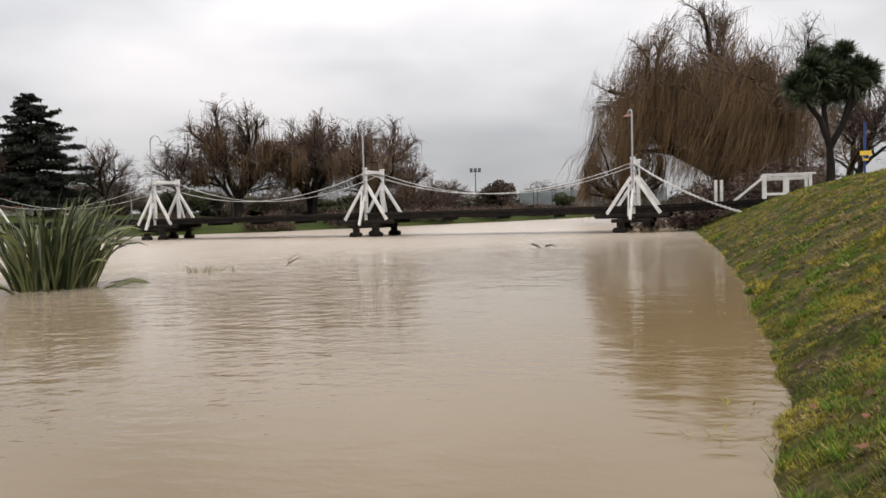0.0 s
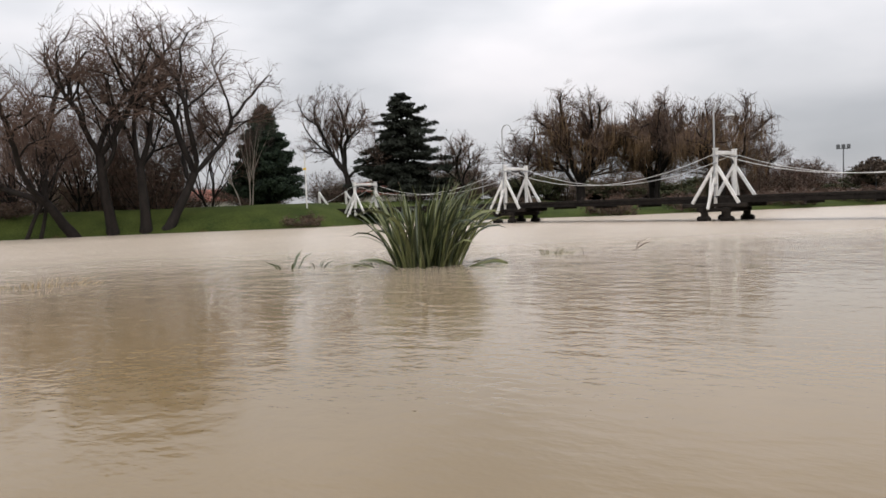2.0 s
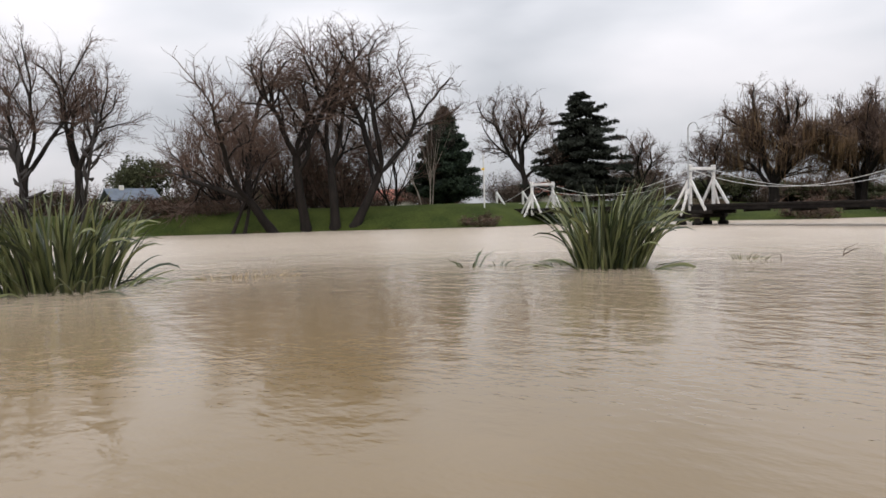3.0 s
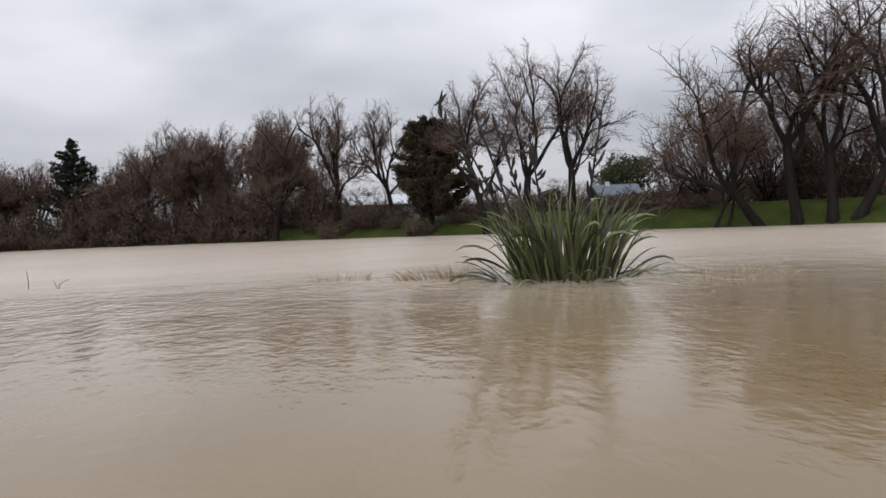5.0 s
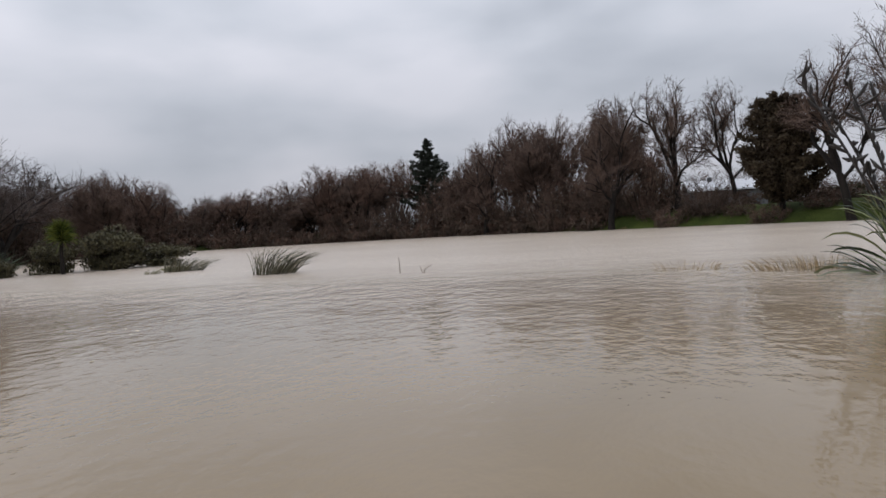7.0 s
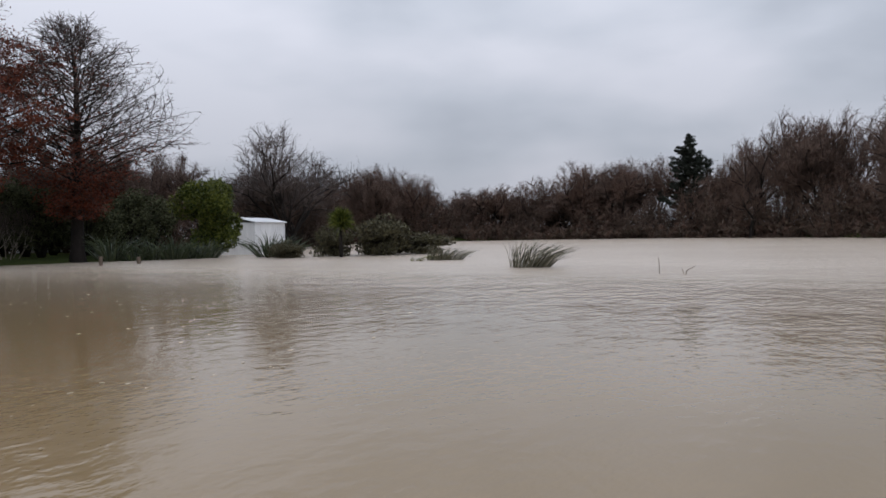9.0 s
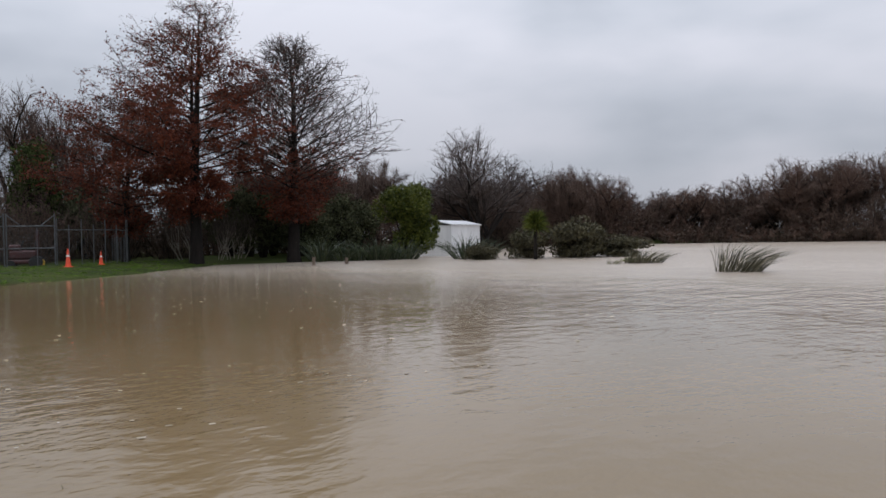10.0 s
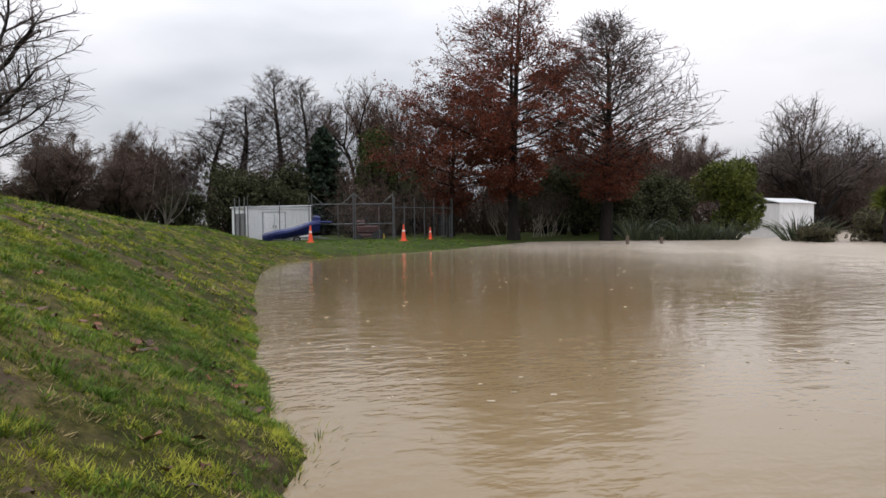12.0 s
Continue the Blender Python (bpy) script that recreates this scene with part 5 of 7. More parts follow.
def build_tower(s, top, mirror):
    tower = thing("bridge_tower", BRIDGE @ Matrix.Translation((s, 0, 0)), "white painted timber bridge tower with splayed braces", "bridge tower", "bridge towers")
    for y in (-HALF, HALF):
        sg = 1 if y > 0 else -1
        part("post", boxm(0.2, 0.2, top - 0.75, Matrix.Translation((0, y, (top + 0.75) / 2)), 0.02), M_WHITE, tower)
        part("post_cap", boxm(0.27, 0.27, 0.08, Matrix.Translation((0, y, top + 0.04)), 0.02), M_WHITE, tower)
        for x in (-1.35, 1.35):
            part("brace", beam_between((0.1 * (1 if x > 0 else -1), y + sg * 0.02, top - 0.95), (x, y + sg * 0.12, 0.98), 0.13, 0.17), M_WHITE, tower)
        part("brace", beam_between((0, y + sg * 0.1, top - 1.5), (0.08, y + sg * 0.85, 0.68), 0.12, 0.15), M_WHITE, tower)
        part("strut", beam_between((0.22, y + sg * 0.06, top - 1.3), (0.2, y + sg * 0.5, 0.85), 0.09, 0.10), M_WHITE, tower)
        part("cleat", boxm(0.34, 0.25, 0.1, Matrix.Translation((0, y, top - 0.35)), 0.02), M_GREYPAINT, tower)
    part("cross_beam", boxm(0.16, 2 * HALF + 0.35, 0.2, Matrix.Translation((0, 0, top - 0.16)), 0.02), M_WHITE, tower)
    t = Tubes()
    u = np.linspace(0, math.pi, 11)
    t.add(np.stack([np.zeros(11) + 0.02, np.cos(u) * (HALF - 0.12), top - 0.75 + np.sin(u) * 0.42], 1), 0.05, 6)
    child("arched_bracket", t.mesh("arched_bracket", M_IRON), tower, "dark iron arched bracket")
    return tower


def lamp_meshes(height, reach=0.42):
    t = Tubes()
    u = np.linspace(0, math.pi * 0.95, 9)
    pole = np.concatenate([[[0, 0, 0], [0, 0, height * 0.5], [0, 0, height - reach]], np.stack([reach - np.cos(u) * reach, 0 * u, height - reach + np.sin(u) * reach], 1)[1:]])
    t.add(pole, np.linspace(0.05, 0.03, len(pole)), 7)
    arm = t.mesh("pole", M_GREYPAINT)
    bm = bmesh.new()
    bmesh.ops.create_cone(bm, cap_ends=True, segments=14, radius1=0.3, radius2=0.07, depth=0.13, matrix=Matrix.Translation((reach * 2 + 0.05, 0, height - reach * 1.35)))
    bmesh.ops.create_cone(bm, cap_ends=True, segments=10, radius1=0.08, radius2=0.06, depth=0.16, matrix=Matrix.Translation((reach * 2 + 0.05, 0, height - reach * 1.35 + 0.13)))
    shade = bpy.data.meshes.new("shade")
    bm.to_mesh(shade)
    bm.free()
    shade.materials.append(M_GREYPAINT)
    return arm, shade


def build_lamp(m, height, label, reach=0.42, rusty=False):
    lamp = thing("bridge_lamp", m, label, "lamp", "gooseneck lamps")
    arm, shade = lamp_meshes(height, reach)
    child("pole", arm, lamp)
    if rusty:
        shade.materials.clear()
        shade.materials.append(M_COPPER)
    child("shade", shade, lamp, "shallow round rusty shade" if rusty else "shallow round grey shade")
    part("bracket", boxm(0.2, 0.24, 0.08, Matrix.Translation((0, -0.08, 1.9)), 0.02), M_GREYPAINT, lamp)
    part("bracket", boxm(0.2, 0.24, 0.08, Matrix.Translation((0, -0.08, 0.7)), 0.02), M_GREYPAINT, lamp)
    return lamp


def build_cable(name, p, q, sag, hangers=(), label="white rope cable slung between bridge towers", r=0.017):
    cable = thing(name, BRIDGE, label, "cable", "bridge cables")
    t = Tubes()
    u = np.linspace(0, 1, 25)[:, None]
    line = np.array(p) * (1 - u) + np.array(q) * u
    line[:, 2] -= (4 * sag * u * (1 - u))[:, 0]
    t.add(line, r, 5)
    child("rope", t.mesh("rope", M_CABLE), cable)
    for f in hangers:
        k = f * 24
        pt = line[int(k)] + (line[min(int(k) + 1, 24)] - line[int(k)]) * (k - int(k))
        part("hanger", beam_between((pt[0], pt[1], DECK_TOP), tuple(pt), 0.03, 0.03, 0.0), M_IRON, cable, "thin dark hanger")
    return cable


build_deck()
for i, (s, top) in enumerate(TOWERS):
    build_tower(s, top, i)
for side in (-HALF, HALF):
    build_cable("suspension_cable", (0, side, 3.62), (15.3, side, 3.75), 1.42, [0.10, 0.17, 0.24, 0.31, 0.38, 0.45, 0.52] if side < 0 else [])
    build_cable("suspension_cable", (15.3, side, 3.75), (30.8, side, 3.75), 1.45)
    build_cable("suspension_cable", (30.8, side, 3.75), (48.1, side, 3.4), 1.3)
    build_cable("suspension_cable", (48.1, side, 3.4), (55.0, side, 1.55), 0.25)
stay = build_cable("stay_rope", (0.0, HALF, 3.6), (-5.3, 2.4, 0.9), 0.28, label="thick white stay rope with wire barbs down to the bank", r=0.035)
for i in range(22):
    f = 0.15 + 0.84 * i / 22
    z = 3.6 + (0.9 - 3.6) * f - 4 * 0.28 * f * (1 - f)
    part("knot", boxm(0.09, 0.09, 0.17, Matrix.Translation((-5.3 * f, HALF + 1.25 * f, z)) @ Matrix.Rotation(0.5, 4, "Y"), 0.01), M_CABLE, stay)
build_lamp(BRIDGE @ Matrix.Translation((30.8, HALF + 0.16, 1.3)) @ Matrix.Rotation(radians(180), 4, "Z"), 5.5, "grey gooseneck lamp fixed to a bridge tower")
build_lamp(BRIDGE @ Matrix.Translation((15.3, HALF + 0.16, 1.3)) @ Matrix.Rotation(radians(225), 4, "Z"), 5.1, "grey gooseneck lamp above the middle tower")
build_lamp(BRIDGE @ Matrix.Translation((0.0, HALF + 0.16, 1.3)) @ Matrix.Rotation(radians(-60), 4, "Z"), 5.0, "grey gooseneck lamp with rusty shade by the bank", 0.2, True)
build_lamp(stand(-35.4, 88.2, 1.0, 200), 5.9, "far grey gooseneck lamp on the park path")


def bank_gate():
    for k, (x, y) in enumerate(((16.3, 37.5), (17.2, 39.8))):
        rail = thing("railing", Matrix.Translation((x, y, 0)) @ Matrix.Rotation(radians(BRIDGE_TURN - 180), 4, "Z"), "white painted timber railing at the bridge end", "railing", "bridge railings")
        for px_ in (0.0, 1.0, 2.0):
            part("post", boxm(0.14, 0.14, 1.35, Matrix.Translation((px_, 0, 2.0)), 0.015), M_WHITE, rail)
        part("top_rail", boxm(2.4, 0.18, 0.08, Matrix.Translation((1.05, 0, 2.7)), 0.012), M_WHITE, rail)
        part("mid_rail", boxm(2.1, 0.06, 0.12, Matrix.Translation((1.0, 0, 2.52)), 0.01), M_WHITE, rail)
        part("low_rail", boxm(2.1, 0.06, 0.12, Matrix.Translation((1.0, 0, 1.75)), 0.01), M_WHITE, rail)
        part("brace", beam_between((-0.05, 0, 2.6), (-1.55, 0.05, 1.35), 0.1, 0.12), M_WHITE, rail)
    for x, y, z in ((14.55, 39.3, 1.4), (14.95, 39.6, 1.4), (-1.3, -36.7, ground_z(-1.3, -36.7) - 0.72)):
        ob = thing("marker_post", Matrix.Translation((x, y, z)), "short white painted timber post", "post", "white posts")
        part("post", boxm(0.13, 0.13, 1.25, Matrix.Translation((0, 0, 0.5)), 0.015), M_WHITE, ob)
        part("cap", boxm(0.15, 0.15, 0.04, Matrix.Translation((0, 0, 1.14)), 0.01), M_WHITE, ob)


bank_gate()
for x, y in ((-39.6, 58.6), (-38.2, 60.9)):
    ob = thing("anchor_strut", Matrix.Translation((x, y, 0)), "leaning white anchor strut at the bridge end", "strut", "anchor struts")
    part("strut", beam_between((0, 0, 3.0), (1.15, 0.2, 1.3), 0.14, 0.16), M_WHITE, ob)
    part("post", beam_between((0, 0.1, 3.0), (0, 0.1, 0.6), 0.16, 0.16), M_WHITE, ob)


def sign_pole(x, y, z, h, pole_mat, label, panels):
    ob = thing("sign_pole", Matrix.Translation((x, y, z)), label, "sign", "sign poles")
    t = Tubes()
    t.add(np.array([[0, 0, -0.4], [0, 0, h * 0.5], [0, 0, h]]), 0.06, 8)
    child("pole", t.mesh("pole", pole_mat), ob)
    for pz, w, hh, mat in panels:
        part("panel", boxm(w, 0.04, hh, Matrix.Translation((0, -0.09, pz)), 0.01), mat, ob)
    return ob


sign_pole(22.5, 39.9, ground_z(22.5, 39.9), 3.6, M_BLUEPOLE, "dark blue pole with small yellow sign panels", [(2.0, 0.6, 0.24, M_YELLOW), (1.66, 0.3, 0.1, M_YELLOW)])
sign_pole(-38.0, 54.4, ground_z(-38.0, 54.4), 4.6, M_WHITE, "white pole with a small yellow sign on the bank", [(3.3, 0.32, 0.18, M_YELLOW)])


def light_mast():
    ob = thing("floodlight_mast", Matrix.Translation((6.4, 130.5, 0.8)), "distant floodlight mast over playing fields", "mast")
    t = Tubes()
    t.add(np.array([[0, 0, 0], [0, 0, 7.4]]), np.array([0.13, 0.08]), 6)
    child("pole", t.mesh("pole", M_GALV), ob)
    for x in (-0.7, 0.0, 0.7):
        part("floodlight", boxm(0.5, 0.25, 0.6, Matrix.Translation((x, 0, 7.1)), 0.03), M_GALV, ob)
    part("bar", boxm(1.9, 0.1, 0.1, Matrix.Translation((0, 0.1, 6.75)), 0.01), M_GALV, ob)


light_mast()


def court_fence():
    a, b = Vector((11.8, 110.0, 0.8)), Vector((32.0, 106.6, 0.8))
    u = (b - a)
    ob = thing("court_fence", Matrix.Translation(a) @ Matrix.Rotation(math.atan2(u.y, u.x), 4, "Z"), "tall grey wire court fence beyond the river", "fence")
    ln_ = u.length
    for i in range(9):
        t = Tubes()
        x = ln_ * i / 8
        t.add(np.array([[x, 0, -0.5], [x, 0, 2.9]]), 0.05, 6)
        child("post", t.mesh("post", M_GALV), ob)
    net = Tubes()
    for i in range(150):
        x = ln_ * (i + 0.5) / 150
        net.add(np.array([[x, 0, 0], [x, 0, 2.6]]), 0.012, 3)
    for i in range(18):
        net.add(np.array([[0, 0, 0.1 + i * 0.145], [ln_, 0, 0.1 + i * 0.145]]), 0.012, 3)
    tagged(child("netting", net.mesh("netting", M_NET), ob, "wire netting"), kind="stuff")
    for i in range(8):
        part("windbreak_cloth", boxm(ln_ / 8 - 0.12, 0.02, 2.0, Matrix.Translation((ln_ * (i + 0.5) / 8, 0.06, 1.75)), 0.0), M_CLOTH, ob, "pale blue-grey windbreak cloth")


court_fence()


# ---- houses and sheds ----
def house(m, lx, ly, wall_h, roof_h, wall_mat, roof_mat, label, windows=3, eave=0.4):
    ob = thing("house", m, label, "house", "far houses")
    part("wall", boxm(lx, ly, wall_h, Matrix.Translation((0, 0, wall_h / 2)), 0.02), wall_mat, ob)
    bm = bmesh.new()
    x0, y0 = lx / 2 + eave, ly / 2 + eave
    for z in (0.0, 0.16):
        for v in ((-x0, -y0, wall_h + z - 0.02), (x0, -y0, wall_h + z - 0.02), (x0, y0, wall_h + z - 0.02), (-x0, y0, wall_h + z - 0.02), (-x0, 0, wall_h + roof_h + z), (x0, 0, wall_h + roof_h + z)):
            bm.verts.new(v)
    vs = list(bm.verts)
    for f in ((6, 7, 11, 10), (8, 9, 10, 11), (0, 4, 5, 1), (2, 5, 4, 3), (0, 1, 7, 6), (2, 3, 9, 8), (0, 6, 10, 4), (3, 4, 10, 9), (1, 5, 11, 7), (2, 8, 11, 5)):
        bm.faces.new([vs[i] for i in f])
    part("roof", bm, roof_mat, ob)
    for i in range(windows):
        x = -lx / 2 + lx * (i + 0.5) / windows
        win = part("window", boxm(1.1, 0.1, 1.0, Matrix.Translation((x, -ly / 2 - 0.02, wall_h * 0.55)), 0.02), M_WHITE, ob)
        part("pane", boxm(0.9, 0.06, 0.8, Matrix.Translation((x, -ly / 2 - 0.06, wall_h * 0.55)), 0.01), M_GLASS, win)
    part("chimney", boxm(0.5, 0.5, 1.0, Matrix.Translation((lx * 0.2, 0.3, wall_h + roof_h)), 0.03), wall_mat, ob)
    return ob


def facing(x, y, z, extra=0.0):
    """Stands a thing at x, y with its front turned to the river."""
    return Matrix.Translation((x, y, z)) @ Matrix.Rotation(math.atan2(y, x) + math.pi * 1.5 + radians(extra) - math.pi, 4, "Z")


house(facing(-84.0, 47.4, 1.4, 14), 4.8, 6, 2.1, 1.4, M_CREAM, M_SLATE, "cream bungalow with a blue-grey roof behind the bank")
house(facing(-95.5, 20.4, 1.6, 10), 8.5, 6, 2.2, 1.2, M_GREYBOARD, M_WROOF, "low dark house with a pale metal roof behind trees")
house(facing(-76.5, 83.5, 0.6, 8), 8, 6, 2.4, 1.6, M_CREAM, M_REDROOF, "distant house with a red roof")
house(facing(-51.0, 90.5, 0.6, -12), 8, 6, 2.4, 1.6, M_CREAM, M_REDROOF, "distant red-roofed house beside a dark conifer")
house(facing(-43.5, -66.0, 0.3, 8), 9, 6, 2.6, 1.3, M_CLAD, M_WROOF, "white building half hidden behind shrubs")


def flooded_shed():
    # corner at the origin; x along the long side, y along the short gable side
    ob = thing("storage_shed", Matrix.Translation((-45.2, -39.9, -0.25)) @ Matrix.Rotation(math.atan2(-1.7, -6.4), 4, "Z"), "pale metal storage shed standing in flood water", "shed")
    lx, ly, h = 5.6, 2.9, 2.72
    part("wall", boxm(lx, ly, h, Matrix.Translation((lx / 2, ly / 2, h / 2)), 0.01), M_CLAD, ob)
    for i in range(14):
        part("rib", boxm(0.05, 0.03, h - 0.06, Matrix.Translation((0.25 + i * 0.39, -0.012, h / 2)), 0.008), M_CLAD, ob)
    for i in range(7):
        part("rib", boxm(0.03, 0.05, h - 0.06, Matrix.Translation((-0.012, 0.22 + i * 0.4, h / 2)), 0.008), M_CLAD, ob)
    bm = bmesh.new()
    e = 0.14
    for z in (0.0, 0.07):
        for v in ((-e, -e, h + z), (lx + e, -e, h + z), (lx + e, ly + e, h + z), (-e, ly + e, h + z), (-e, ly / 2, h + 0.36 + z), (lx + e, ly / 2, h + 0.36 + z)):
            bm.verts.new(v)
    vs = list(bm.verts)
    for f in ((6, 7, 11, 10), (8, 9, 10, 11), (0, 4, 5, 1), (2, 5, 4, 3), (0, 1, 7, 6), (2, 3, 9, 8), (0, 6, 10, 4), (3, 4, 10, 9), (1, 5, 11, 7), (2, 8, 11, 5)):
        bm.faces.new([vs[i] for i in f])
    part("roof", bm, M_WROOF, ob, "bright pale metal roof")
    part("corner_flashing", boxm(0.12, 0.12, h, Matrix.Translation((0.0, 0.0, h / 2)), 0.01), M_CLAD, ob)
    part("door_handle", boxm(0.12, 0.06, 0.35, Matrix.Translation((2.0, -0.05, 1.1)), 0.02), M_IRON, ob, "dark door handle")


flooded_shed()


def boat_store():
    ang = math.atan2(-0.95, -4.5)
    ob = thing("boat_store", Matrix.Translation((-9.2, -50.5, ground_z(-11, -51.5) - 0.05)) @ Matrix.Rotation(ang, 4, "Z"), "white metal boat store with double doors", "shed")
    lx, ly, h = 4.6, 2.6, 2.25
    part("wall", boxm(lx, ly, h, Matrix.Translation((lx / 2, ly / 2, h / 2)), 0.01), M_CLAD, ob)
    for i in range(15):
        part("rib", boxm(0.035, 0.02, h - 0.1, Matrix.Translation((0.2 + i * 0.3, -0.008, h / 2)), 0.005), M_CLAD, ob)
    bm = boxm(lx + 0.2, ly + 0.2, 0.07, Matrix.Translation((lx / 2, ly / 2, h + 0.06)) @ Matrix.Rotation(radians(-1.2), 4, "Y"), 0.01)
    part("roof", bm, M_WROOF, ob)
    part("fascia", boxm(lx + 0.1, 0.04, 0.14, Matrix.Translation((lx / 2, -0.05, h - 0.05)), 0.01), M_CLAD, ob)
    for k, x in enumerate((1.45, 2.25)):
        d = part("door", boxm(0.74, 0.05, 1.75, Matrix.Translation((x, -0.04, 0.98)), 0.01), M_CLAD, ob)
        part("handle", boxm(0.04, 0.05, 0.2, Matrix.Translation((x + (0.3 if k == 0 else -0.3), -0.09, 0.95)), 0.01), M_IRON, d)
    for x in (1.06, 2.64):
        part("door_frame", boxm(0.05, 0.08, 1.85, Matrix.Translation((x, -0.05, 1.0)), 0.01), M_GREYPAINT, ob)
    part("door_frame", boxm(1.63, 0.08, 0.05, Matrix.Translation((1.85, -0.05, 1.92)), 0.01), M_GREYPAINT, ob)


boat_store()


def tube_part(name, a, b, r, mat, parent):
    t = Tubes()
    t.add(np.array([a, b], float), r, 7)
    return child(name, t.mesh(name, mat), parent)


def compound():
    z0 = 0.12
    gl, gm, gr = Vector((-12.6, -47.5, z0)), Vector((-15.2, -46.7, z0)), Vector((-17.6, -45.9, z0))
    for a, b in ((gl, gm), (gm, gr)):
        u = b - a
        ob = thing("mesh_gate", Matrix.Translation(a) @ Matrix.Rotation(math.atan2(u.y, u.x), 4, "Z"), "tall galvanised pipe gate with wire infill, shut", "gate", "compound gates")
        w = u.length
        for x in (0.06, w - 0.06):
            tube_part("upright", (x, 0, -0.1), (x, 0, 3.2), 0.036, M_GALV, ob)
        for z in (0.08, 1.22, 2.48):
            tube_part("rail", (0.06, 0, z), (w - 0.06, 0, z), 0.032, M_GALV, ob)
        tube_part("stay", (0.08, 0, 3.1), (0.75, 0, 2.5), 0.025, M_GALV, ob)
        tube_part("stay", (w - 0.08, 0, 3.1), (w - 0.75, 0, 2.5), 0.025, M_GALV, ob)
        tube_part("stile", (w * 0.62, 0, 0.1), (w * 0.62, 0, 2.4), 0.022, M_GALV, ob)
        net = Tubes()
        for i in range(46):
            x = 0.1 + (w - 0.2) * i / 45
            net.add(np.array([[x, 0, 0.1], [x, 0, 2.45]]), 0.0014, 3)
        for i in range(40):
            net.add(np.array([[0.1, 0, 0.1 + i * 0.06], [w - 0.1, 0, 0.1 + i * 0.06]]), 0.0014, 3)
        tagged(child("netting", net.mesh("netting", M_NET), ob, "fine wire netting"), kind="stuff")
    runs = [(gr, Vector((-22.6, -47.6, z0)), 6, 2.9, 2.25), (Vector((-8.6, -47.4, z0)), gl, 2, 3.0, 2.32), (Vector((-22.6, -47.6, z0)), Vector((-25.0, -55.0, z0)), 5, 2.9, 2.25)]
    for a, b, n, h, rail_z in runs:
        u = b - a
        ob = thing("wire_fence", Matrix.Translation(a) @ Matrix.Rotation(math.atan2(u.y, u.x), 4, "Z"), "tall galvanised wire fence round the compound", "fence", "compound fences")
        w = u.length
        for i in range(n + 1):
            x = min(max(w * i / n, 0.05), w - 0.12)
            tube_part("post", (x, 0, -0.3), (x, 0, h if i % 2 == 0 else h - 0.35), 0.028, M_GALV, ob)
        tube_part("rail", (0, 0, rail_z), (w, 0, rail_z), 0.026, M_GALV, ob)
        net = Tubes()
        for i in range(int(w * 9)):
            net.add(np.array([[w * (i + 0.5) / int(w * 9), 0, 0.05], [w * (i + 0.5) / int(w * 9), 0, rail_z]]), 0.0016, 3)
        for i in range(26):
            net.add(np.array([[0, 0, 0.06 + i * 0.085], [w, 0, 0.06 + i * 0.085]]), 0.0016, 3)
        tagged(child("netting", net.mesh("netting", M_NET), ob, "fine wire netting"), kind="stuff")
    a, b = Vector((-8.55, -47.6, z0)), Vector((-8.45, -50.4, z0))
    u = b - a
    ob = thing("board_fence", Matrix.Translation(a) @ Matrix.Rotation(math.atan2(u.y, u.x), 4, "Z"), "weathered grey board fence with tall end posts", "fence")
    bd = bpy.data.meshes.new("board")
    bm = boxm(0.2, 0.03, 1.95, Matrix.Translation((0, 0, 0.97)), 0.006)
    bm.to_mesh(bd)
    bm.free()
    bd.materials.append(M_GREYBOARD)
    for i in range(13):
        child("board", bd, ob, at=Matrix.Translation((0.1 + i * 0.215, 0.004 * (i % 3), 0.02 * math.sin(i * 5.0))))
    for x in (0.0, 1.4, 2.75):
        tube_part("post", (x, 0.06, -0.3), (x, 0.06, 2.95), 0.045, M_GALV, ob)


compound()


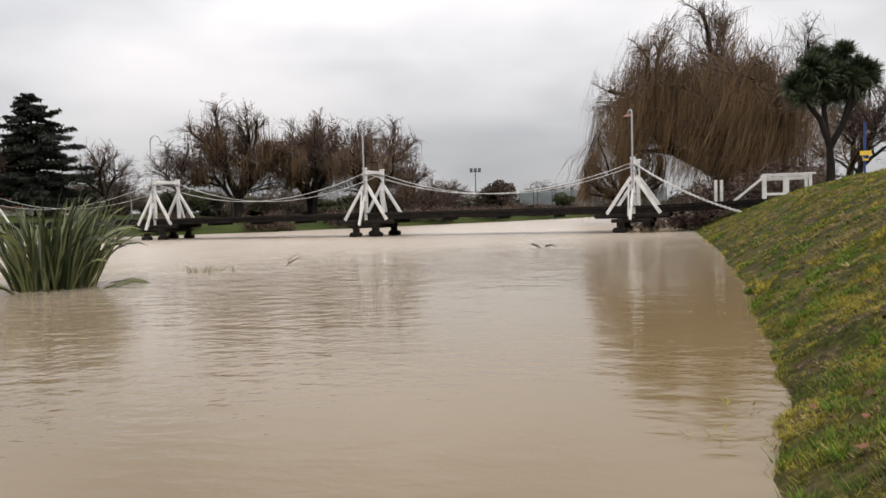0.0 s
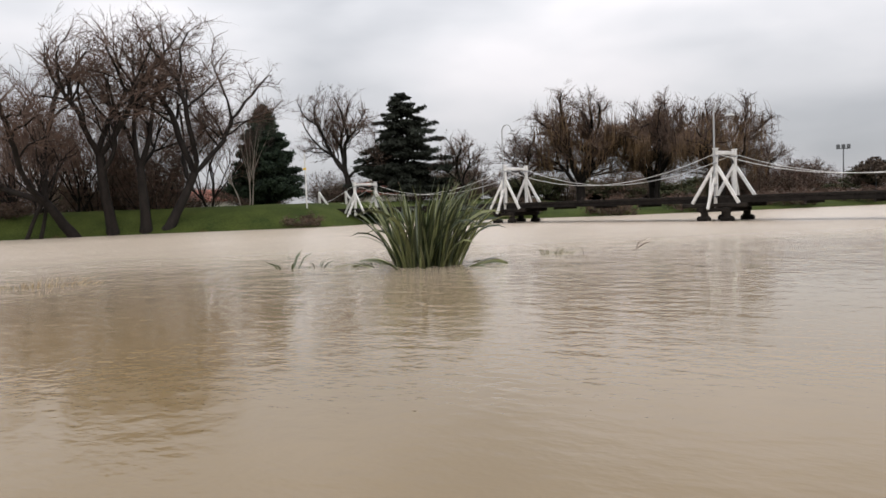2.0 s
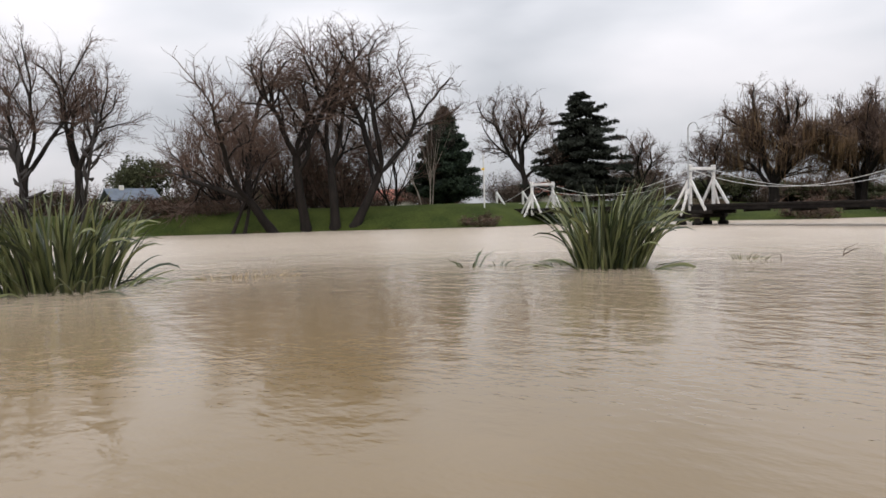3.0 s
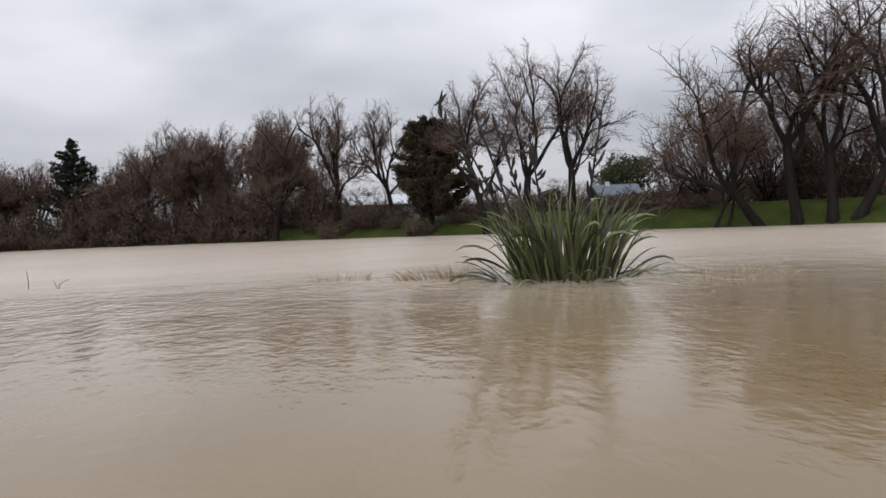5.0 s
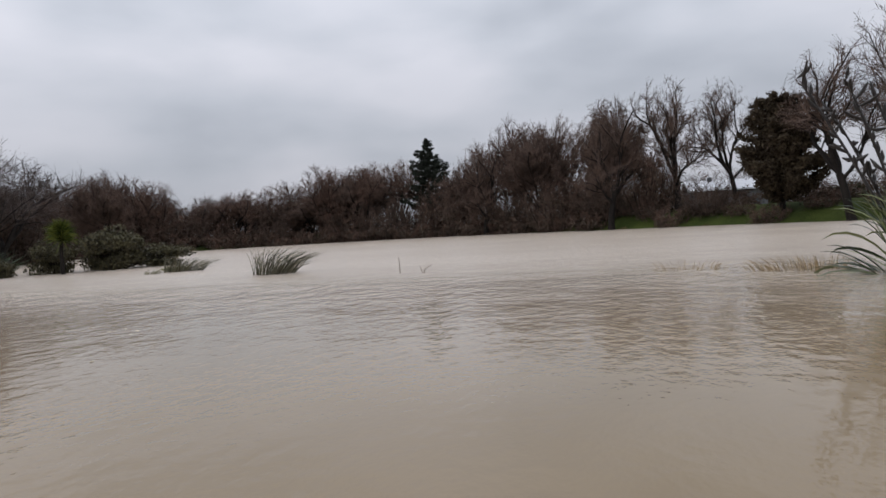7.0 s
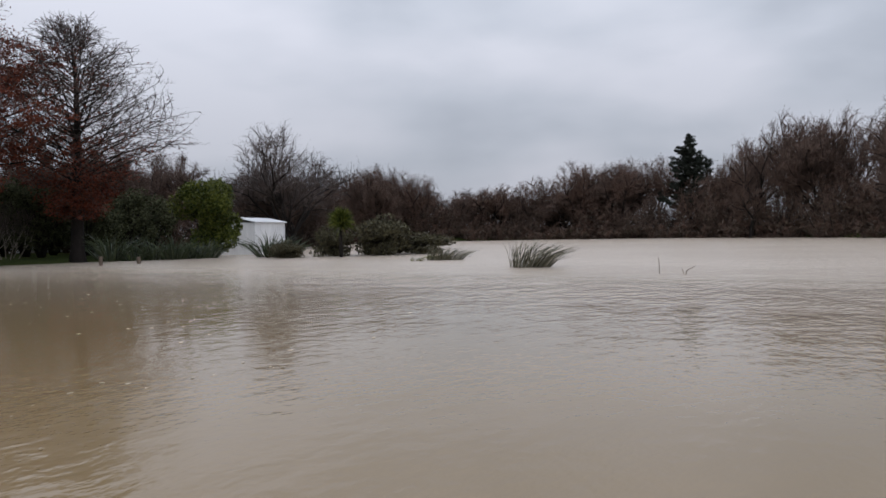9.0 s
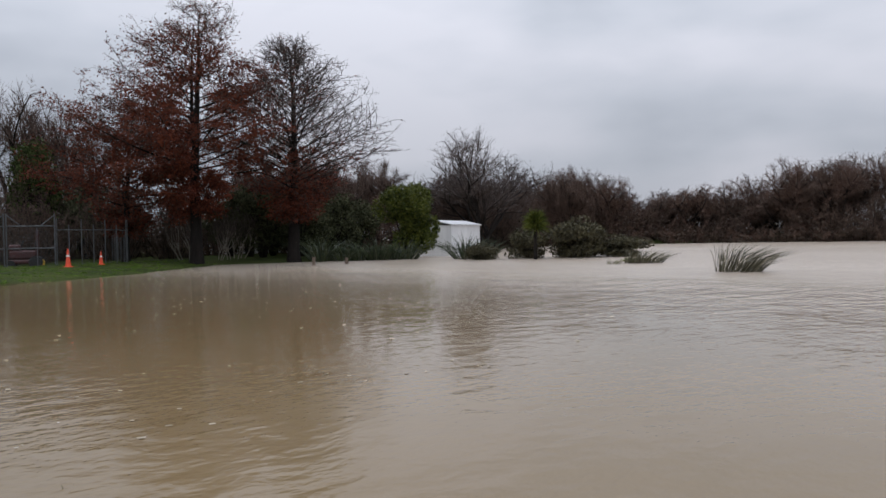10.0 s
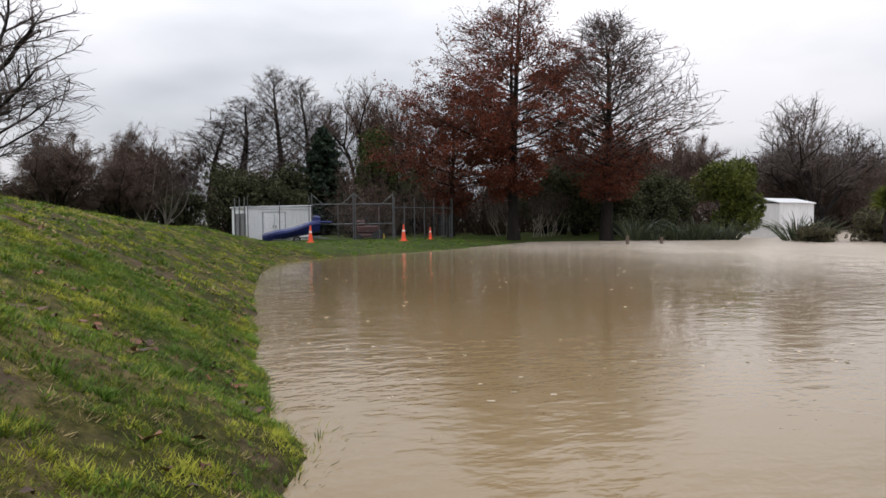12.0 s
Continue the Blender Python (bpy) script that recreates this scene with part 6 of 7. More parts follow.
def covered_boat():
    ang = math.atan2(0.23, -0.973)
    ob = thing("covered_boat", Matrix.Translation((-9.6, -47.9, 0.2)) @ Matrix.Rotation(ang, 4, "Z"), "boat under a blue tarpaulin tilted on its trailer", "boat")
    n = 13
    v, f = [], []
    for i in range(n):
        u = i / (n - 1)
        x = 3.55 * u
        hw = 0.62 * math.sin(min(1.0, 0.12 + u * 1.3) * math.pi / 2) * (1 - 0.2 * u)
        zb = 0.10 + 0.62 * u
        zt = 0.46 + 0.88 * u + 0.05 * math.sin(u * 9)
        ring = [(-hw, zt - 0.16), (-hw * 0.95, zt - 0.02), (-hw * 0.45, zt + 0.07), (0, zt + 0.10), (hw * 0.45, zt + 0.07), (hw * 0.95, zt - 0.02), (hw, zt - 0.16), (hw * 0.6, zb + 0.05), (0, zb - 0.08), (-hw * 0.6, zb + 0.05)]
        v += [(x, y, z) for y, z in ring]
    m = 10
    for i in range(n - 1):
        for k in range(m):
            f.append((i * m + k, i * m + (k + 1) % m, (i + 1) * m + (k + 1) % m, (i + 1) * m + k))
    bm = bmesh.new()
    vs = [bm.verts.new(p) for p in v]
    for q in f:
        bm.faces.new([vs[i] for i in q])
    bm.faces.new([vs[i] for i in range(m)][::-1])
    bm.faces.new([vs[(n - 1) * m + i] for i in range(m)])
    part("hull_cover", bm, M_BLUE, ob, "creased dark blue tarpaulin")
    bm = boxm(0.5, 0.55, 0.55, Matrix.Translation((3.35, 0, 1.42)) @ Matrix.Rotation(0.25, 4, "Y"), 0.12)
    box(bm, 0.8, 0.35, 0.12, Matrix.Translation((3.9, 0, 1.28)), 0.05)
    part("motor_cover", bm, M_BLUE, ob, "blue cover over the outboard motor")
    tube_part("trailer_rail", (0.6, 0.35, 0.18), (3.6, 0.35, 0.38), 0.04, M_GALV, ob)
    tube_part("trailer_rail", (0.6, -0.35, 0.18), (3.6, -0.35, 0.38), 0.04, M_GALV, ob)
    tube_part("drawbar", (2.3, 0, 0.3), (4.1, 0, 0.22), 0.04, M_GALV, ob)
    for y in (-0.72, 0.72):
        bm = bmesh.new()
        bmesh.ops.create_cone(bm, cap_ends=True, segments=18, radius1=0.25, radius2=0.25, depth=0.17, matrix=Matrix.Translation((2.1, y, 0.2)) @ Matrix.Rotation(radians(90), 4, "X"))
        bmesh.ops.bevel(bm, geom=[e for e in bm.edges if len(e.link_faces) == 2 and e.calc_face_angle(0) > 1], offset=0.04, segments=2, affect="EDGES")
        wheel = part("wheel", bm, M_RUBBER, ob)
        bm = bmesh.new()
        bmesh.ops.create_cone(bm, cap_ends=True, segments=14, radius1=0.13, radius2=0.13, depth=0.19, matrix=Matrix.Translation((2.1, y, 0.2)) @ Matrix.Rotation(radians(90), 4, "X"))
        part("rim", bm, M_GALV, wheel)


covered_boat()


def mower():
    ob = thing("ride_on_mower", Matrix.Translation((-17.0, -49.0, 0.18)) @ Matrix.Rotation(math.atan2(0.42, -0.9), 4, "Z") @ Matrix.Scale(1.25, 4), "faded red ride-on mower with a roll frame", "mower")
    bm = boxm(1.15, 0.7, 0.42, Matrix.Translation((-0.05, 0, 0.62)), 0.08)
    box(bm, 0.5, 0.62, 0.32, Matrix.Translation((-0.4, 0, 0.95)), 0.07)
    part("body", bm, M_RED, ob)
    part("deck", boxm(1.5, 0.95, 0.2, Matrix.Translation((0.05, 0, 0.28)), 0.06), M_RED, ob)
    bm = boxm(0.42, 0.42, 0.1, Matrix.Translation((0.28, 0, 0.9)), 0.04)
    box(bm, 0.1, 0.42, 0.45, Matrix.Translation((0.5, 0, 1.1)), 0.04)
    part("seat", bm, M_RUBBER, ob)
    for y in (-0.36, 0.36):
        tube_part("roll_frame", (0.55, y, 0.5), (0.55, y, 1.75), 0.03, M_RED, ob)
    tube_part("roll_bar", (0.55, -0.37, 1.75), (0.55, 0.37, 1.75), 0.03, M_RED, ob)
    tube_part("steering_post", (-0.2, 0, 0.9), (-0.02, 0, 1.3), 0.03, M_IRON, ob)
    for x, r in ((-0.55, 0.2), (0.5, 0.3)):
        for y in (-0.45, 0.45):
            bm = bmesh.new()
            bmesh.ops.create_cone(bm, cap_ends=True, segments=16, radius1=r, radius2=r, depth=0.2, matrix=Matrix.Translation((x, y, r - 0.03)) @ Matrix.Rotation(radians(90), 4, "X"))
            part("wheel", bm, M_RUBBER, ob)
    ob = thing("hose_reel", Matrix.Translation((-17.55, -48.2, 0.45)), "small yellow hose reel on the gravel", "reel")
    t = Tubes()
    u = np.linspace(0, 2 * math.pi, 17)
    t.add(np.stack([np.cos(u) * 0.2, 0 * u, np.sin(u) * 0.2], 1), 0.07, 6)
    child("drum", t.mesh("drum", M_YELLOW), ob)
    part("stand", boxm(0.3, 0.25, 0.06, Matrix.Translation((0, 0, -0.3)), 0.02), M_IRON, ob)


mower()


def cone_thing(x, y, h, lab):
    ob = thing("traffic_cone", Matrix.Translation((x, y, max(ground_z(x, y), 0.0))), lab, "traffic cone", "traffic cones")
    part("base", boxm(0.42 * h, 0.42 * h, 0.05 * h, Matrix.Translation((0, 0, 0.025 * h)), 0.012), M_ORANGE, ob)
    bm = bmesh.new()
    bmesh.ops.create_cone(bm, cap_ends=True, segments=18, radius1=0.15 * h, radius2=0.03 * h, depth=0.95 * h, matrix=Matrix.Translation((0, 0, 0.52 * h)))
    part("body", bm, M_ORANGE, ob)
    for f, hh in ((0.62, 0.11),):
        r = lambda q: (0.15 + (0.03 - 0.15) * (q - 0.045) / 0.95) * h + 0.004
        bm = bmesh.new()
        bmesh.ops.create_cone(bm, cap_ends=False, segments=18, radius1=r(f - hh / 2), radius2=r(f + hh / 2), depth=hh * h, matrix=Matrix.Translation((0, 0, f * h)))
        part("band", bm, M_BAND, ob, "white reflective band")


cone_thing(-16.9, -42.6, 1.0, "orange traffic cone with white bands on the grass")
cone_thing(-19.6, -44.7, 0.8, "smaller orange traffic cone beside the fence")
cone_thing(-11.4, -43.3, 1.0, "orange traffic cone by the boat trailer")


# ---- plants in the flood ----
def blade_mesh(seed, bend, twist, width=0.036):
    """One flax leaf a metre long: folded along its rib, arching over."""
    rng = np.random.default_rng(seed)
    n = 9
    v, f = [], []
    p, a = np.array([0.0, 0.0]), 0.05
    for i in range(n):
        u = i / (n - 1)
        w = width * (0.55 + 0.45 * math.sin(min(1, u * 1.6 + 0.2) * math.pi / 2)) * (1 - u ** 3.5)
        tw = twist * u
        c, s = math.cos(tw), math.sin(tw)
        v += [(p[0] + 0.25 * w, -w * c, p[1] + w * s), (p[0] - 0.1 * w, 0, p[1]), (p[0] + 0.25 * w, w * c, p[1] - w * s)]
        a += bend * (0.25 + 1.6 * u ** 2) / n
        p = p + np.array([math.sin(a), math.cos(a)]) / (n - 1)
    for i in range(n - 1):
        for k in range(2):
            f.append((i * 3 + k, i * 3 + k + 1, i * 3 + k + 4, i * 3 + k + 3))
    return smooth(np_mesh("leaf", v, f, M_FLAX))


BLADES = [blade_mesh(i, b, t) for i, (b, t) in enumerate(((0.25, 0.3), (0.5, -0.4), (0.9, 0.6), (1.5, -0.5), (2.1, 0.4), (2.8, -0.8), (0.35, 0.9), (1.2, 0.2)))]


def flax_clump(x, y, n, rx, ry, h, label, seed, wind, view_turn, flat=0):
    rng = np.random.default_rng(seed)
    ob = thing("flax_bush", stand(x, y, -0.25, view_turn), label, "flax", "flax bushes")
    for i in range(n):
        r = math.sqrt((i + 0.5) / n)
        a = i * 2.4 + rng.uniform(-0.3, 0.3)
        px_, py_ = math.cos(a) * r * rx, math.sin(a) * r * ry
        low = i >= n - flat
        tilt = r * rng.uniform(0.08, 0.46) + (rng.uniform(0.5, 0.8) if low else 0)
        length = (h + 0.35) * rng.uniform(0.72, 1.06) * (1.05 - 0.2 * r) * (0.85 if low else 1.0)
        which = int(rng.choice(8, p=[0.06, 0.13, 0.2, 0.19, 0.14, 0.09, 0.07, 0.12]))
        if low:
            which = int(rng.integers(2, 6))
        yaw = math.atan2(math.sin(a) * r * 0.8 + 0.0, math.cos(a) * r + wind) + rng.normal() * 0.35
        m = Matrix.Translation((px_, py_, -0.05)) @ Matrix.Rotation(yaw, 4, "Z") @ Matrix.Rotation(tilt, 4, "Y") @ Matrix.Rotation(rng.normal() * 0.5, 4, "Z") @ Matrix.Diagonal((length, rng.uniform(0.75, 1.3), length, 1))
        child("leaf", BLADES[which], ob, at=m)
    return ob


flax_clump(-8.25, 17.6, 255, 0.75, 0.7, 2.35, "tall grey-green flax bush leaning in the wind, standing in flood water", 1, 0.3, 24.0, 18)
flax_two = flax_clump(-17.1, 8.2, 300, 1.35, 1.0, 2.45, "broad grey-green flax bush with dark flower stalks in flood water", 2, 0.0, 64.0, 55)


def stalk(parent, base, tip, seed):
    rng = np.random.default_rng(seed)
    t = Tubes()
    base, tip = np.array(base, float), np.array(tip, float)
    u = np.linspace(0, 1, 9)[:, None]
    line = base * (1 - u) + tip * u + np.array([0, 0, 0.18]) * np.sin(u * 3.14)
    t.add(line, np.linspace(0.045, 0.022, 9), 5)
    for i in range(15):
        f = 0.45 + 0.55 * i / 13
        p = base * (1 - f) + tip * f + np.array([0, 0, 0.18]) * math.sin(f * 3.14)
        d = rng.normal(size=3) * 0.1 + np.array([0.05 * (-1) ** i, 0, 0.12])
        t.add(np.array([p, p + d, p + d * 1.6 + np.array([0, 0, 0.06])]), np.array([0.014, 0.05, 0.016]), 4)
    child("flower_stalk", t.mesh("flower_stalk", M_STALK), parent, "dark flower stalk with seed pods")


for i, (bx, tx, ty, tz) in enumerate(((-0.9, -3.0, 0.2, 4.55), (-0.8, -2.0, -0.3, 4.3), (-0.5, -1.5, 0.3, 3.9), (-0.3, -0.7, 0.2, 3.5), (0.4, 1.0, -0.1, 4.0), (-0.9, -2.4, 0.4, 3.8))):
    stalk(flax_two, (bx, 0, 0.2), (tx, ty, tz), i)


def blade_field(name, n, rx, ry, h, mat, rng, lean=(0.3, 0.0), width=0.012, spread=0.35):
    """Many thin bent leaves in one clump."""
    a, r = rng.uniform(0, 6.28, n), np.sqrt(rng.random(n))
    base = np.stack([np.cos(a) * r * rx, np.sin(a) * r * ry, np.full(n, -0.15)], 1)
    ln_ = h * rng.uniform(0.55, 1.1, n)
    d = np.stack([np.cos(a) * r * spread + lean[0] * rng.uniform(0.5, 1.4, n), np.sin(a) * r * spread + lean[1], np.ones(n)], 1)
    d /= np.linalg.norm(d, axis=1)[:, None]
    side = np.cross(d, rng.normal(size=(n, 3)))
    side /= np.linalg.norm(side, axis=1)[:, None]
    bend = np.stack([d[:, 0], d[:, 1], -0.35 * np.ones(n)], 1) * (ln_ * 0.35)[:, None]
    midp = base + d * (ln_ * 0.55)[:, None]
    tip = base + d * (ln_ * 0.92)[:, None] + bend
    w = side * width
    v = np.stack([base - w, base + w, midp + w * 0.8, midp - w * 0.8, tip], 1).reshape(-1, 3)
    k = np.arange(n)[:, None] * 5
    f = np.concatenate([k + np.array([[0, 1, 2]]), k + np.array([[0, 2, 3]]), k + np.array([[3, 2, 4]])])
    return np_mesh(name, v, f, mat)


def tuft(name, x, y, n, rx, ry, h, mat, label, seed, turn=0.0, lean=(0.3, 0.0), width=0.012, spread=0.35, category="sedge", group="flooded sedges", z=0.0):
    ob = thing(name, stand(x, y, z, turn), label, category, group)
    tagged(child("leaves", blade_field("leaves", n, rx, ry, h, mat, np.random.default_rng(seed), lean, width, spread), ob), kind="stuff")
    return ob


M_SEDGE_DARK = material("dark_sedge_leaves", (0.042, 0.042, 0.024), (0.16, 0.145, 0.09), 2, 0.7, 0.0, per_island=0.6)
tuft("sedge_tussock", -29.0, -11.4, 300, 0.75, 0.5, 1.75, M_SEDGE_DARK, "wind-bent sedge tussock half drowned in flood water", 1, 112, (0.55, 0), 0.012, 0.6)
tuft("sedge_tussock", -35.6, -18.7, 240, 0.9, 0.45, 1.3, M_SEDGE_DARK, "low dark sedge tussock in flood water", 2, 120, (0.55, 0), 0.012, 0.6)
tuft("leafy_weed", -36.4, -19.4, 160, 0.45, 0.35, 0.6, M_LEAF, "bright green leafy weed beside a sedge", 3, 0, (0.1, 0), 0.05, 0.9, "weed")
tuft("sedge_tussock", -34.2, -19.6, 60, 0.3, 0.2, 0.6, M_SEDGE, "thin sedge stems in flood water", 5, 120, (0.5, 0), 0.012)
tuft("dry_grass", -19.3, 5.6, 260, 1.1, 0.45, 0.7, M_DRY, "dry straw-coloured grass beside the flax", 6, 70, (-0.25, 0), 0.008, 0.5, "grass")
tuft("dry_grass", -20.8, 3.3, 90, 0.9, 0.3, 0.6, M_DRY, "sparse dry grass stems in flood water", 7, 75, (0.1, 0), 0.007, 0.5, "grass")
tuft("dry_grass", -15.2, 11.9, 170, 1.2, 0.35, 0.45, M_DRY, "sparse dry stems beside the flax bush", 8, 55, (0.2, 0), 0.007, 0.6, "grass")
tuft("dry_grass", -16.4, 13.6, 60, 0.6, 0.3, 0.35, M_DRY, "thin drowned grass stems", 9, 55, (0.2, 0), 0.007, 0.6, "grass")
tuft("reed", -11.8, 16.5, 7, 0.25, 0.1, 0.9, M_FLAX_FAR, "few bent green reeds in flood water", 10, 35, (-0.2, 0), 0.028, 0.9, "reed")
tuft("reed", -11.2, 17.0, 6, 0.12, 0.08, 0.55, M_FLAX_FAR, "short broken reeds in flood water", 11, 35, (0.1, 0), 0.022, 0.9, "reed")
tuft("reed", -9.8, 17.5, 8, 0.5, 0.1, 0.5, M_FLAX_FAR, "bent reeds lying beside the flax", 12, 30, (-0.6, 0), 0.022, 0.6, "reed")
tuft("drowned_grass", -6.0, 21.1, 55, 0.35, 0.15, 0.5, M_SEDGE, "small drowned clump of dark stems", 13, 20, (0.2, 0), 0.01, 0.7, "grass")
tuft("water_weed", -1.95, -5.55, 60, 0.05, 0.04, 0.2, M_SEDGE, "small green-brown weed tip poking out of the water", 14, 0, (0.05, 0), 0.008, 0.4, "weed")
for i, (x, y) in enumerate(((-1.0, -5.5), (-0.86, -5.2), (-1.06, -6.9), (2.35, 5.45), (2.75, 6.2), (-1.2, -5.9), (-1.28, -6.2), (-1.14, -7.9), (-1.95, -11.5), (4.6, 10.6), (-3.4, -18.5))):
    tuft("shore_tuft", x, y, 90, 0.16, 0.14, 0.26, M_BLADE, "tuft of wet grass at the flood's edge", 40 + i, 50 * i, (-0.2, 0), 0.006, 0.8, "grass", "shore tufts")
tuft("drowned_grass", 11.0, 38.6, 90, 1.0, 0.4, 0.7, M_DRY, "drowned grass under the bridge end", 15, 0, (0.1, 0), 0.01, 0.5, "grass")
for i, (x, y) in enumerate(((-41.0, -33.6), (-40.2, -34.2), (-34.6, -40.6), (-35.6, -40.0), (-36.6, -39.2), (-37.6, -38.7), (-38.4, -38.4), (-33.6, -41.8))):
    tuft("flax_bush", x, y, 130, 0.7, 0.6, 2.2 + 0.5 * math.sin(i * 2.1), M_FLAX_FAR, "dark green flax bush at the flooded garden edge", 20 + i, 40 * i, (0.1, 0.0), 0.036, 1.0, "flax", "garden flax", max(ground_z(x, y), -0.1))


def twig_thing(x, y, lines, label, mat=M_WOOD, r=0.02):
    ob = thing("driftwood", Matrix.Translation((x, y, 0)), label, "driftwood", "floating branches")
    t = Tubes()
    for ln_ in lines:
        t.add(np.array(ln_, float), np.linspace(r, r * 0.4, len(ln_)), 5)
    child("branch", t.mesh("branch", mat), ob)


twig_thing(4.0, 27.9, [[(-0.25, 0, 0.16), (0.0, 0.05, 0.06), (0.15, 0, -0.05)], [(0.25, 0.1, 0.05), (0.45, 0.1, 0.1), (0.62, 0.1, 0.02)]], "dark broken branch sticking out of the river", M_BARK, 0.035)
twig_thing(-3.8, 22.7, [[(-0.25, 0, -0.1), (-0.18, 0, 0.2), (0.15, 0, 0.36)], [(-0.2, 0, 0.05), (0.05, 0, 0.2), (0.2, 0, 0.22)]], "thin bent bare branch rising from the water")
twig_thing(-25.6, -5.5, [[(0, 0, -0.2), (0.05, 0.02, 0.2), (0.1, 0.0, 0.55)], [(0.6, 0.9, -0.2), (0.7, 1.0, 0.15), (0.95, 1.3, 0.3)], [(0.65, 0.95, -0.1), (0.5, 0.8, 0.25)]], "thin bare stems in the open flood")
twig_thing(-5.0, 20.6, [[(0, 0, -0.2), (-0.05, 0, 0.15), (-0.12, 0, 0.22)]], "single thin stem in the flood")
for x, y, h in ((-28.2, -35.9, 0.5), (-30.3, -35.4, 0.4)):
    ob = thing("timber_post", Matrix.Translation((x, y, 0)), "short weathered timber post in flood water", "post", "drowned posts")
    part("post", boxm(0.16, 0.16, 1.4, Matrix.Translation((0, 0, h - 0.7)), 0.02), M_WOOD, ob)


def spiky_tree(x, y, z, heads, label, seed, name="cabbage_tree", leaf_mat=M_CORD):
    """A cabbage tree: grey forking trunk with round tufts of sword leaves at the ends."""
    rng = np.random.default_rng(seed)
    ob = thing(name, stand(x, y, z), label, "tree", "cabbage trees")
    t = Tubes()
    for path, r in heads["limbs"]:
        t.add(np.array(path, float), np.linspace(r, r * 0.6, len(path)), 7)
    child("trunk", t.mesh("trunk", M_BARK), ob)
    for c, rad, n in heads["tufts"]:
        d = rng.normal(size=(n, 3)) + np.array([0, 0, 1.1])
        d /= np.linalg.norm(d, axis=1)[:, None]
        c = np.array(c)
        side = np.cross(d, rng.normal(size=(n, 3)))
        side /= np.linalg.norm(side, axis=1)[:, None]
        ln_ = rad * rng.uniform(0.75, 1.15, (n, 1))
        w = side * 0.028
        midp, tip = c + d * ln_ * 0.55, c + d * ln_ + np.array([0, 0, -0.12]) * ln_
        v = np.stack([c - w * 0.5 + 0 * d, c + w * 0.5 + 0 * d, midp + w, midp - w, tip], 1).reshape(-1, 3)
        k = np.arange(n)[:, None] * 5
        f = np.concatenate([k + np.array([[0, 1, 2]]), k + np.array([[0, 2, 3]]), k + np.array([[3, 2, 4]])])
        child("leaf_head", np_mesh("leaf_head", v, f, leaf_mat), ob)


tufts = [((dx, dy, dz - 0.1), 0.72, 420) for dx, dy, dz in ((-1.35, 0.2, 4.0), (-0.9, -0.3, 4.7), (-0.3, 0.3, 5.1), (0.15, -0.2, 4.4), (0.6, 0.2, 5.25), (1.0, -0.2, 4.6), (1.55, 0.1, 4.1), (-0.5, 0.1, 3.8), (0.5, 0.4, 3.8), (1.1, 0.5, 3.6),
                                                       (-1.1, -0.2, 3.5), (-0.5, -0.4, 4.3), (0.2, 0.3, 4.8), (0.7, -0.4, 4.1), (-1.0, 0.3, 4.2), (1.3, -0.3, 4.4), (0.0, 0.1, 3.5))]
limbs = [([(0, 0, -0.4), (0.02, 0, 0.8), (-0.05, 0, 1.6)], 0.2), ([(-0.05, 0, 1.6), (-0.4, 0, 2.6), (-1.3, 0.1, 3.8)], 0.14), ([(-0.1, 0, 1.7), (-0.2, 0.1, 3.0), (-0.3, 0.2, 5.0)], 0.13), ([(0, 0, 1.5), (0.5, 0, 2.4), (0.8, 0, 3.4), (0.6, 0.1, 5.1)], 0.14), ([(0.5, 0, 2.4), (0.9, -0.1, 3.2), (1.5, 0.1, 4.0)], 0.1)]
spiky_tree(16.1, 30.9, ground_z(16.1, 30.9) - 0.1, {"limbs": limbs, "tufts": tufts}, "many-headed dark cabbage tree on the grass bank", 4)
spiky_tree(-39.8, -28.1, -0.2, {"limbs": [([(0, 0, -0.4), (0.05, 0, 1.2), (0, 0, 2.3)], 0.13)], "tufts": [((0, 0, 2.55), 1.0, 420), ((0.1, 0.1, 2.2), 0.95, 260)]}, "young bright cabbage tree standing in flood water", 6, leaf_mat=M_LEAF)


# ---- grass on the near bank ----
def patches(x, y, seed):
    """A soft random field, about one either way, with lumps from a hand to a few metres across."""
    rng = np.random.default_rng(int(seed * 10))
    out = 0
    for wave, amp in ((2.6, 0.34), (1.3, 0.3), (0.6, 0.3), (0.3, 0.24), (0.16, 0.2)):
        for _ in range(5):
            a, ph = rng.uniform(0, 6.28), rng.uniform(0, 6.28)
            k = 6.28 / (wave * rng.uniform(0.7, 1.4))
            out = out + amp * np.sin((x * math.cos(a) + y * math.sin(a)) * k + ph) / 1.5
    return out


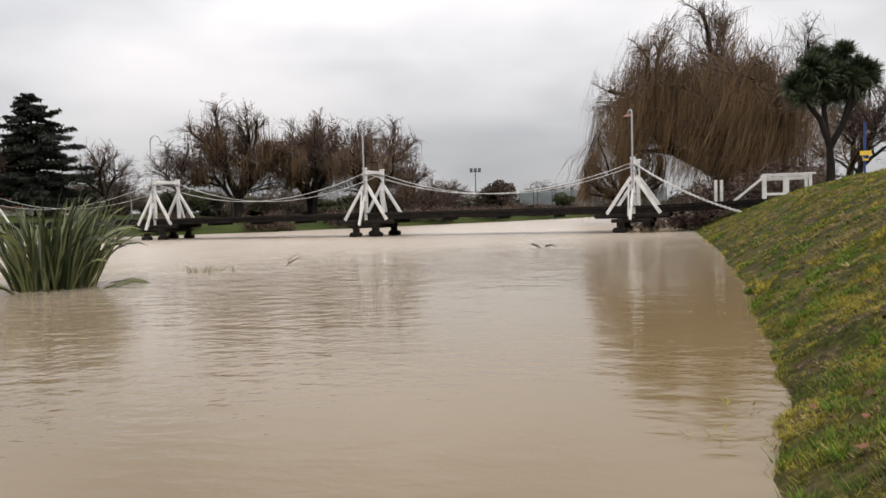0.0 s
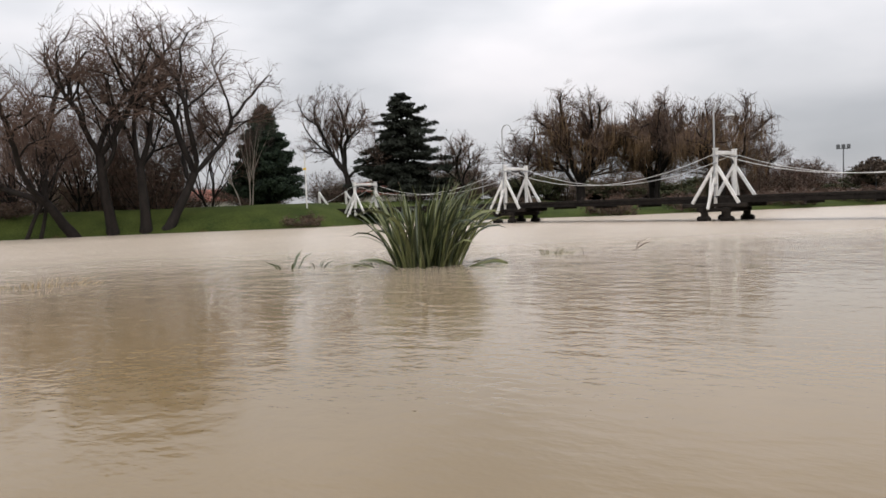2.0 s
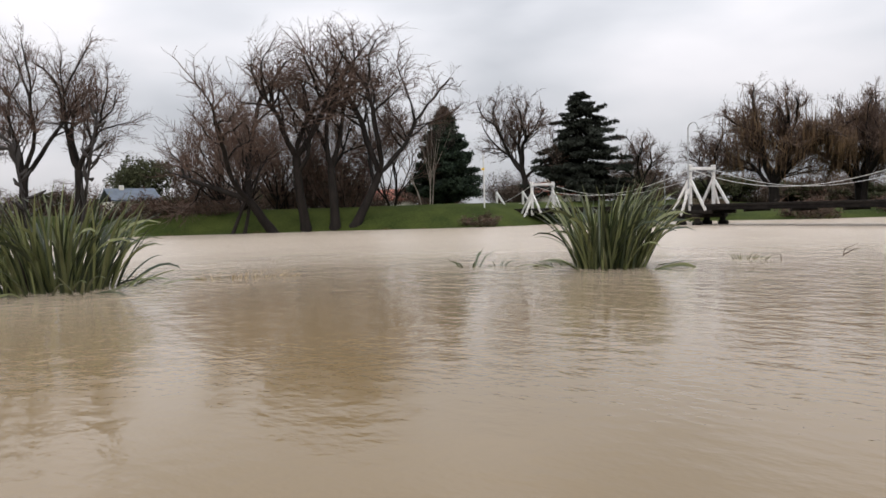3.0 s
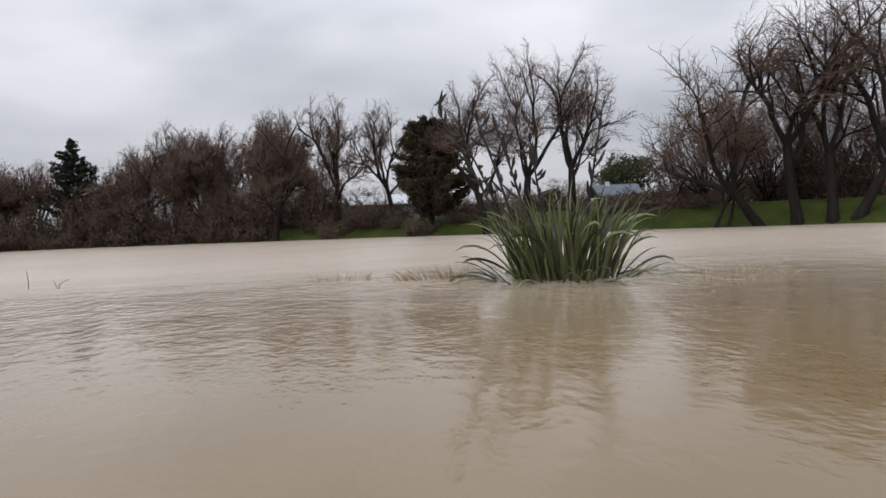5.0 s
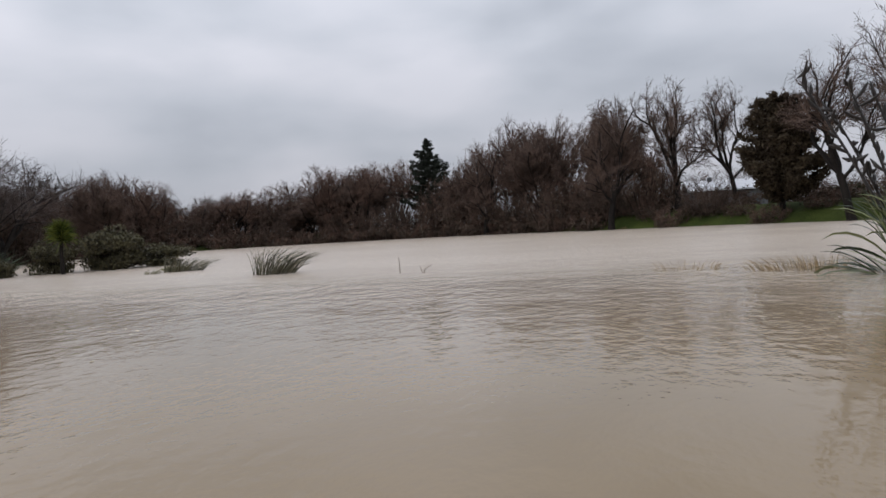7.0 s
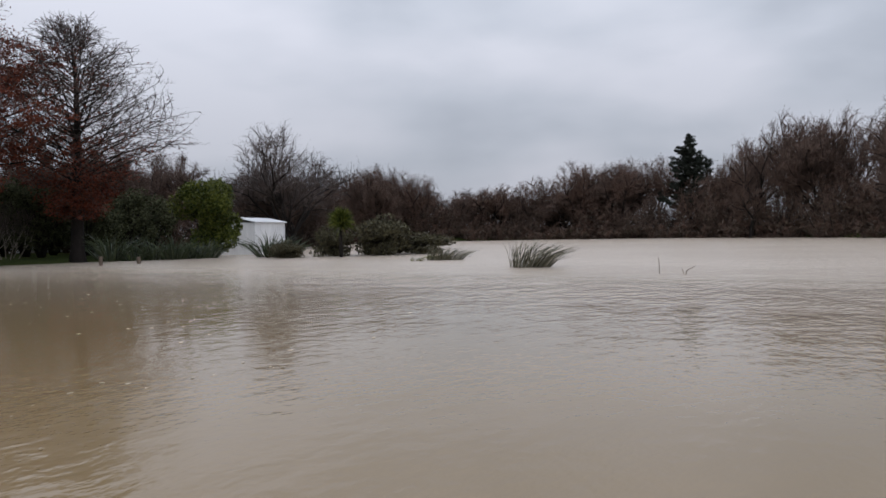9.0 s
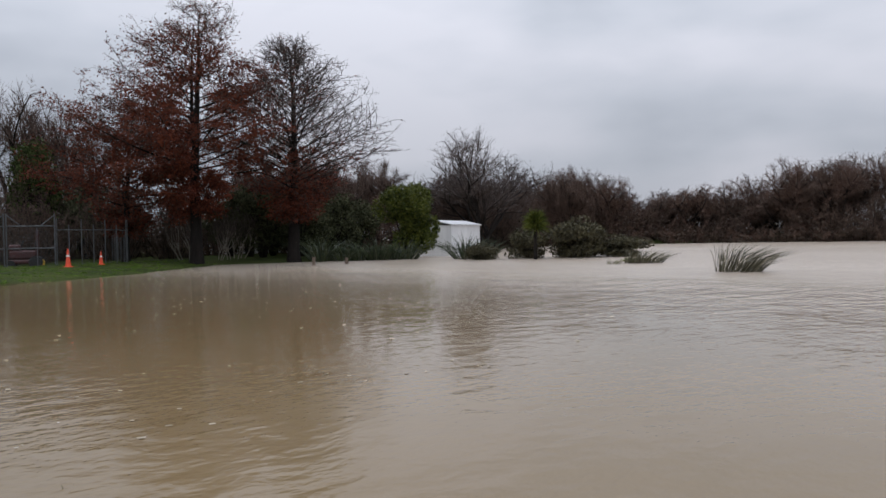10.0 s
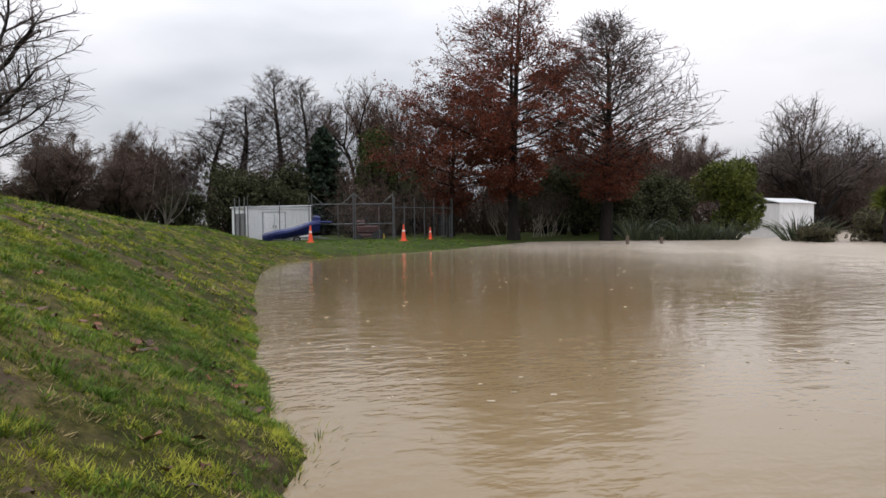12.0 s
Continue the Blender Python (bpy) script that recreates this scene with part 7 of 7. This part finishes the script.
def bank_grass(name, n, box_, lo, hi, mat, label, seed, h=(0.05, 0.13), w=0.005, bald=0.1, patch_seed=3.0, clump=0.036, flat=0.7):
    """Blades scattered on the slope between lo and hi metres from the water, thinner over bare soil."""
    rng = np.random.default_rng(seed)
    each = 30
    m = n // each
    cx, cy = rng.uniform(box_[0], box_[1], m * 4), rng.uniform(box_[2], box_[3], m * 4)
    d = signed(LAND_NEAR, cx, cy)
    ok = (d > lo) & (d < hi)
    cx, cy = cx[ok][:m], cy[ok][:m]
    wob = patches(cx, cy, patch_seed)
    keep = wob > -1.2 + bald + rng.normal(size=len(cx)) * 0.25
    cx, cy, wob = cx[keep], cy[keep], wob[keep]
    big = rng.uniform(0.45, 1.4, len(cx)) * (1.0 + 0.45 * np.clip(wob, -0.8, 1.3))
    a = rng.uniform(0, 6.28, (len(cx), each))
    r = np.abs(rng.normal(size=(len(cx), each))) * (clump * big)[:, None]
    x, y = (cx[:, None] + np.cos(a) * r).ravel(), (cy[:, None] + np.sin(a) * r).ravel()
    n = len(x)
    z = on_ground(x, y) - 0.01
    ln_ = rng.uniform(*h, n) * np.repeat(big, each)
    a = a.ravel() + rng.normal(size=n) * 0.5
    dirv = np.stack([np.cos(a) * flat, np.sin(a) * flat, rng.uniform(0.3, 1.0, n)], 1)
    dirv /= np.linalg.norm(dirv, axis=1)[:, None]
    side = np.stack([-np.sin(a), np.cos(a), rng.normal(size=n) * 0.4], 1) * (w * rng.uniform(0.6, 1.4, n))[:, None]
    base = np.stack([x, y, z], 1)
    tip = base + dirv * ln_[:, None]
    v = np.stack([base - side, base + side, tip], 1).reshape(-1, 3)
    ob = new(name, np_mesh(name, v, np.arange(3 * n).reshape(n, 3), mat))
    return tagged(ob, label, "grass", kind="stuff")


NORTH, NORTH_FAR, SOUTH, SOUTH_FAR = (0.5, 9, 3.2, 12), (4, 24, 10, 40), (-2.5, 5, -12, -3.2), (-9, 6, -48, -11)
bank_grass("grass", 230000, NORTH, -0.05, 4.5, M_BLADE_OLIVE, "short wet meadow grass on the near bank", 1, (0.02, 0.055), 0.0046)
bank_grass("grass", 95000, NORTH_FAR, -0.05, 7.5, M_BLADE_OLIVE, "meadow grass further along the bank", 2, (0.04, 0.08), 0.012, clump=0.05)
bank_grass("grass", 250000, SOUTH, -0.05, 5.0, M_BLADE, "short wet meadow grass by the flood edge", 3, (0.02, 0.055), 0.0046)
bank_grass("grass", 95000, SOUTH_FAR, -0.05, 8.5, M_BLADE, "meadow grass towards the compound", 4, (0.04, 0.08), 0.012, clump=0.05)
bank_grass("grass", 60000, (-1.5, 9, -3.4, 3.4), -0.05, 5.0, M_BLADE, "meadow grass behind the standpoint", 11, (0.03, 0.09), 0.009)
bank_grass("grass", 90000, NORTH, -0.05, 4.5, M_BLADE_LUSH, "lush green tufts in the meadow grass", 21, (0.03, 0.08), 0.0055, 1.45, 12.0, 0.04)
bank_grass("grass", 60000, NORTH_FAR, -0.05, 7.5, M_BLADE_LUSH, "lush green tufts along the bank", 22, (0.05, 0.1), 0.012, 1.5, 12.0, 0.06)
bank_grass("grass", 150000, SOUTH, -0.05, 5.0, M_BLADE_LUSH, "lush green tufts by the flood edge", 23, (0.03, 0.08), 0.0055, 1.0, 12.0, 0.04)
bank_grass("grass", 60000, SOUTH_FAR, -0.05, 8.5, M_BLADE_LUSH, "lush green tufts on the slope", 24, (0.05, 0.1), 0.012, 1.0, 12.0, 0.06)
bank_grass("grass", 60000, (-27, -7, -50, -30), -0.05, 14.0, M_BLADE_LUSH, "short grass before the compound", 25, (0.03, 0.07), 0.014, 0.5, 3.0, 0.07)
bank_grass("dry_grass", 70000, NORTH, 0.2, 4.5, M_BLADE_DRY, "straw-coloured dead grass among green", 5, (0.03, 0.07), 0.004, 1.1, 7.0, 0.035, 1.4)
bank_grass("dry_grass", 62000, NORTH_FAR, 0.2, 7.5, M_BLADE_DRY, "straw-coloured dead grass along the bank", 6, (0.04, 0.1), 0.010, 1.1, 7.0, 0.07, 1.3)
bank_grass("dry_grass", 30000, SOUTH, 0.2, 5.0, M_BLADE_DRY, "straw-coloured dead grass by the flood", 7, (0.03, 0.07), 0.004, 1.1, 7.0, 0.035, 1.4)
bank_grass("dry_grass", 26000, SOUTH_FAR, 0.2, 8.5, M_BLADE_DRY, "straw-coloured dead grass on the slope", 8, (0.04, 0.1), 0.010, 1.1, 7.0, 0.07, 1.3)


def fallen_leaves(n, box_, seed, size):
    rng = np.random.default_rng(seed)
    x, y = rng.uniform(box_[0], box_[1], n * 4), rng.uniform(box_[2], box_[3], n * 4)
    d = signed(LAND_NEAR, x, y)
    ok = (d > 0.1) & (d < 6) & (patches(x, y, 5.0) > 0.35)
    x, y = x[ok][:n], y[ok][:n]
    z = on_ground(x, y) + 0.045
    a = rng.uniform(0, 6.28, len(x))
    s = size * rng.uniform(0.5, 1.3, len(x))
    ring = []
    for k in range(7):
        r = s * (1.0 if k % 2 == 0 else 0.5)
        ring.append(np.stack([x + np.cos(a + k * 0.9) * r, y + np.sin(a + k * 0.9) * r * 0.7, z + rng.normal(size=len(x)) * 0.014], 1))
    v = np.stack(ring, 1).reshape(-1, 3)
    ob = new("fallen_leaves", np_mesh("fallen_leaves", v, np.arange(7 * len(x)).reshape(-1, 7), M_DEADLEAF))
    tagged(ob, "fallen brown oak leaves lying in the grass", "leaves", kind="stuff")


fallen_leaves(420, (0.5, 10, 3.5, 14), 1, 0.036)
fallen_leaves(320, (-2.5, 5, -13, -3.5), 2, 0.042)
fallen_leaves(40, (-1.6, 1.5, -8, -4.6), 4, 0.065)
fallen_leaves(900, (-9, 24, -45, 38), 3, 0.06)


M_FOAM = material("dirty_foam", (0.24, 0.19, 0.12), (0.44, 0.37, 0.27), 9.0, 0.6, 0.2, per_island=0.5)


def floating_foam(n, box_, seed):
    """Small flecks of foam and straw drifting on the flood."""
    rng = np.random.default_rng(seed)
    x, y = rng.uniform(box_[0], box_[1], n * 3), rng.uniform(box_[2], box_[3], n * 3)
    ok = (signed(LAND_NEAR, x, y) < -0.3) & (patches(x * 0.3, y * 0.3, 4.0) > 0.1)
    x, y = x[ok][:n], y[ok][:n]
    s = rng.uniform(0.01, 0.036, len(x))
    ring = [np.stack([x + np.cos(k * 1.047) * s * rng.uniform(0.7, 1.5, len(x)), y + np.sin(k * 1.047) * s, np.full(len(x), 0.006 + 0.004 * (k % 2))], 1) for k in range(6)]
    ob = new("foam_flecks", np_mesh("foam_flecks", np.stack(ring, 1).reshape(-1, 3), np.arange(6 * len(x)).reshape(-1, 6), M_FOAM))
    tagged(ob, "pale foam flecks drifting on brown flood water", "foam", kind="stuff")


floating_foam(420, (-24, -2, -36, -6), 1)
floating_foam(40, (3, 12, 8, 34), 2)
